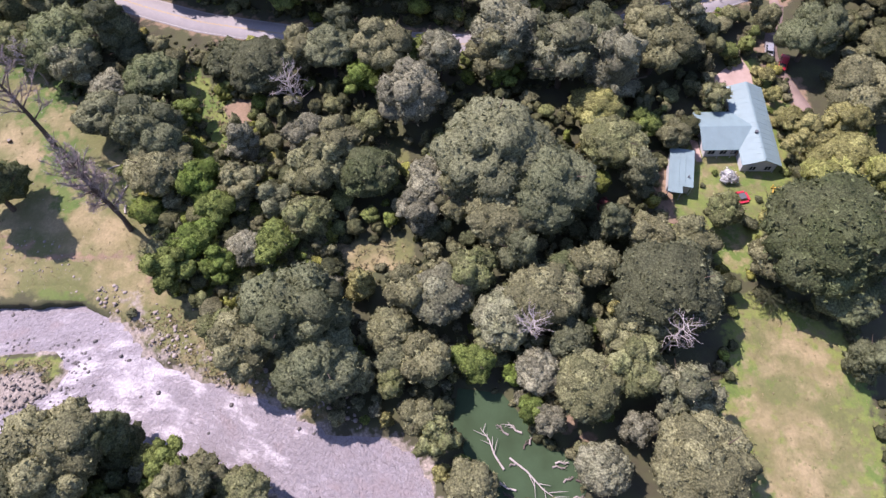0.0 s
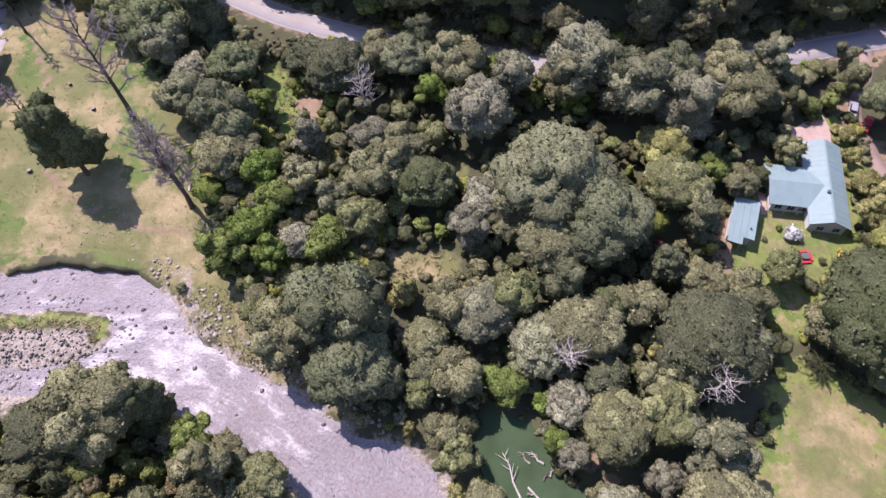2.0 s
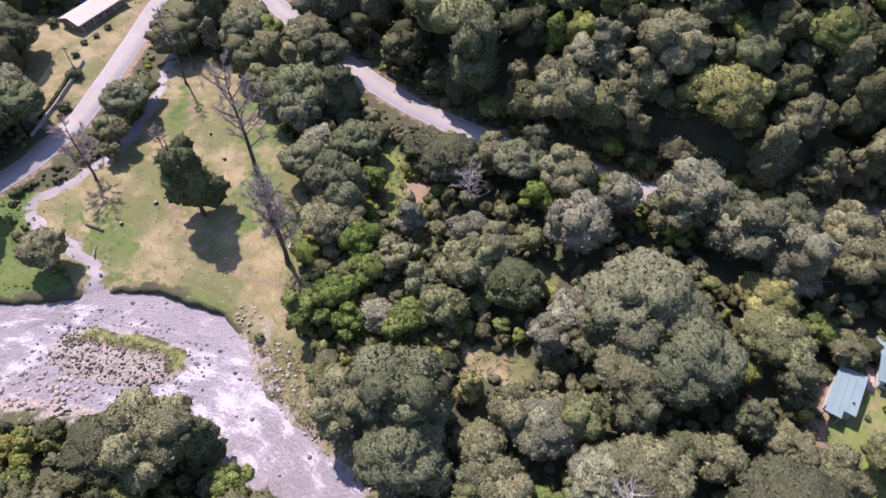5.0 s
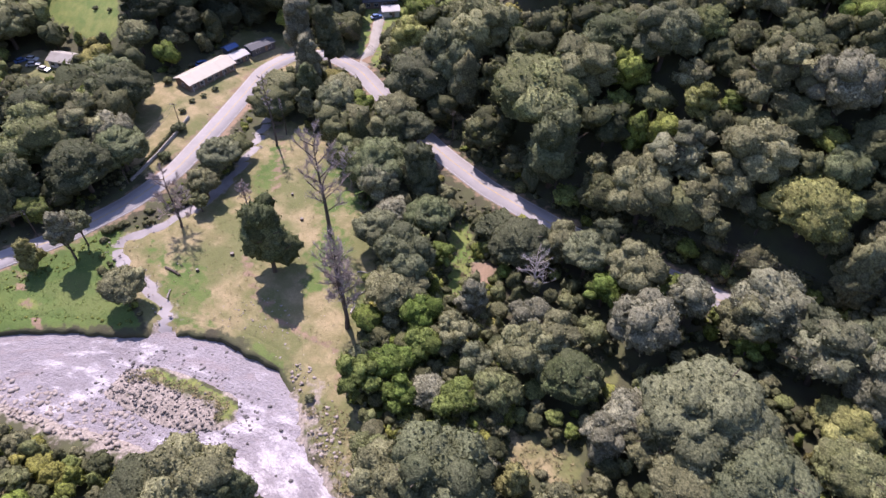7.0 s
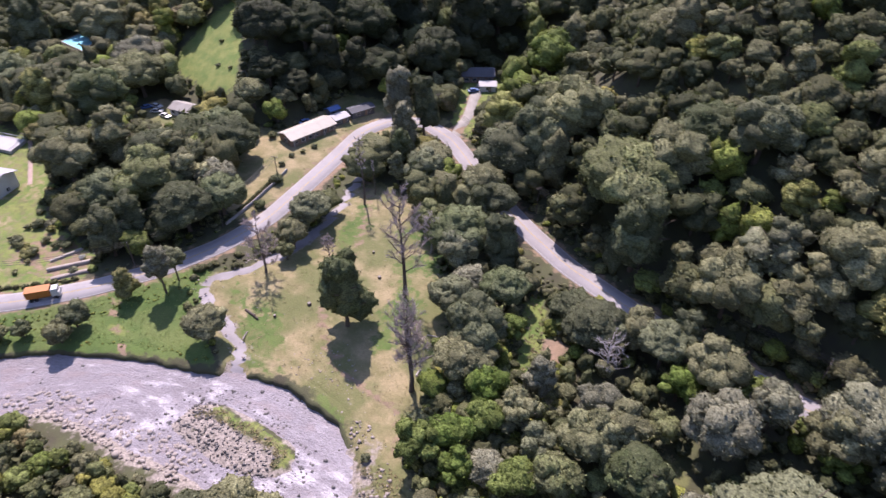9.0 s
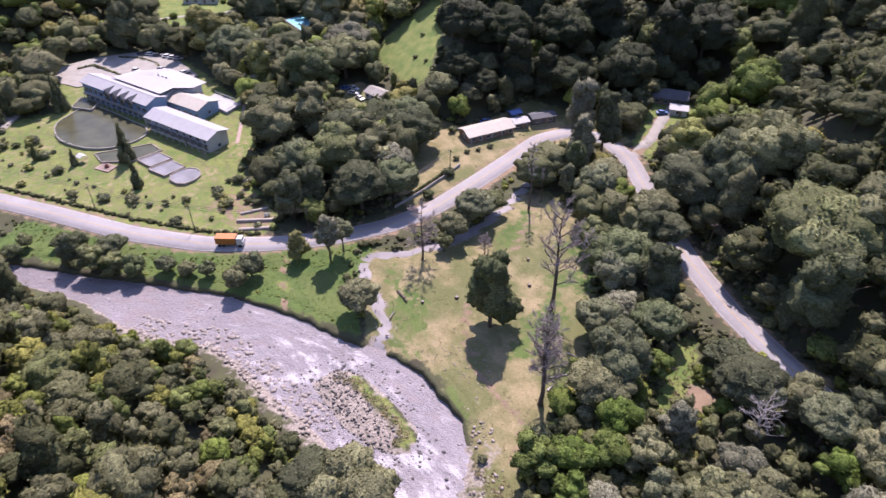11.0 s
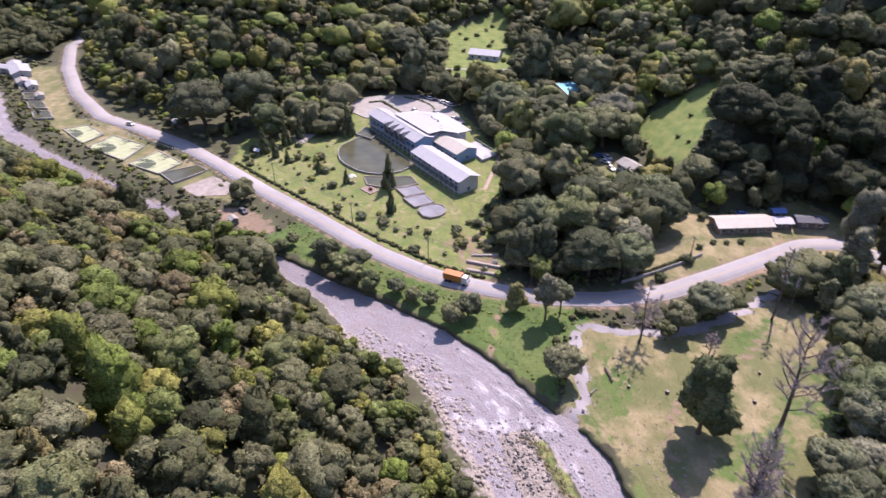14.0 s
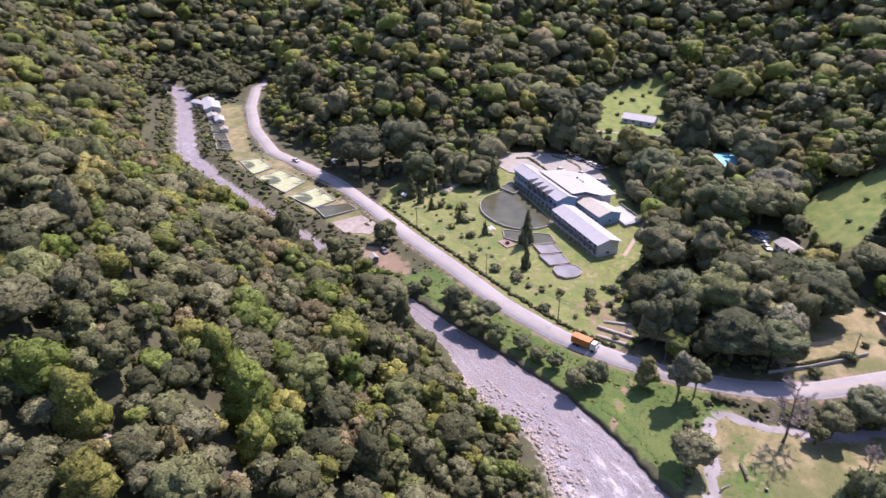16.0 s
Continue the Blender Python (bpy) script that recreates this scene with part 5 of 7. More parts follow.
    part("wall", Shape().prism([(-8.6, 4.2), (-7.8, 12.9), (-1.2, 21.0), (9.2, 21.0), (19.6, 19.4), (20.2, 14.6), (15.2, 9.8), (16.4, 4.2)], -0.6, 5.9), M["wall_white"], hall)
    for x in range(18):
        part("seam", Shape().box((0.06, 11.2, 0.05), (0, 0, 0)), M["roof_white"], hall, at=pose(-6.5 + 1.5 * x if x < 15 else 14.2, 9.4, 7.34, -4.86, 0, 0) if x < 15 else pose(-5.5 + 1.5 * (x - 14), 17.0, 6.70, -4.86, 0, 0))
    for x, z in ((2.0, 6.9), (6.5, 6.7), (4.5, 6.6)):
        part("vent_pipe", Shape().tube([(x, 14.5, z - 0.4), (x, 14.5, z + 0.8)], 0.28, 8), M["wall_dark"], hall, "dark roof vent")
    for x in (0.5, 3.0, 5.5, 8.0):
        window(hall, x, 21.05, 2.4, 1.6, 1.4, 180)
    wing = gable_building("lodge_wing", "two-storey white wing with a pale gable roof and galleries", "building", -214.6, 34.2, 25, 30.4, 8.2, 5.2, 6.5, "wall_white", "roof_white",
                          ((1.3, 9), (3.8, 9)), 0.8, True, 2.6)
    roof_ribs(wing, 30.4, 8.2, 5.2, 6.5, M["roof_white"], 0.8, 1.4)
    part("gallery", Shape().box((29, 1.4, 0.18), (0, -4.8, 2.5)).box((29, 0.08, 0.9), (0, -5.4, 3.0)), M["wall_dark"], wing, "dark railed gallery")
    for k in range(10):
        part("post", Shape().box((0.16, 0.16, 5.2), (-14.2 + 3.15 * k, -5.4, 2.3)), M["wall_white"], wing)
    gable_building("annex", "low annex with a pale cream roof and blue walls", "building", -233.6, 41.0, 26, 17.5, 9.4, 4.2, 5.6, "wall_blue", "roof_cream", ((1.6, 6),), 0.7, True, 2.8)
    terrace = thing("terrace", "pale paved dining terrace with white rails beside the lodge", "terrace", pose(-231.5, 51.5, 2.0))
    edge = [(-237.6, 47.5), (-240.5, 51.4), (-226.5, 56.8), (-222.7, 50.3), (-230.5, 47.6)]
    part("deck", Shape().prism([(x + 231.5, y - 51.5) for x, y in edge], -0.6, 2.2), M["roof_white"], terrace)
    for (ax, ay), (bx, by) in zip(edge[1:3], edge[2:4]):
        for k in range(9):
            u = k / 8
            part("post", Shape().box((0.1, 0.1, 1.0), (ax + (bx - ax) * u + 231.5, ay + (by - ay) * u - 51.5, 2.7)), M["wall_white"], terrace)
        part("rail", Shape().box((math.hypot(bx - ax, by - ay), 0.09, 0.1), ((ax + bx) / 2 + 231.5, (ay + by) / 2 - 51.5, 3.2), math.atan2(by - ay, bx - ax)), M["wall_white"], terrace)
    plaza = [(-300, 4), (-303, 19), (-299, 36), (-283, 48), (-262, 51), (-258, 42), (-264, 30), (-272, 20), (-276, 8), (-288, 0)]
    zs = [level(x, y) for x, y in plaza]
    s = Shape()
    s.add([(x, y, 1.5) for x, y in plaza] + [(x, y, z + 0.35) for (x, y), z in zip(plaza, zs)],
          [tuple(range(len(plaza) - 1, -1, -1)), tuple(range(len(plaza), 2 * len(plaza)))] + [(i, (i + 1) % len(plaza), len(plaza) + (i + 1) % len(plaza), len(plaza) + i) for i in range(len(plaza))])
    tagged(part("parking_pavement", s, M["concrete"]), "pale concrete parking court behind the lodge", "pavement", kind="structure")


hotel()


def basin(name, label, ring, water, rise=0.5, wall=0.35, depth=1.2, base=None, rim="concrete"):
    """A walled pool: a rim that follows the ring, and its water."""
    z = (sum(level(x, y) for x, y in ring) / len(ring) * 0.4 + 0.6 * max(level(x, y) for x, y in ring) if base is None else base)
    cx, cy = sum(p[0] for p in ring) / len(ring), sum(p[1] for p in ring) / len(ring)
    ob = thing(name, label, "basin", pose(cx, cy, z))
    local = [(x - cx, y - cy) for x, y in ring]
    n = len(local)
    for i in range(n):
        (ax, ay), (bx, by) = local[i], local[(i + 1) % n]
        d = math.hypot(bx - ax, by - ay)
        part("rim", Shape().box((d + wall * 0.9, wall, depth + rise), ((ax + bx) / 2, (ay + by) / 2, (rise - depth) / 2), math.atan2(by - ay, bx - ax)), M[rim], ob)
    part("water", Shape().prism(local, -depth, rise - 0.22), M[water], ob)
    return ob


def rounded(ring, steps=2):
    """A ring with its corners cut, for curved walls."""
    for _ in range(steps):
        out = []
        for (ax, ay), (bx, by) in zip(ring, ring[1:] + ring[:1]):
            out += [(ax * 0.75 + bx * 0.25, ay * 0.75 + by * 0.25), (ax * 0.25 + bx * 0.75, ay * 0.25 + by * 0.75)]
        ring = out
    return ring


basin("ornamental_pond", "dark curved pond with a low concrete rim before the lodge", rounded([(-236, -4.5), (-229, -1.4), (-222, 4), (-218.6, 12), (-221, 21), (-227, 23.5), (-233, 21.3), (-253, 13.1), (-258, 8.4), (-252, 1), (-247, -4)], 1), "pond", 0.55)
basin("upper_pond", "small square upper pond beside the lodge wall", [(-257.5, 3.6), (-265.0, 8.0), (-256.5, 12.6), (-251.5, 9.5)], "pond", 0.75, 0.3, base=3.1)
basin("lower_pond", "shallow lower pond of dark water with a stepped rim", [(-212.1, 5.3), (-207.6, 14.1), (-209.7, 23.7), (-216.1, 21.9), (-217.1, 14.6), (-219.1, 4.5)], "pond", 0.35, 0.3, rim="rock")
for ring in ([(-207.0, 15.6), (-208.4, 22.6), (-202.4, 25.2), (-200.6, 18.0)], [(-199.6, 17.2), (-201.2, 24.9), (-194.9, 27.3), (-192.6, 20.4)],
             rounded([(-191.6, 20.6), (-194.0, 27.4), (-191.0, 31.0), (-185.6, 29.6), (-184.2, 23.1)], 1)):
    tagged(basin("terraced_pool", "grey stepped pool with brown stone walls below the pond", ring, "terrace_water", 0.6, 0.3, rim="rock"), group="stepped pools")
for ring in ([(-289.4, -122.8), (-292.3, -113.1), (-280.0, -103.5), (-271.5, -109.6)], [(-267.2, -106.5), (-277.5, -98.5), (-264.5, -83.0), (-250.9, -88.5)], [(-247.0, -85.5), (-257.2, -76.1), (-244.1, -64.8), (-235.8, -72.1)]):
    tagged(basin("settling_pond", "settling pond skinned with pale yellow algae beside the road", ring, "algae", 0.45, 0.4), group="settling ponds")
basin("green_pond", "dark green settling pond with a low wall", [(-235.9, -71.5), (-240.7, -58.5), (-235.3, -54), (-226.8, -65.2)], "pond", 0.3)
for k in range(5):
    a, b = (-304 - 14 * k, -132 - 7.4 * k), (-306 - 14 * k, -139.5 - 7.0 * k)
    basin("treatment_tank", "small dark open tank with concrete walls at the works", [(a[0] + 1, a[1] + 1), (a[0] - 9, a[1] - 4), (b[0] - 8, b[1] - 4.4), (b[0] + 2, b[1])], "pond", 0.9, 0.4)
gable_building("works_shed", "low works shed with a white sheet roof beside the tanks", "shed", -376, -171, 26, 16, 9, 3.0, 4.2, "wall_white", "roof_white", ((1.5, 4),))
gable_building("pump_house", "grey-roofed pump house between the treatment tanks", "shed", -357, -163, 26, 7, 5, 2.6, 3.4, "wall_white", "concrete", ((1.4, 2),))
gable_building("works_office", "small works office with a pale sheet roof", "shed", -388, -178, 26, 8, 6, 2.8, 3.8, "wall_white", "roof_white", ((1.4, 2),))
gable_building("works_shed", "low works shed with a white sheet roof beside the tanks", "shed", -351, -156.5, 26, 9, 4.5, 2.4, 3.2, "wall_white", "roof_white", ((1.3, 3),))
gable_building("works_shed", "small grey-roofed pump cover among the tanks", "shed", -334, -147, 26, 5, 3.5, 2.0, 2.6, "wall_white", "concrete", ((1.2, 1),), 0.3, False)
gable_building("works_shed", "long white-roofed works shed at the river end", "shed", -384, -181, 60, 13, 5, 2.6, 3.4, "wall_white", "roof_white", ((1.3, 3),))
gable_building("roadside_stall", "small stall with a brown sheet roof beside the far bend", "shed", -283, -72, 60, 6, 4, 2.3, 3.0, "wall_brown", "roof_cream", ((1.2, 2),), 0.4, False)
gable_building("blue_hut", "small hut with a blue roof among the far trees", "hut", -446, -197, 20, 8, 6, 3, 4.2, "wall_white", "blue", ((1.5, 2),))
gable_building("hillside_hut", "small hut with a white roof in the upper field", "hut", -352, 79.5, 62, 17, 9, 2.8, 4.6, "wall_white", "roof_white", ((1.5, 4),))
gable_building("pool_house", "small cream pool house under the trees", "hut", -299, 119.5, 30, 7, 5, 2.6, 3.6, "wall_white", "roof_cream", ((1.4, 2),))
gable_building("garden_hut", "small pale-roofed hut at the edge of the car park", "hut", -320, 34, 20, 8, 5, 2.6, 3.8, "wall_white", "roof_white", ((1.4, 2),))
basin("swimming_pool", "pale blue swimming pool in a clearing", [(-302, 104.2), (-305.5, 115.5), (-290.5, 113.0), (-284, 105.0)], "pool", 0.35, 0.5)
gable_building("side_road_house", "dark-roofed house with a white porch beside the side road", "house", -143.5, 193, 40, 12, 8, 2.8, 4.6, "wall_brown", "wall_dark", ((1.5, 4),))
gable_building("porch_roof", "white sheet-roofed carport beside the dark house", "carport", -135, 188, 40, 6, 5, 2.3, 3.0, "wall_white", "roof_white", ((1.3, 1),), 0.4, False)
gable_building("farm_house", "small grey-roofed farmhouse among trees and parked cars", "house", -205, 103, 15, 9, 6, 2.6, 3.8, "wall_white", "concrete", ((1.4, 3),))
gable_building("red_roofed_hut", "little hut with a red roof under the trees", "hut", -185, 96, 30, 3.2, 2.6, 2.2, 3.0, "wall_brown", "red", ((1.2, 1),), 0.3, False)
gable_building("weir_hut", "small dark pump hut beside the river path", "hut", -194, -40, 30, 3.0, 2.4, 2.0, 2.6, "wall_dark", "concrete", ((1.2, 1),), 0.3, False)


# ---- vehicles ----
def car(colour, label, m, long=4.3, group="parked cars", name="car"):
    ob = thing(name, label, "car", m, group)
    body = Shape()
    h, w = long / 2, 0.86
    profile = [(-h, 0.35), (-h, 0.78), (-h * 0.62, 0.92), (h * 0.42, 0.90), (h * 0.95, 0.74), (h, 0.40)]
    n = len(profile)
    body.add([(x, -w, z) for x, z in profile] + [(x, w, z) for x, z in profile], [tuple(range(n)), tuple(range(2 * n - 1, n - 1, -1))] + [((i + 1) % n, i, n + i, n + (i + 1) % n) for i in range(n)])
    part("body", body, M[colour], ob)
    part("window_glass", Shape().box((long * 0.56, 1.5, 0.46), (-long * 0.08, 0, 1.13), 0, 0.82), M["glass"], ob)
    part("roof", Shape().box((long * 0.42, 1.24, 0.06), (-long * 0.08, 0, 1.39)), M[colour], ob)
    for x in (-h * 0.62, h * 0.62):
        for y in (-0.82, 0.82):
            part("wheel", Shape().tube([(x, y - 0.1, 0.32), (x, y + 0.1, 0.32)], 0.32, 12), M["rubber"], ob)
    for y in (-0.6, 0.6):
        part("headlight", Shape().box((0.06, 0.3, 0.14), (h - 0.02, y, 0.6)), M["white_paint"], ob)
    return ob


def stand(x, y, turn, up=0.0):
    return pose(x, y, level(x, y) + up, 0, 0, turn)


car("red", "red car parked at the foot of the driveway", stand(74.6, 104.2, 62, 0.1), 4.7)
car("silver", "silver car under the trees beside the driveway", stand(72.3, 108.0, 75, 0.05))
car("white_paint", "white car driving round the far bend", stand(-287.6, -94.0, 50, 0.17), group="cars on the road")
car("wall_dark", "dark car on the shaded road between trees", stand(-31.0, 112.4, -10, 0.17), group="cars on the road")
for k, (x, y, turn) in enumerate(((-284, 47, 60), (-281.5, 48.6, 58), (-286.5, 45.4, 62), (-290, 42.5, 55), (-292.5, 40, 50), (-279, 31, 20), (-274.5, 40, 25), (-266, 47, 100), (-295, 37, 52))):
    car(("white_paint", "silver", "white_paint", "wall_dark", "white_paint")[k % 5], "car parked on the pale court behind the lodge", stand(x, y, turn, 0.38))
for x, y, turn, c in ((-217, 98.5, 20, "white_paint"), (-213.5, 96.5, 40, "white_paint"), (-208, 96.5, 10, "silver"), (-219, 96, 70, "blue")):
    car(c, "car parked in the trees beside the farmhouse", stand(x, y, turn))
car("blue", "blue car parked before the dark-roofed house", stand(-137.5, 182.5, 60, 0.1))
car("blue", "blue car parked behind the long barn", stand(-168, 126, 84))


def truck(m):
    ob = thing("truck", "orange high-sided truck with a white cab on the road", "truck", m)
    part("load_bed", Shape().box((5.4, 2.4, 1.9), (-1.2, 0, 2.0)).box((5.5, 2.5, 0.12), (-1.2, 0, 2.95)), M["orange"], ob, "orange high-sided load bed")
    for k in range(6):
        part("stake", Shape().box((0.12, 2.52, 1.9), (-3.7 + k, 0, 2.0)), M["orange"], ob)
    part("cab", Shape().box((1.8, 2.2, 1.2), (2.6, 0, 1.3)).box((1.6, 2.1, 0.9), (2.5, 0, 2.3), 0, 0.88), M["white_paint"], ob, "white cab")
    part("windscreen", Shape().box((0.08, 1.8, 0.7), (3.30, 0, 2.25)), M["glass"], ob)
    part("chassis", Shape().box((7.4, 0.9, 0.3), (-0.3, 0, 0.8)), M["wall_dark"], ob)
    for x in (-3.0, -1.9, 2.5):
        for y in (-1.0, 1.0):
            part("wheel", Shape().tube([(x, y - 0.15, 0.48), (x, y + 0.15, 0.48)], 0.48, 14), M["rubber"], ob)


truck(pose(-147.3, 27.0, 2.2 + 0.16, 0, 0, 56))


# ---- bare trees, poles and wires ----
def bare_branches(rng, start, ahead, length, radius, depth, wood, twigs, dense=9):
    """Limbs that fork into twigs."""
    bend = Vector((rng.uniform(-0.25, 0.25), rng.uniform(-0.25, 0.25), rng.uniform(-0.05, 0.3)))
    mid = start + ahead * length * 0.5 + bend * length * 0.12
    end = start + (ahead + bend * 0.5).normalized() * length
    (wood if depth > 1 else twigs).tube([start, mid, end], [radius, radius * 0.72, radius * 0.42], 5 if depth > 1 else 3)
    if depth == 0:
        return
    many = 4 if depth > 1 else dense
    for k in range(many):
        where = start.lerp(end, 0.25 + 0.75 * (k + 1) / many)
        turn = Vector((rng.uniform(-1, 1), rng.uniform(-1, 1), rng.uniform(-0.25, 0.7)))
        bare_branches(rng, where, (ahead * 0.55 + turn * 0.75).normalized(), length * rng.uniform(0.42, 0.62), max(radius * 0.45, 0.045), depth - 1, wood, twigs, dense)


def bare_tree(name, label, x, y, height, seed, wood, twig, trunks=1, spread=1.0, clear=0.4, lean=(0, 0), thick=0.34, dense=9, rise=0.8):
    rng = random.Random(seed)
    ob = thing(name, label, "dead tree", pose(x, y, level(x, y)))
    for k in range(trunks):
        stem, twigs = Shape(), Shape()
        foot = Vector((0.9 * k * math.cos(k * 2.2), 0.9 * k * math.sin(k * 2.2), -0.3))
        h = height * (1 - 0.14 * k)
        tip = foot + Vector((lean[0] * h * (1 + 0.6 * k), lean[1] * h * (1 - 0.8 * k), h))
        way = [foot.lerp(tip, u) + Vector((0.010 * h * math.sin(5 * u + k), 0.010 * h * math.cos(4 * u), 0)) * (u > 0) for u in (0, 0.15, 0.4, 0.65, 0.85, 1)]
        stem.tube(way, [thick * 1.25, thick, thick * 0.8, thick * 0.55, thick * 0.32, thick * 0.12], 8)
        limbs = Shape()
        for j in range(16):
            u = clear + (1 - clear) * j / 16
            i = min(int(u * 5), 4)
            at = foot.lerp(tip, u) + Vector((0.010 * h * math.sin(5 * u + k), 0.010 * h * math.cos(4 * u), 0))
            a = j * 2.4 + rng.uniform(-0.4, 0.4)
            bare_branches(rng, at, Vector((math.cos(a), math.sin(a), rise)).normalized(), height * 0.15 * spread * (0.95 - 0.3 * u), thick * 0.34, 2, limbs, twigs, dense)
        part("trunk", stem, M[wood], ob)
        tagged(part("limb_mass", limbs, M[wood], ob), kind="stuff")
        tagged(part("twig_mass", twigs, M[twig], ob), kind="stuff")
    return ob


bare_tree("snag", "tall dead tree with two charred trunks and grey twigs", -61.2, 63.6, 24.0, 3, "dark_snag", "red_twigs", 2, 1.35, 0.35, (-0.03, 0.03), 0.46, 17)
bare_tree("snag", "tall dead tree with grey bare twigs standing in the meadow", -81.5, 83.5, 28.0, 5, "dark_snag", "red_twigs", 1, 1.6, 0.3, (-0.01, 0.01), 0.5, 19, 1.0)
bare_tree("bare_pole_tree", "dead straight trunk with few broken branches beside the stream", -117.0, 104.9, 22.0, 8, "dark_snag", "twigs", 1, 0.5, 0.55, (0, 0), 0.30)
bare_tree("bare_pole_tree", "thin dead trunk near the stream", -118.2, 110.4, 12.0, 9, "dark_snag", "twigs", 1, 0.3, 0.7, (0, 0), 0.14)
bare_tree("bare_tree", "leafless tree with a haze of reddish grey twigs at the stream", -114.8, 67.6, 15.5, 12, "dark_snag", "red_twigs", 1, 1.9, 0.2, (-0.03, 0.02), 0.30, 20, 0.5)
bare_tree("bare_tree", "small leafless tree with reddish twigs in the meadow", -108.1, 82.9, 6.0, 14, "dark_snag", "red_twigs", 1, 2.1, 0.2, (0, 0), 0.16, 16, 0.6)
bare_tree("bleached_tree", "bleached white dead tree with a wide fan of branches", -31.8, 92.6, 11.5, 19, "pale_wood", "pale_wood", 1, 2.3, 0.25, (0, 0), 0.30, 4, 0.7)
bare_tree("bare_tree", "grey leafless tree showing white limbs among green crowns", 12.9, 40.2, 12.5, 23, "pale_wood", "twigs", 1, 1.7, 0.6, (0.12, -0.05), 0.24, 2, 0.45)
bare_tree("bare_tree", "grey leafless tree showing white limbs among green crowns", 36.0, 37.0, 13.5, 24, "pale_wood", "twigs", 1, 1.7, 0.6, (0.15, 0.10), 0.24, 2, 0.35)
bare_tree("bare_tree", "grey leafless tree beside the meadow edge", -88, 101, 12.0, 27, "dead_wood", "twigs", 1, 1.5, 0.3, (0, 0), 0.22)


def fallen_tree(x, y, turn, length, seed, wood="pale_wood", up=0.2):
    rng = random.Random(seed)
    ob = thing("fallen_tree", "bleached fallen tree lying in the green pond", "dead tree", pose(x, y, 1.62 + up, 0, 0, turn), "fallen trees in the pond")
    stem, limbs = Shape(), Shape()
    stem.tube([(0, 0, 0), (length * 0.35, 0.2, 0.1), (length * 0.7, -0.25, 0.1), (length, 0.1, 0.05)], [0.19, 0.15, 0.10, 0.04], 7)
    for k in range(6):
        a = rng.choice((-1, 1)) * rng.uniform(0.4, 1.0)
        u = 0.4 + 0.1 * k
        p = Vector((length * u, 0, 0.12))
        q = p + Vector((math.cos(a), math.sin(a), 0.12)) * length * rng.uniform(0.15, 0.34)
        limbs.tube([p, p.lerp(q, 0.5) + Vector((0, 0, 0.15)), q], [0.07, 0.05, 0.02], 5)
    part("trunk", stem, M[wood], ob)
    tagged(part("limb_mass", limbs, M[wood], ob), kind="stuff")


for k, (x, y, turn, length) in enumerate(((10.2, 24.1, 140, 2.6), (12.6, 21.8, 60, 1.8), (17.0, 18.9, 0, 2.2), (18.6, 16.6, 30, 1.8), (8.2, 16.0, 120, 1.6), (12.2, 13.6, 160, 3.4), (20.0, 14.2, 10, 1.6), (11.2, 19.6, 200, 1.2))):
    fallen_tree(x, y, turn, length, 40 + k, "dark_snag" if k % 4 == 1 else "dead_wood", 0.08)
fallen_tree(9.2, 18.6, 118, 7.5, 1)
fallen_tree(10.2, 20.4, -42, 10.0, 2)
fallen_tree(20.6, 17.0, -28, 6.0, 3, "dark_snag")
fallen_tree(12.4, 24.4, 150, 3.0, 4)
fallen_tree(13.6, 22.5, 70, 2.2, 5, "dead_wood")
fallen_tree(11.0, 15.4, 160, 4.2, 6)
fallen_tree(17.5, 19.5, 5, 2.2, 7)


def utility_pole(x, y, turn, height=9.0, dark=True):
    ob = thing("utility_pole", "wooden utility pole with a crossarm beside the road", "pole", pose(x, y, level(x, y), 0, 0, turn), "utility poles")
    part("post", Shape().tube([(0, 0, -0.5), (0, 0, height)], [0.15, 0.10], 8), M["dark_snag"], ob)
    part("crossarm", Shape().box((0.12, 2.0, 0.14), (0, 0, height - 0.5)), M["dark_snag"], ob)
    for dy in (-0.85, 0.0, 0.85):
        part("insulator", Shape().tube([(0, dy, height - 0.43), (0, dy, height - 0.2)], 0.05, 6), M["white_paint"], ob)
    return Matrix.Translation((x, y, level(x, y))) @ Matrix.Rotation(radians(turn), 4, "Z") @ Vector((0, 0, height - 0.2))


def pole_row(places, height):
    tops = []
    for k, (x, y) in enumerate(places):
        ax, ay = places[max(k - 1, 0)]
        bx, by = places[min(k + 1, len(places) - 1)]
        turn = math.degrees(math.atan2(by - ay, bx - ax))
        utility_pole(x, y, turn, height)
        tops.append((x, y, level(x, y) + height - 0.2, math.radians(turn)))
    ob = thing("power_line", "three thin dark wires slung between the poles", "wires", pose(*tops[0][:3]))
    base = Vector(tops[0][:3])
    for off in (-0.85, 0, 0.85):
        s = Shape()
        for (ax, ay, az, at), (bx, by, bz, bt) in zip(tops, tops[1:]):
            a = Vector((ax - math.sin(at) * off, ay + math.cos(at) * off, az)) - base
            b = Vector((bx - math.sin(bt) * off, by + math.cos(bt) * off, bz)) - base
            s.tube([a.lerp(b, u) - Vector((0, 0, 5.2 * u * (1 - u))) for u in (0, 0.15, 0.3, 0.45, 0.6, 0.75, 0.9, 1)], 0.04, 4)
        part("wire", s, M["cable"], ob)


pole_row([(-136, 160.5), (-104.5, 147.6), (-76, 132.8), (-40, 121.4), (4, 117.5), (40, 123), (78, 137)], 9.5)
pole_row([(-147.1, 97.4), (-139.5, 72), (-141.5, 47), (-160, 20.5), (-186, -1), (-221, -28)], 8.0)


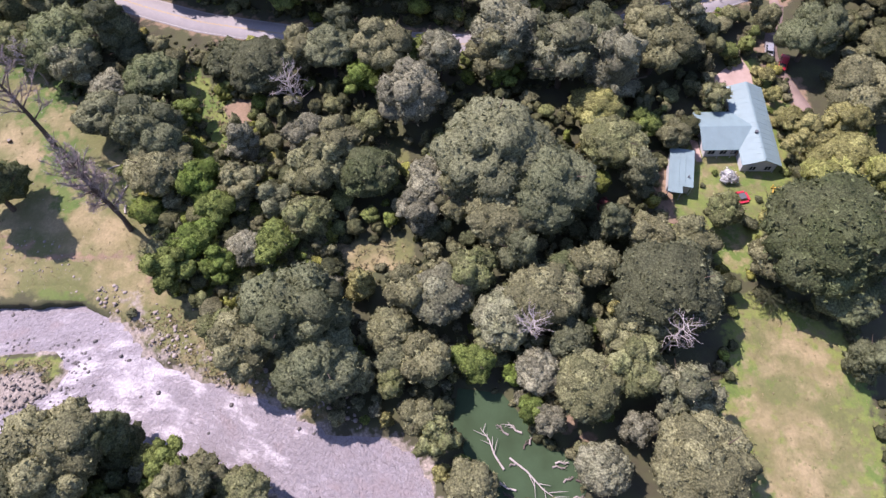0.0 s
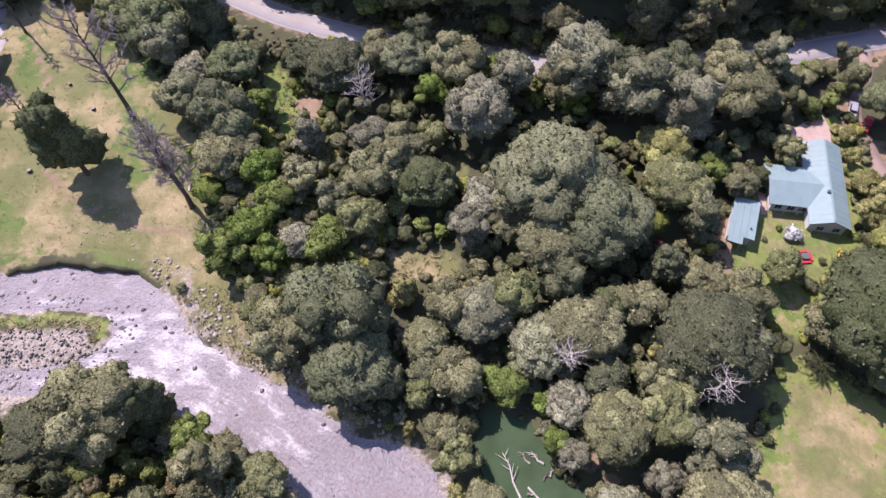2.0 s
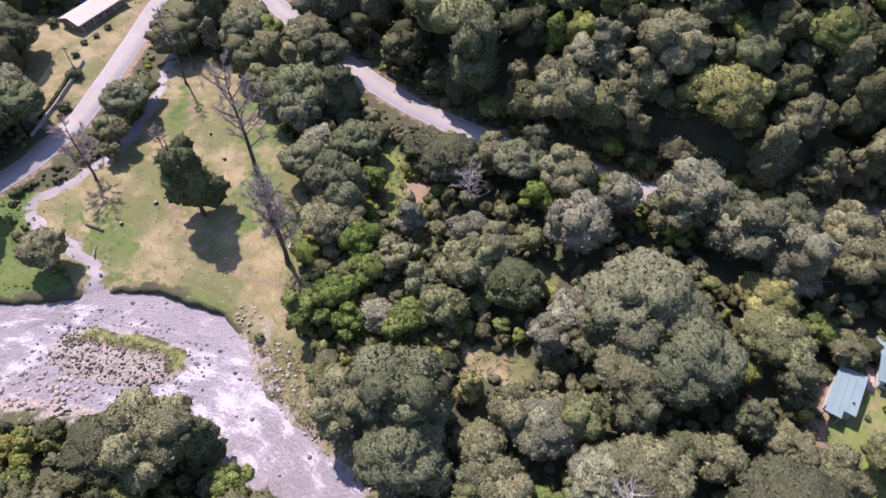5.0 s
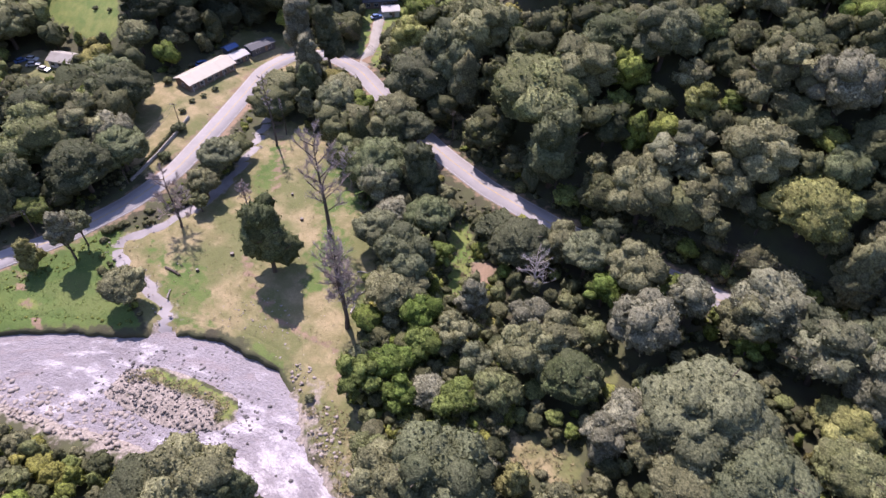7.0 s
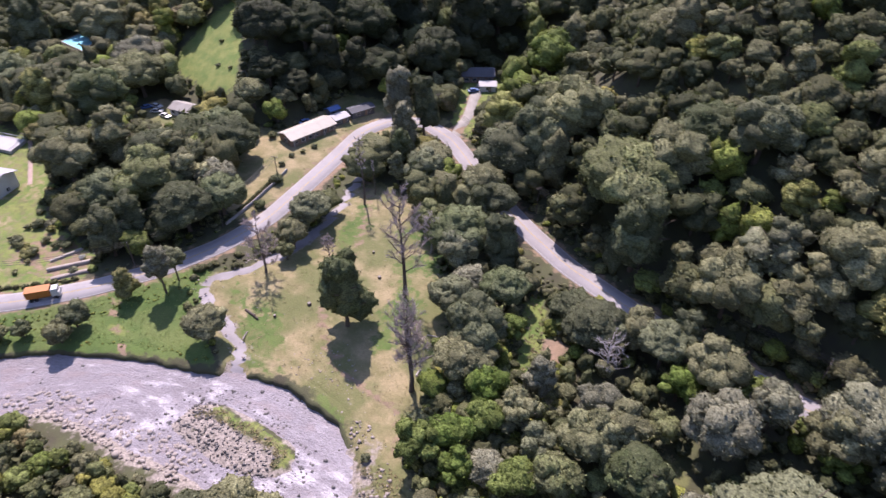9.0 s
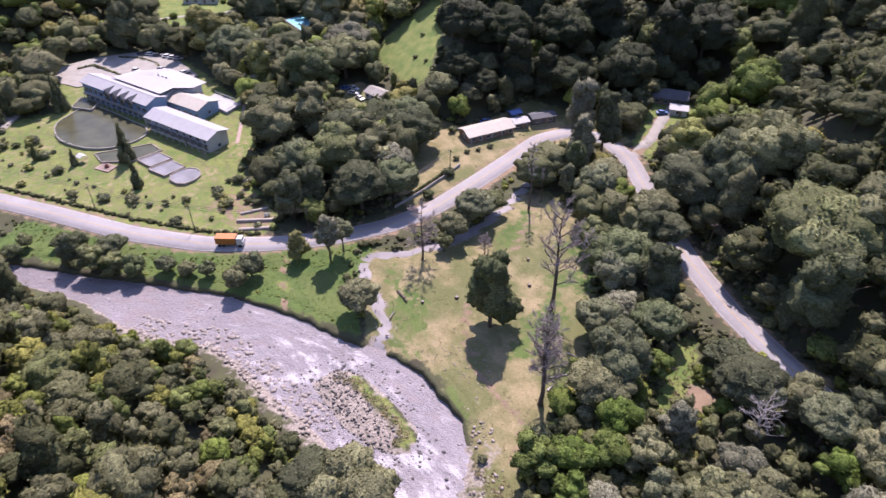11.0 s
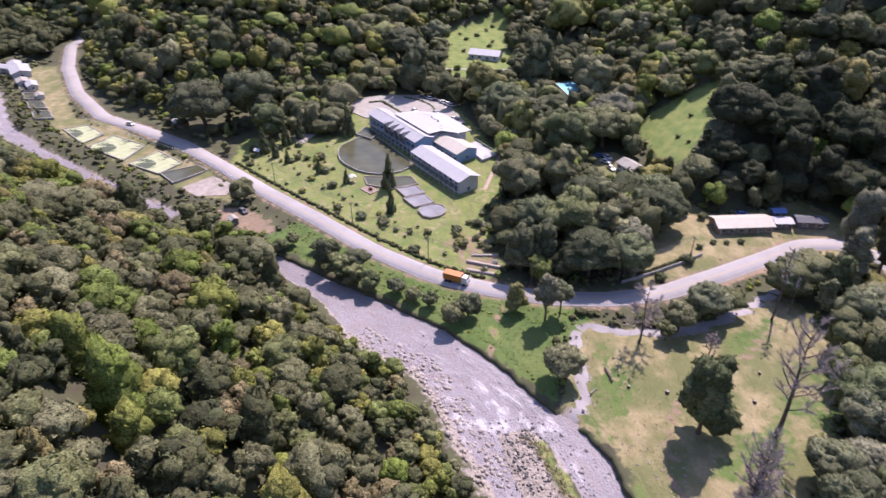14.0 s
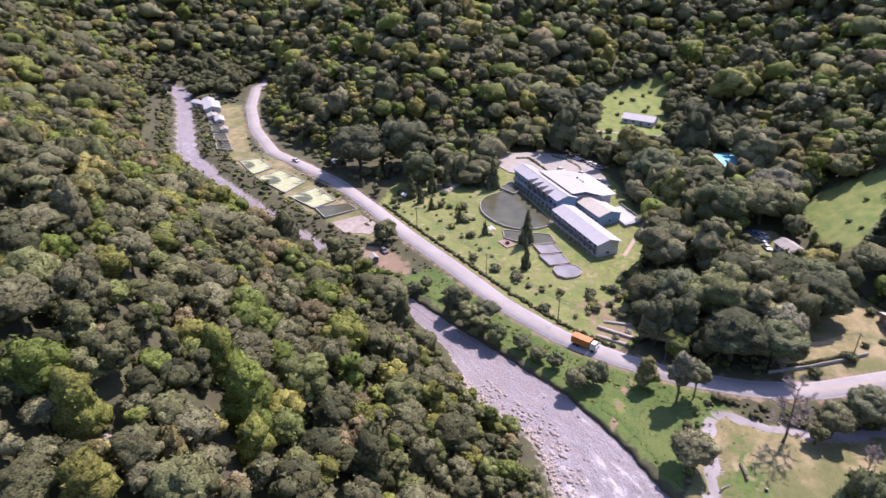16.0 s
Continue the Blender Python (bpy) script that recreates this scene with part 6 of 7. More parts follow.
# ---- cypresses, garden shrubs, hedges and undergrowth ----
def cone_arrays(seed, lumps=46, leaves=520, size=0.05):
    draw = np.random.default_rng(seed)
    z = draw.random(lumps) ** 1.2
    a = np.arange(lumps) * 2.4
    ring = (0.24 * (1 - z) ** 0.8 + 0.02) * (0.6 + 0.4 * draw.random(lumps))
    centre = np.stack([np.cos(a) * ring, np.sin(a) * ring, 0.06 + z * 0.92], 1)
    radius = (0.10 * (1 - z) + 0.035) * (0.8 + 0.4 * draw.random(lumps))
    core = centre[:, None] + ICO_V[None] * radius[:, None, None] * np.array([1, 1, 1.5])
    tris = (ICO_F[None] + 12 * np.arange(lumps)[:, None, None]).reshape(-1, 3)
    pick = draw.integers(0, lumps, leaves)
    d = draw.normal(size=(leaves, 3))
    d /= np.linalg.norm(d, axis=1)[:, None]
    p = centre[pick] + d * radius[pick, None] * np.array([1, 1, 1.5])
    side = np.cross(d, draw.normal(size=p.shape))
    side /= np.linalg.norm(side, axis=1)[:, None]
    up = np.array([0, 0, 1.0]) * 0.9 + d * 0.5
    s = size * (0.5 + draw.random((leaves, 1)))
    quad = np.stack([p - side * s * 0.4, p + side * s * 0.4, p + side * s * 0.2 + up * s, p - side * s * 0.2 + up * s], 1)
    verts = core.reshape(-1, 3)
    return np.concatenate([verts, quad.reshape(-1, 3)]), len(verts) + np.arange(leaves * 4).reshape(-1, 4), tris


CONES = [mesh_np("crown", *cone_arrays(40 + k), M["dark_leaves"]) for k in range(3)]
STEM = mesh_of("trunk", *(lambda s: (s.v, s.f))(Shape().tube([(0, 0, -0.05), (0, 0, 0.3)], [0.03, 0.022], 6)), M["bark"])
rng = random.Random(4)
for x, y, h in ((-248.5, -33.5, 11), (-254.2, -25.2, 10), (-259.5, -19.5, 10), (-268.2, -9.6, 12), (-258.5, 0.5, 14), (-208.8, 13.0, 13), (-215.7, -2.0, 6), (-191.6, 12.2, 9), (-243, -29, 8), (-264, -16, 9), (-237, -24, 6), (-226, -12, 6)):
    ob = thing("cypress", "slender dark cypress standing in the lodge garden", "cypress", pose(x, y, level(x, y), 0, 0, rng.uniform(0, 360)) @ Matrix.Scale(h, 4), "garden cypresses")
    part("crown", rng.choice(CONES), None, ob, at=Matrix.Diagonal((0.62, 0.62, 1, 1)))
    part("trunk", STEM, None, ob)

SHRUBS = {key: [crown_mesh("foliage", 300 + 7 * i + j, "bush", 1, 420, 0.085, M[key]) for j in range(2)] for i, key in enumerate(("dark_leaves", "olive_leaves", "bright_leaves", "yellow_leaves", "white_flower", "grey_leaves"))}


def shrub(key, x, y, r, rng, label, group="", name="shrub"):
    ob = thing(name, label, "shrub", pose(x, y, level(x, y), 0, 0, rng.uniform(0, 360)) @ Matrix.Scale(r, 4), group)
    part("foliage", rng.choice(SHRUBS[key]), None, ob, at=Matrix.Translation((0, 0, 0.55)))
    part("stem", STEM, None, ob)
    return ob


for x, y, r, key in ((-398, 84, 1.8, "dark_leaves"), (-408, 92, 1.5, "olive_leaves"), (-390, 76, 1.6, "dark_leaves"), (-402, 74, 1.3, "olive_leaves"), (-372, 86, 1.6, "dark_leaves"), (-381, 90, 1.4, "olive_leaves"),
                     (-416, 98, 1.7, "dark_leaves"), (-366, 70, 1.5, "dark_leaves"), (-344, 88, 1.9, "bright_leaves"), (-338, 72, 2.2, "yellow_leaves"), (-333, 60, 2.4, "bright_leaves"), (-326, 74, 2.0, "yellow_leaves")):
    shrub(key, x, y, r, rng, "round shrub on the sunlit upper field", "upper field shrubs")
# garden of the lodge: loose shrubs between the road and the ponds
draw = random.Random(31)
count = 0
while count < 84:
    x, y = draw.uniform(-258, -160), draw.uniform(-40, 42)
    px, py = np.array([x]), np.array([y])
    if not within(px, py, OPEN["garden"])[0] or line_distance(px, py, ROAD)[0][0] < 7 or (x < -180 and y > 0.62 * x + 146) or within(px, py, [(-262, -6), (-222, -6), (-180, 16), (-180, 34), (-240, 34), (-262, 14)])[0]:
        continue
    key = draw.choice(("dark_leaves", "olive_leaves", "olive_leaves", "yellow_leaves", "grey_leaves", "dark_leaves"))
    shrub(key, x, y, draw.choice((0.4, 0.55, 0.7, 0.9, 1.1, 1.4, 1.9)), draw, "rounded garden shrub on the sunlit lawn", "garden shrubs")
    count += 1
shrub("white_flower", 56.3, 74.4, 2.0, draw, "shrub covered with white blossom in front of the house", name="flowering_shrub")
for x, y, r, key in ((67.9, 101.7, 1.3, "yellow_leaves"), (67.9, 98.5, 1.1, "yellow_leaves"), (68.2, 94.8, 1.3, "yellow_leaves"), (68.6, 91.0, 1.0, "bright_leaves"), (69.0, 87.5, 1.2, "yellow_leaves"), (69.3, 84.0, 1.2, "olive_leaves"),
                     (72.2, 88.0, 2.2, "yellow_leaves"), (72.6, 84.6, 1.6, "bright_leaves"), (54.0, 75.5, 0.8, "bright_leaves"), (61.2, 68.9, 0.8, "dark_leaves"), (51.0, 72.5, 0.6, "dark_leaves"), (50.0, 84.8, 1.5, "dark_leaves"),
                     (57.2, 92.6, 1.9, "olive_leaves"), (48.6, 82.3, 1.7, "olive_leaves"), (55.8, 66.5, 1.8, "olive_leaves"), (58.2, 63.2, 1.5, "dark_leaves"), (61.0, 65.0, 1.2, "yellow_leaves")):
    shrub(key, x, y, r, draw, "leafy shrub in the yard of the house", "yard shrubs")
for x, y, r, key in ((-57.0, 46.0, 1.0, "dark_leaves"), (-146, 96, 2.2, "dark_leaves"), (-152, 103, 1.2, "olive_leaves"), (-139.5, 84.5, 1.8, "dark_leaves"), (-168, 112, 1.8, "olive_leaves"), (-154, 108.5, 1.0, "dark_leaves"), (-153.2, 112.5, 1.0, "olive_leaves"),
                     (-152.8, 117, 1.1, "dark_leaves"), (-215, 125, 1.0, "dark_leaves"), (-226, 135, 1.0, "dark_leaves"), (-221, 142, 0.9, "dark_leaves"), (-207, 125, 0.9, "dark_leaves")):
    shrub(key, x, y, r, draw, "low dark shrub standing alone in the grass", "lone shrubs")
lone = thing("tree", "single dark round-headed tree standing in the dry meadow", "tree", pose(-85.6, 68.4, level(-85.6, 68.4), 0, 0, 40) @ Matrix.Diagonal((7.4, 7.4, 8.3, 1)), "valley trees")
part("crown", MODELS["dark", 3, True][0], None, lone, at=Matrix.Translation((0, 0, 1.32)))
part("trunk", MODELS["dark", 3, True][1], None, lone, at=Matrix.Translation((0, 0, 1.3)) @ Matrix.Diagonal((1, 1, 1.3, 1)))
plant("olive", -106.5, 44.8, 4.6, random.Random(8), 1.5, "olive tree leaning over the river beside the stream mouth")
plant("grey", -127.5, 47.0, 4.0, random.Random(9), 6.0, "tall grey-green tree between the road and the river")
plant("grey", -129.0, 51.5, 3.2, random.Random(10), 4.0, "grey-green tree between the road and the river")
plant("yellow", -133.0, 40.5, 3.4, random.Random(11), 1.5, "yellow-olive tree at the edge of the road")


plant("olive", -93.5, 107.0, 4.6, random.Random(12), 1.5, "brownish olive tree at the shaded top of the meadow")


def palm(x, y, height, reach):
    """A short spiky palm: a stem and arching fronds."""
    ob = thing("palm", "dark spiky palm with arching fronds at the lawn edge", "palm", pose(x, y, level(x, y)))
    part("trunk", Shape().tube([(0, 0, -0.3), (0.1, 0, height * 0.5), (0, 0, height)], [0.30, 0.22, 0.20], 8), M["bark"], ob)
    rng = random.Random(17)
    for k in range(26):
        s = Shape()
        a, tilt = k * 2.4 + rng.uniform(-0.2, 0.2), 1.1 - 1.3 * k / 26
        out, side_way = Vector((math.cos(a), math.sin(a), 0)), Vector((-math.sin(a), math.cos(a), 0))
        spine = [Vector((0, 0, height)) + out * reach * u + Vector((0, 0, reach * (u * tilt - 0.75 * u * u))) for u in (0, 0.25, 0.5, 0.75, 1)]
        s.tube(spine, [0.05, 0.045, 0.035, 0.025, 0.01], 4)
        for i in range(10):
            u = 0.15 + 0.085 * i
            j = min(int(u * 4), 3)
            p = spine[j].lerp(spine[j + 1], u * 4 - j)
            for k2 in (-1, 1):
                q = p + (side_way * k2 * 0.55 + out * 0.4 - Vector((0, 0, 0.12))) * reach * 0.42 * (1.1 - 0.7 * u)
                s.add([p, p + out * 0.14, q], [(0, 1, 2)])
        part("frond", s, M["deep_leaves"], ob)


palm(57.0, 47.2, 2.6, 2.7)


def scattered(name, label, places, seed, lumps=3, leaves=40, size=0.13, form="bush", squash=0.8, tints=(0.3, 0.25)):
    """Low growth joined into one: places are x, y, radius."""
    draw = np.random.default_rng(seed)
    models = [crown_arrays(seed * 10 + k, form, 0, leaves, size, lumps) for k in range(4)]
    places = np.array(places)
    zs = ground_height(places[:, 0], places[:, 1])
    verts, quads, tris, tint, base = [], [], [], [], 0
    for (x, y, r), z in zip(places.tolist(), zs.tolist()):
        v, q, t = models[draw.integers(4)]
        a = draw.random() * 6.283
        c, s = math.cos(a) * r, math.sin(a) * r
        verts.append(np.stack([c * v[:, 0] - s * v[:, 1] + x, s * v[:, 0] + c * v[:, 1] + y, v[:, 2] * r * squash + z + 0.3 * r], 1))
        quads.append(q + base)
        tris.append(t + base)
        tint.append(np.full(len(v), np.clip(tints[0] + tints[1] * draw.normal(), 0, 1)))
        base += len(v)
    data = mesh_np(name, np.concatenate(verts), np.concatenate(quads), np.concatenate(tris), M["woods"], {"tint": np.concatenate(tint)})
    return tagged(new(name, data), label, "undergrowth", kind="stuff")


def undergrowth_places(count, test, low, high, seed, box):
    draw = np.random.default_rng(seed)
    x, y = box[0] + draw.random(count) * (box[1] - box[0]), box[2] + draw.random(count) * (box[3] - box[2])
    keep = test(x, y)
    r = low + (high - low) * draw.random(count) ** 2
    return np.stack([x[keep], y[keep], r[keep]], 1)


def edge_of_woods(x, y):
    far = np.full(x.shape, 1e9)
    inner = np.zeros(x.shape, bool)
    for name in ("meadow", "clearing", "glade", "ride", "gap", "lawn", "yard", "pond", "barnyard", "garden"):
        far = np.minimum(far, line_distance(x, y, OPEN[name], True)[0])
        inner |= within(x, y, OPEN[name])
    return (far < 2.6) & (~inner | (far < 0.8)) & (outside(x, y, RIVER) > 4.5) & (line_distance(x, y, ROAD)[0] > 5.5) & (line_distance(x, y, STREAM)[0] > 2)


scattered("edge_undergrowth", "mixed low undergrowth along the edges of the woods", undergrowth_places(9000, edge_of_woods, 0.5, 2.0, 5, (-200, 90, 0, 150)), 51)
scattered("fresh_growth", "light green young growth filling the open wood",
          undergrowth_places(2800, lambda x, y: within(x, y, FRESH) & ~within(x, y, OPEN["ride"]) & ~within(x, y, OPEN["glade"]), 0.5, 2.3, 25, (-66, -20, 46, 102)), 55, 4, 45, 0.09, "round", 1.15, (0.58, 0.2))
scattered("river_bank_growth", "lush low green growth along the river banks",
          undergrowth_places(6000, lambda x, y: (within(x, y, OPEN["bank"]) & (line_distance(x, y, ROAD)[0] > 5.5)) & ((line_distance(x, y, ROAD)[0] < 11) | (outside(x, y, RIVER) < 4)) & (outside(x, y, RIVER) > 1.6), 0.2, 0.5, 6, (-195, -95, -35, 65)), 61, squash=0.5, tints=(0.66, 0.05))
scattered("verge_growth", "scrubby growth beside the road",
          undergrowth_places(9000, lambda x, y: (line_distance(x, y, ROAD)[0] > 5.2) & (line_distance(x, y, ROAD)[0] < 7.4) & (np.sin(x * 0.21 + y * 0.17) > -0.1) & ~within(x, y, OPEN["bank"]), 0.25, 0.75, 7, (-300, 100, -120, 170)), 71)
scattered("north_verge_growth", "tall scrub filling the verge between the road and the hillside woods",
          undergrowth_places(2600, lambda x, y: (line_distance(x, y, ROAD)[0] > 5.6) & (line_distance(x, y, ROAD)[0] < 12) & (outside(x, y, FLOOR_EDGE) > 0), 1.0, 2.6, 17, (-105, 110, 100, 160)), 72, 5, 90, 0.1, "round", 1.0)
scattered("works_scrub", "low olive scrub between the works, the road and the river",
          undergrowth_places(5200, lambda x, y: (outside(x, y, RIVER) > 1.5) & (line_distance(x, y, ROAD)[0] > 5.6) & ~within(x, y, OPEN["works"]) & ~within(x, y, OPEN["dirt"]) & ~within(x, y, OPEN["bank"]) & ~within(x, y, OPEN["garden"])
                             & (line_distance(x, y, FAR_BANK)[0] < 36) & (line_distance(x, y, FAR_BANK)[0] < line_distance(x, y, NEAR_BANK)[0]), 0.6, 1.7, 18, (-400, -180, -190, -15)), 73, 2, 40, 0.13, "bush", 0.8, (0.42, 0.2))
scattered("roadside_scrub", "low leafy scrub on rough ground beside the road",
          undergrowth_places(5200, lambda x, y: (line_distance(x, y, ROAD)[0] > 5.6) & (line_distance(x, y, ROAD)[0] < 15) & (outside(x, y, FLOOR_EDGE) < 1) & ~within(x, y, OPEN["barnyard"]) & ~within(x, y, OPEN["shoulder"]) & ~within(x, y, OPEN["spur"])
                             & (line_distance(x, y, STREAM)[0] > 2.2) & (outside(x, y, OPEN["meadow"]) > 0.5) & ~within(x, y, OPEN["bank"]) & ~within(x, y, OPEN["garden"]) & ~within(x, y, OPEN["yard"]), 0.5, 1.6, 19, (-150, 60, 50, 160)), 74, 3, 40, 0.13, "bush", 0.8, (0.36, 0.22))
scattered("south_bank_growth", "tangled growth along the foot of the hillside",
          undergrowth_places(17000, lambda x, y: (outside(x, y, FLOOR_EDGE) < 9) & (outside(x, y, RIVER) > 3.0) & (line_distance(x, y, NEAR_BANK)[0] < 11) & (line_distance(x, y, FAR_BANK)[0] > line_distance(x, y, NEAR_BANK)[0]) & ((x < -135) | (x > -76) | (outside(x, y, RIVER) > 5.5)), 0.7, 2.0, 8, (-450, -20, -240, 30)), 81, tints=(0.5, 0.25))
line = resample([(-240, -44), (-219, -28), (-196, -10), (-174, 7.5), (-158, 22), (-148, 35)], 150)
hedge_places = [(x + 0.3 * math.sin(k), y + 0.3 * math.cos(k * 1.7), 0.75 + 0.25 * math.sin(k * 2.3)) for k, (x, y) in enumerate(line.tolist())]
hedge = scattered("roadside_hedge", "dark clipped hedge between the garden and the road", hedge_places, 91, 3, 40, 0.13, "bush", 1.0, (0.1, 0.06))
for pts in ([(-294.0, 11.7), (-294.6, 17.1), (-287.6, 20.6), (-278.2, 25.1)], [(-297.5, 28.4), (-292.3, 35.3), (-283.6, 39.8), (-274.6, 40.2)]):
    slab_line = resample(pts, 26)
    scattered("court_hedge", "low planted strip curving through the parking court", [(x, y, 0.85 + 0.25 * math.sin(3 * k)) for k, (x, y) in enumerate(slab_line.tolist())], 94, 3, 40, 0.13, "bush", 1.0, (0.3, 0.2))
line = resample([(-141, 74), (-143.5, 84), (-147, 94)], 22)
scattered("yard_hedge", "dark hedge along the barn yard wall", [(x, y, 0.7) for x, y in line.tolist()], 92, 3, 40, 0.13, "bush", 1.0, (0.1, 0.06))


# ---- stones ----
def stones(name, label, places, seed, material="rock"):
    draw = np.random.default_rng(seed)
    places = np.array(places)
    n = len(places)
    v = ICO_V[None] * (0.65 + 0.6 * draw.random((n, 12, 1)))
    v = v * places[:, 2][:, None, None] * np.stack([0.8 + 0.5 * draw.random(n), 0.8 + 0.5 * draw.random(n), 0.5 + 0.35 * draw.random(n)], 1)[:, None]
    z = np.maximum(ground_height(places[:, 0], places[:, 1]), -0.35)
    v = v + np.stack([places[:, 0], places[:, 1], z + places[:, 2] * 0.2], 1)[:, None]
    tris = (ICO_F[None] + 12 * np.arange(n)[:, None, None]).reshape(-1, 3)
    return tagged(new(name, mesh_np(name, v.reshape(-1, 3), [], tris, M[material])), label, "stones", kind="stuff")


stones("bank_boulders", "grey and tan boulders strewn along the river bank", np.concatenate([
    undergrowth_places(2600, lambda x, y: (np.sin(x * 0.45 + 1.5 * np.sin(y * 0.5)) * np.sin(y * 0.55 + 0.7) > -0.25) & (outside(x, y, RIVER) < 8 - 5 * ease(-50, -75, x)) & (outside(x, y, RIVER) > 0.2) & (y > 24) & (line_distance(x, y, FAR_BANK)[0] < 9), 0.06, 0.48, 3, (-72, -14, 22, 52)),
    undergrowth_places(800, lambda x, y: (outside(x, y, ISLAND) < 3.0) & (line_distance(x, y, ISLAND[1:5])[0] > 2.2) & (np.sin(x * 0.9 + 2 * np.sin(y * 0.7)) * np.sin(y * 1.1 + 0.4) > -0.2), 0.04, 0.30, 4, (-98, -62, 24, 42)),
    undergrowth_places(3000, lambda x, y: (outside(x, y, RIVER) < 3) & (line_distance(x, y, NEAR_BANK)[0] < 5), 0.15, 0.7, 5, (-135, -80, -8, 26))]), 12)
stones("rapids_boulders", "wet boulders breaking the surface of the rapids",
       np.concatenate([undergrowth_places(2600, lambda x, y: within(x, y, RIVER) & (outside(x, y, ISLAND) < 6) & (line_distance(x, y, ISLAND[1:5])[0] > 2.0), 0.10, 0.40, 29, (-108, -60, 18, 42)),
                       undergrowth_places(2600, lambda x, y: within(x, y, RIVER) & (np.sin(x * 0.35 + np.sin(y * 0.5) * 2) * np.sin(y * 0.42 + 1) > 0.45), 0.10, 0.48, 9, (-130, -20, 0, 50)),
                       undergrowth_places(1800, lambda x, y: within(x, y, RIVER), 0.12, 0.5, 10, (-330, -130, -180, 10))]), 13, "wet_rock")
stones("meadow_stones", "scattered pale stones in the dry meadow", np.concatenate([
    undergrowth_places(420, lambda x, y: within(x, y, OPEN["meadow"]), 0.05, 0.20, 14, (-125, -40, 36, 116)),
    undergrowth_places(260, lambda x, y: within(x, y, OPEN["meadow"]) & ((x + 79) ** 2 + (y - 53) ** 2 < 90), 0.06, 0.26, 15, (-92, -66, 44, 62)),
    undergrowth_places(500, lambda x, y: line_distance(x, y, STREAM)[0] < 2.6, 0.1, 0.45, 16, (-135, -92, 40, 122))]), 17)
stones("cliff_rock", "pale bare rock showing through the hillside woods", [(-72 + 8.5 * k / 60 + 1.1 * math.sin(k * 2.9), -61.5 + 8 * k / 60 + 1.3 * math.cos(k * 1.7), 0.45 + 0.55 * abs(math.sin(k * 1.3))) for k in range(60)], 18)


# ---- small things ----
def log(x, y, turn, length, r, label, wood="dark_snag"):
    ob = thing("log", label, "log", pose(x, y, level(x, y) + r * 0.8, 0, 0, turn), "fallen logs")
    part("trunk", Shape().tube([(-length / 2, 0, 0), (0, 0.1, 0.05), (length / 2, 0, 0)], [r, r * 0.9, r * 0.7], 8), M[wood], ob)
    part("broken_limb", Shape().tube([(length * 0.2, 0, 0.1), (length * 0.34, 0.35, r + 0.4)], [r * 0.4, r * 0.2], 5), M[wood], ob)


log(-105.3, 55.9, 0, 4.6, 0.32, "dark charred log lying in the meadow")
log(-64.5, 72.5, 70, 5.0, 0.16, "pale fallen branch near the dead tree", "pale_wood")
log(-67.5, 78.5, 20, 3.6, 0.14, "pale fallen branch near the dead tree", "pale_wood")
log(-63.2, 68.2, 100, 2.0, 0.22, "bleached chunk of wood at the foot of the dead tree", "pale_wood")
log(-58.0, 66.5, 40, 2.6, 0.18, "bleached chunk of wood at the foot of the dead tree", "pale_wood")
log(-101, 50.8, 120, 2.6, 0.2, "pale log beside the stream", "dead_wood")
for x, y, r in ((-97.6, 67.1, 0.45), (-91.2, 84.8, 0.4), (-100.7, 59.1, 0.35), (-99.5, 91, 0.3)):
    ob = thing("tree_stump", "short dark tree stump in the meadow", "stump", pose(x, y, level(x, y)), "stumps")
    part("stem", Shape().tube([(0, 0, -0.2), (0, 0, 0.6)], [r * 1.2, r], 9), M["dark_snag"], ob)
    part("cut_face", Shape().tube([(0, 0, 0.6), (0, 0, 0.63)], [r * 0.92, r * 0.9], 9), M["dead_wood"], ob)


def slab(name, label, category, ring, material, up=0.06, kind="structure"):
    zs = [level(x, y) + up for x, y in ring]
    n = len(ring)
    s = Shape().add([(x, y, z - 0.6) for (x, y), z in zip(ring, zs)] + [(x, y, z) for (x, y), z in zip(ring, zs)],
                    [tuple(range(n - 1, -1, -1)), tuple(range(n, 2 * n))] + [(i, (i + 1) % n, n + (i + 1) % n, n + i) for i in range(n)])
    return tagged(part(name, s, M[material]), label, category, kind=kind)


slab("forecourt_pavement", "pinkish paved forecourt behind the house", "pavement", [(66.6, 97.0), (62.5, 96.2), (59.0, 96.4), (58.6, 100.4), (65.6, 106.2), (67.0, 102)][::-1], "pink_paving", 0.22)
slab("patio_pavement", "pink paved patio along the house wall", "pavement", [(50.6, 85.8), (52.2, 87.2), (52.2, 78.4), (51.0, 78.4)], "pink_paving", 0.15)
slab("works_pavement", "worn stony yard beside the settling ponds", "pavement", [(-223.3, -62), (-230.0, -51.2), (-220.3, -42), (-214.2, -44.8), (-215.3, -54.8)][::-1], "rock", 0.12)


path_line = smooth_line([(-337, 46), (-336, 50), (-332.8, 66.8), (-328.5, 82), (-330, 92)], 30)
tagged(new("field_path", strip("field_path", path_line, [-1.3, -1.1, 1.1, 1.3], [-0.2, 0.12, 0.12, -0.2], M["concrete"])), "pale path along the edge of the upper field", "path", kind="structure")
lawn_path = smooth_line([(-227, 58), (-219, 55), (-211, 51), (-201, 46.5)], 24)
tagged(new("lawn_path", strip("lawn_path", lawn_path, [-0.75, -0.6, 0.6, 0.75], [-0.2, 0.06, 0.06, -0.2], M["pink_paving"])), "pale footpath across the lawn behind the wing", "path", kind="structure")


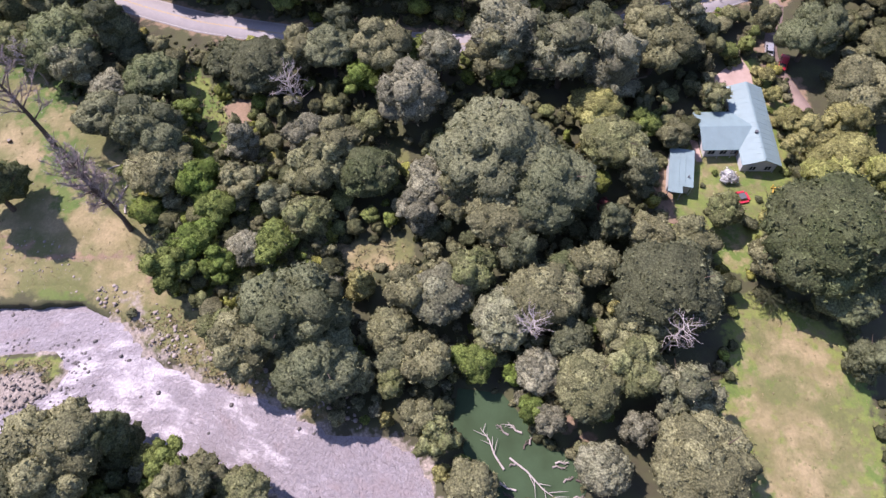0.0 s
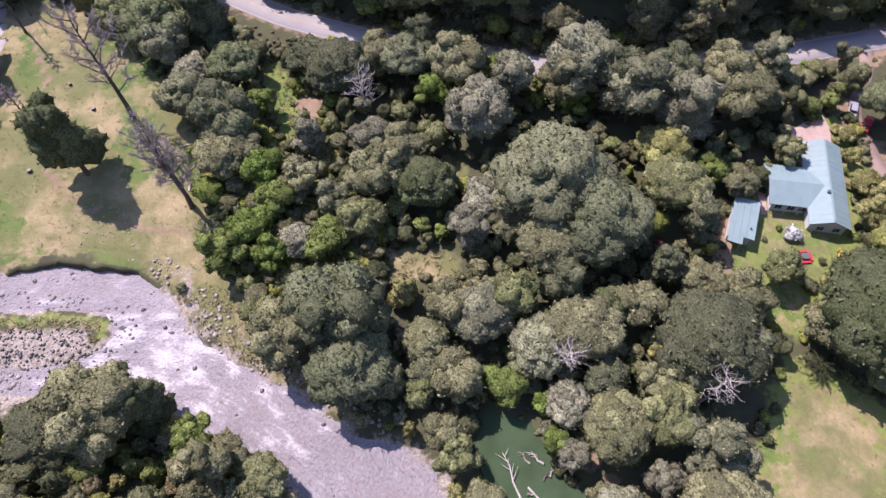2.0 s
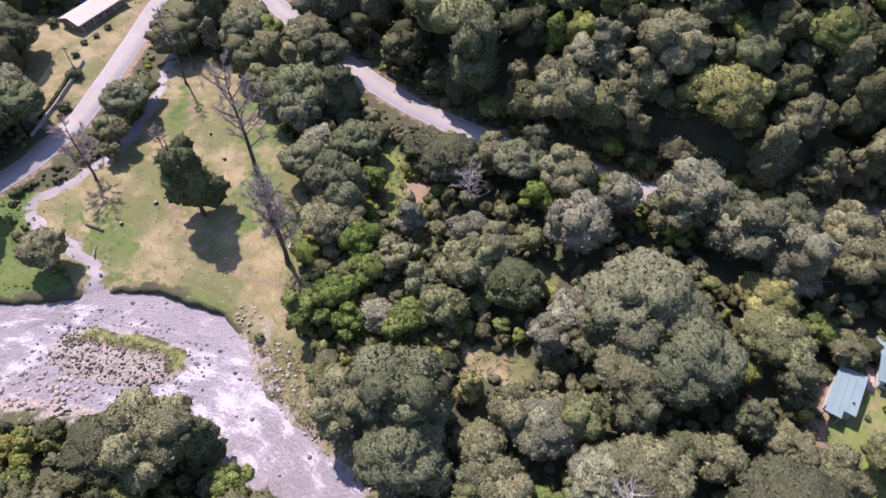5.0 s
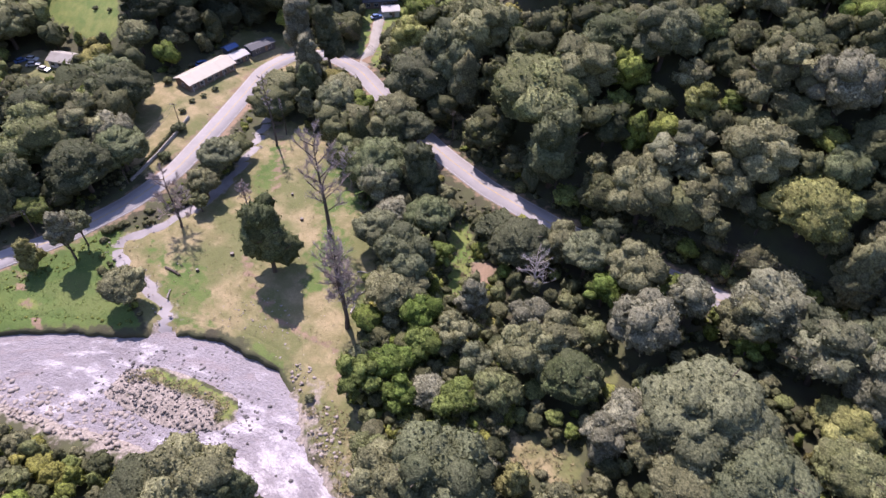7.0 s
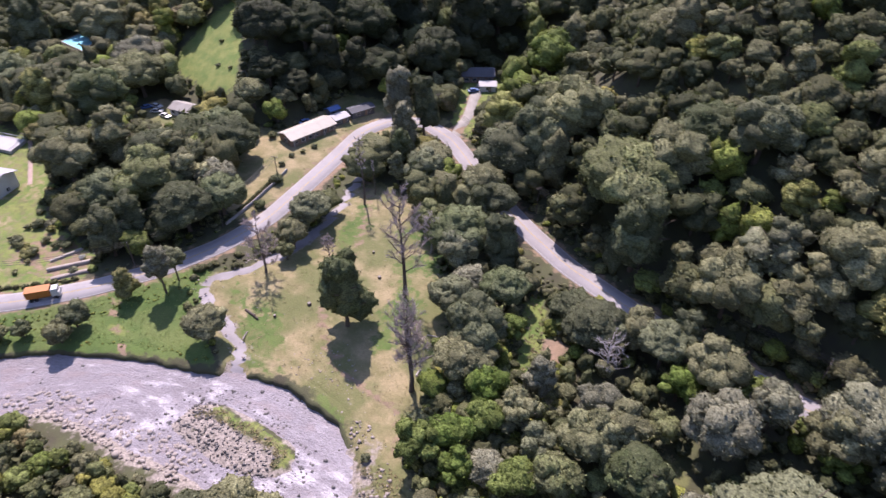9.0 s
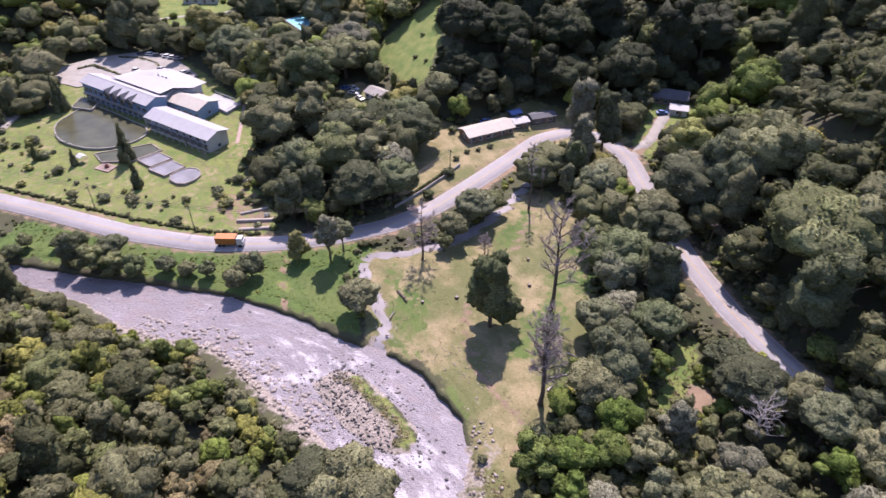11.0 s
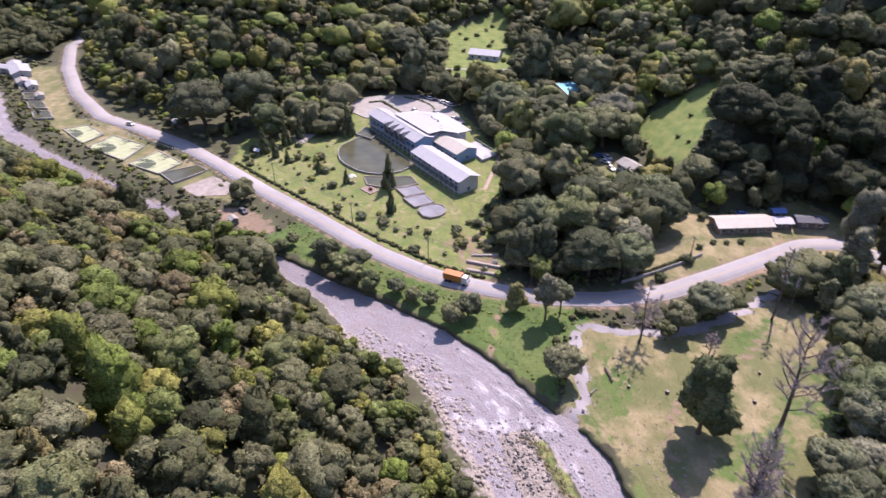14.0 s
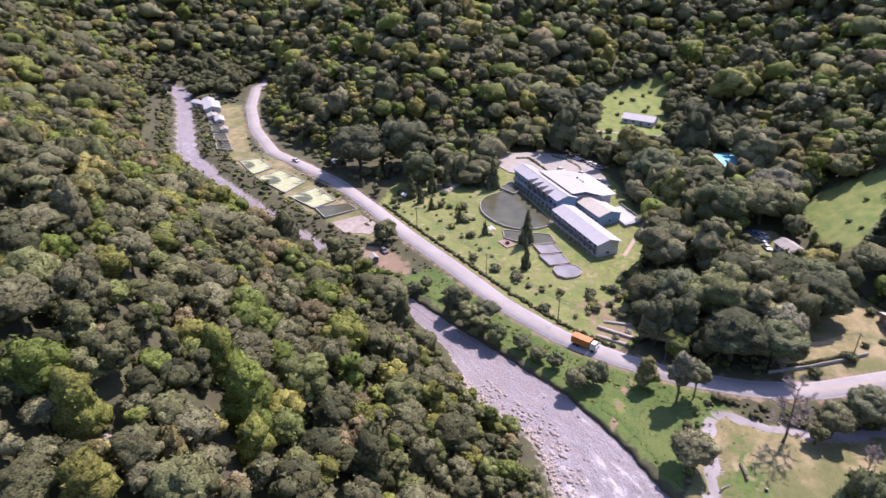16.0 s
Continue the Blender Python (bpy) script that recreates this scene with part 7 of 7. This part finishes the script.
def yellow_frame():
    ob = thing("play_frame", "yellow timber frame lying on the yard grass", "play frame", pose(65.4, 70.6, level(65.4, 70.6)))
    part("beam", Shape().box((3.2, 0.22, 0.22), (0.6, 1.2, 0.14), 0.1), M["yellow_wood"], ob)
    part("beam", Shape().box((0.22, 3.0, 0.22), (-1.0, -0.3, 0.14), -0.3), M["yellow_wood"], ob)
    part("post", Shape().box((0.16, 0.16, 1.2), (-1.0, 1.1, 0.6)), M["yellow_wood"], ob)
    part("post", Shape().box((0.16, 0.16, 1.2), (2.1, 1.35, 0.6)), M["yellow_wood"], ob)


def garden_table():
    ob = thing("garden_table", "square red garden table with benches on the yard grass", "table", pose(58.1, 69.5, level(58.1, 69.5), 0, 0, 12))
    part("tabletop", Shape().box((1.3, 1.3, 0.08), (0, 0, 0.74)), M["wall_dark"], ob)
    for x, y in ((-0.5, -0.5), (0.5, -0.5), (0.5, 0.5), (-0.5, 0.5)):
        part("leg", Shape().box((0.1, 0.1, 0.72), (x, y, 0.36)), M["red"], ob)
    for k in range(4):
        part("bench", Shape().box((1.8, 0.4, 0.42), (0, -1.15, 0.22)), M["red"], ob, "red bench", at=pose(0, 0, 0, 0, 0, 90 * k))


yellow_frame()
garden_table()


def flower_bed(x, y, turn, long, wide):
    ob = thing("flower_bed", "red-edged flower bed with a dark shrub on the lawn", "flower bed", pose(x, y, level(x, y), 0, 0, turn))
    for k in (-1, 1):
        part("edging", Shape().box((long, 0.35, 0.4), (0, k * wide / 2, 0.1)), M["pink_paving"], ob)
        part("edging", Shape().box((0.35, wide - 0.36, 0.4), (k * (long / 2 - 0.17), 0, 0.1)), M["pink_paving"], ob)
    part("soil", Shape().box((long - 0.5, wide - 0.4, 0.3), (0, 0, 0.08)), M["brick_track"], ob)
    part("flowers", SHRUBS["red_leaves"][0], None, ob, at=pose(0.3, 0.2, 0.55) @ Matrix.Scale(0.95, 4))


def stone_terrace(name, points, wide, high, material):
    line = resample(points, 14)
    shape_of = strip(name, line, [-wide / 2, -wide / 2, wide / 2, wide / 2], [-0.3, high, high, -0.3], M[material])
    tagged(new(name, shape_of), "low retaining wall of rough brown stones beside the road", "wall", kind="structure")


for key in ("red_leaves",):
    SHRUBS[key] = [crown_mesh("foliage", 390 + j, "bush", 1, 420, 0.085, M[key]) for j in range(2)]
flower_bed(-208.6, 6.0, 35, 5.6, 3.6)
for points, wide, high, material in (([(-158, 31.8), (-155, 37), (-152.3, 41.8)], 0.9, 0.7, "rock"), ([(-153.4, 30.8), (-151, 36), (-148.6, 40.2)], 1.1, 0.6, "rock"), ([(-161, 34), (-159.5, 42)], 0.8, 0.5, "concrete")):
    stone_terrace("retaining_wall", points, wide, high, material)
for x, y, turn in ((-216.5, 0.5, 20), (-246.9, -35.9, 50)):
    ob = thing("garden_canopy", "small white canopy on four posts in the garden", "canopy", pose(x, y, level(x, y), 0, 0, turn))
    part("cover", gable_roof(2.6, 2.2, 2.0, 2.6, 0.1, 0.06), M["white_paint"], ob)
    for dx in (-1.2, 1.2):
        for dy in (-1.0, 1.0):
            part("post", Shape().box((0.08, 0.08, 2.2), (dx, dy, 0.95)), M["white_paint"], ob)
slab("garden_pavement", "pale paved corner among the cypresses", "pavement", [(-259.5, -23.3), (-253.0, -18.6), (-264.0, -11.7), (-268.9, -16.9)], "concrete", 0.2)
pipe = thing("river_pipe", "long white pipe lying across the river edge", "pipe", pose(-186.2, -36.8, 0.9))
part("pipe", Shape().tube([(0, 0, 0), (8.3, 9.9, 0.2)], 0.28, 10), M["white_paint"], pipe)
part("support", Shape().box((0.5, 0.5, 1.6), (4.2, 5.0, -0.8)), M["concrete"], pipe)
car("wall_dark", "dark car parked on the dirt yard by the river", stand(-201, -37.5, 35))
part("barn_yard_wall", strip("barn_yard_wall", resample([(-139.4, 73), (-141.8, 84), (-145.2, 94), (-148.5, 102)], 30), [-0.15, -0.15, 0.15, 0.15], [-0.3, 0.9, 0.9, -0.3], M["concrete"]), None)
tagged(bpy.data.objects["barn_yard_wall"], "low dark stone wall along the barn yard", "wall", kind="structure")
fence = thing("fence", "post-and-rail fence along the settling ponds", "fence", pose(-255, -70, level(-255, -70)))
for k, (x, y) in enumerate(resample([(-300, -117), (-283, -100), (-262, -76), (-240, -53), (-226, -44)], 34).tolist()):
    part("post", Shape().box((0.14, 0.14, 1.3), (x + 255, y + 70, level(x, y) - level(-255, -70) + 0.55)), M["wall_white"], fence)
rail = Shape()
rail.tube([(x + 255, y + 70, level(x, y) - level(-255, -70) + 1.1) for x, y in resample([(-300, -117), (-283, -100), (-262, -76), (-240, -53), (-226, -44)], 34).tolist()], 0.05, 4)
part("rail", rail, M["wall_white"], fence)


# ---- grass tufts and small shrubs ----
def tufts(name, label, places, seed, material):
    """Tufts of grass blades joined into one."""
    draw = np.random.default_rng(seed)
    places = np.array(places)
    z = ground_height(places[:, 0], places[:, 1])
    n, blades = len(places), 7
    a = draw.random((n, blades)) * 6.283
    out = np.stack([np.cos(a), np.sin(a), np.zeros_like(a)], -1)
    flank = np.stack([-np.sin(a), np.cos(a), np.zeros_like(a)], -1)
    r = places[:, 2][:, None, None]
    foot = np.stack([places[:, 0], places[:, 1], z - 0.02], 1)[:, None] + out * r * 0.35
    tip = foot + out * r * 0.8 + np.array([0, 0, 1.0]) * r * (0.5 + 0.5 * draw.random((n, blades, 1)))
    tri = np.stack([foot - flank * r * 0.28, foot + flank * r * 0.28, tip], 2).reshape(-1, 3)
    tint = np.repeat(np.clip(0.6 + 0.3 * draw.normal(size=n), 0, 1), blades * 3)
    return tagged(new(name, mesh_np(name, tri, [], np.arange(len(tri)).reshape(-1, 3), material, {"tint": tint})), label, "grass", kind="stuff")


def tuft_material(name, low, high):
    n = Nodes(name, 0.8)
    n.colour(n.mix(n.value("tint"), low, high))
    return n.material


dry_blades = tuft_material("dry_grass_blades", (0.10, 0.105, 0.042), (0.27, 0.215, 0.115))
lush_blades = tuft_material("lush_grass_blades", (0.095, 0.165, 0.032), (0.20, 0.245, 0.062))
clear = lambda x, y: (line_distance(x, y, ROAD)[0] > 4.5) & (line_distance(x, y, STREAM)[0] > 1.8) & (outside(x, y, RIVER) > 1.5)
tufts("meadow_grass", "tufts of dry and green grass in the meadow", undergrowth_places(6000, lambda x, y: within(x, y, OPEN["meadow"]) & clear(x, y), 0.08, 0.32, 61, (-128, -35, 35, 118)), 3, dry_blades)
tufts("beach_grass", "dry grass tufts along the stony river edge", undergrowth_places(2600, lambda x, y: within(x, y, OPEN["beach"]) & clear(x, y), 0.15, 0.6, 62, (-60, -18, 24, 49)), 4, dry_blades)
tufts("bank_grass", "rank green grass between the river and the road", undergrowth_places(14000, lambda x, y: within(x, y, OPEN["bank"]) & clear(x, y), 0.12, 0.34, 63, (-192, -97, -32, 62)), 5, lush_blades)
tufts("lawn_grass", "short grass tufts on the wide lawn and yard", undergrowth_places(3000, lambda x, y: (within(x, y, OPEN["lawn"]) | within(x, y, OPEN["yard"])), 0.1, 0.3, 64, (40, 76, 0, 108)), 6, dry_blades)
tufts("clearing_grass", "dry grass tufts in the small clearings", undergrowth_places(5000, lambda x, y: (within(x, y, OPEN["clearing"]) | within(x, y, OPEN["gap"]) | within(x, y, OPEN["ride"])), 0.2, 0.7, 65, (-60, 0, 50, 110)), 7, dry_blades)
tufts("island_grass", "green grass along the edge of the gravel island", undergrowth_places(1600, lambda x, y: within(x, y, ISLAND) & (line_distance(x, y, ISLAND[:5])[0] < 2.2), 0.2, 0.6, 66, (-96, -64, 26, 40)), 8, dry_blades)
for x, y, r in ((29.4, 67.0, 1.6), (31.0, 68.5, 1.2), (12.5, 35.5, 1.1), (16.0, 37.5, 1.3)):
    shrub("red_leaves", x, y, r, draw, "dark red-leaved shrub under the big trees", "red shrubs")
for x, y, r, key in ((-37.5, 66.5, 2.2, "grey_leaves"), (-152, 36, 1.3, "grey_leaves"), (-156, 40, 1.0, "white_flower"), (-166, 38, 1.4, "olive_leaves"), (-172, 33, 0.8, "yellow_leaves"), (-163, 26, 0.9, "olive_leaves"), (-176, 41, 1.6, "grey_leaves")):
    shrub(key, x, y, r, draw, "loose grey-green shrub on rough ground", "loose shrubs")
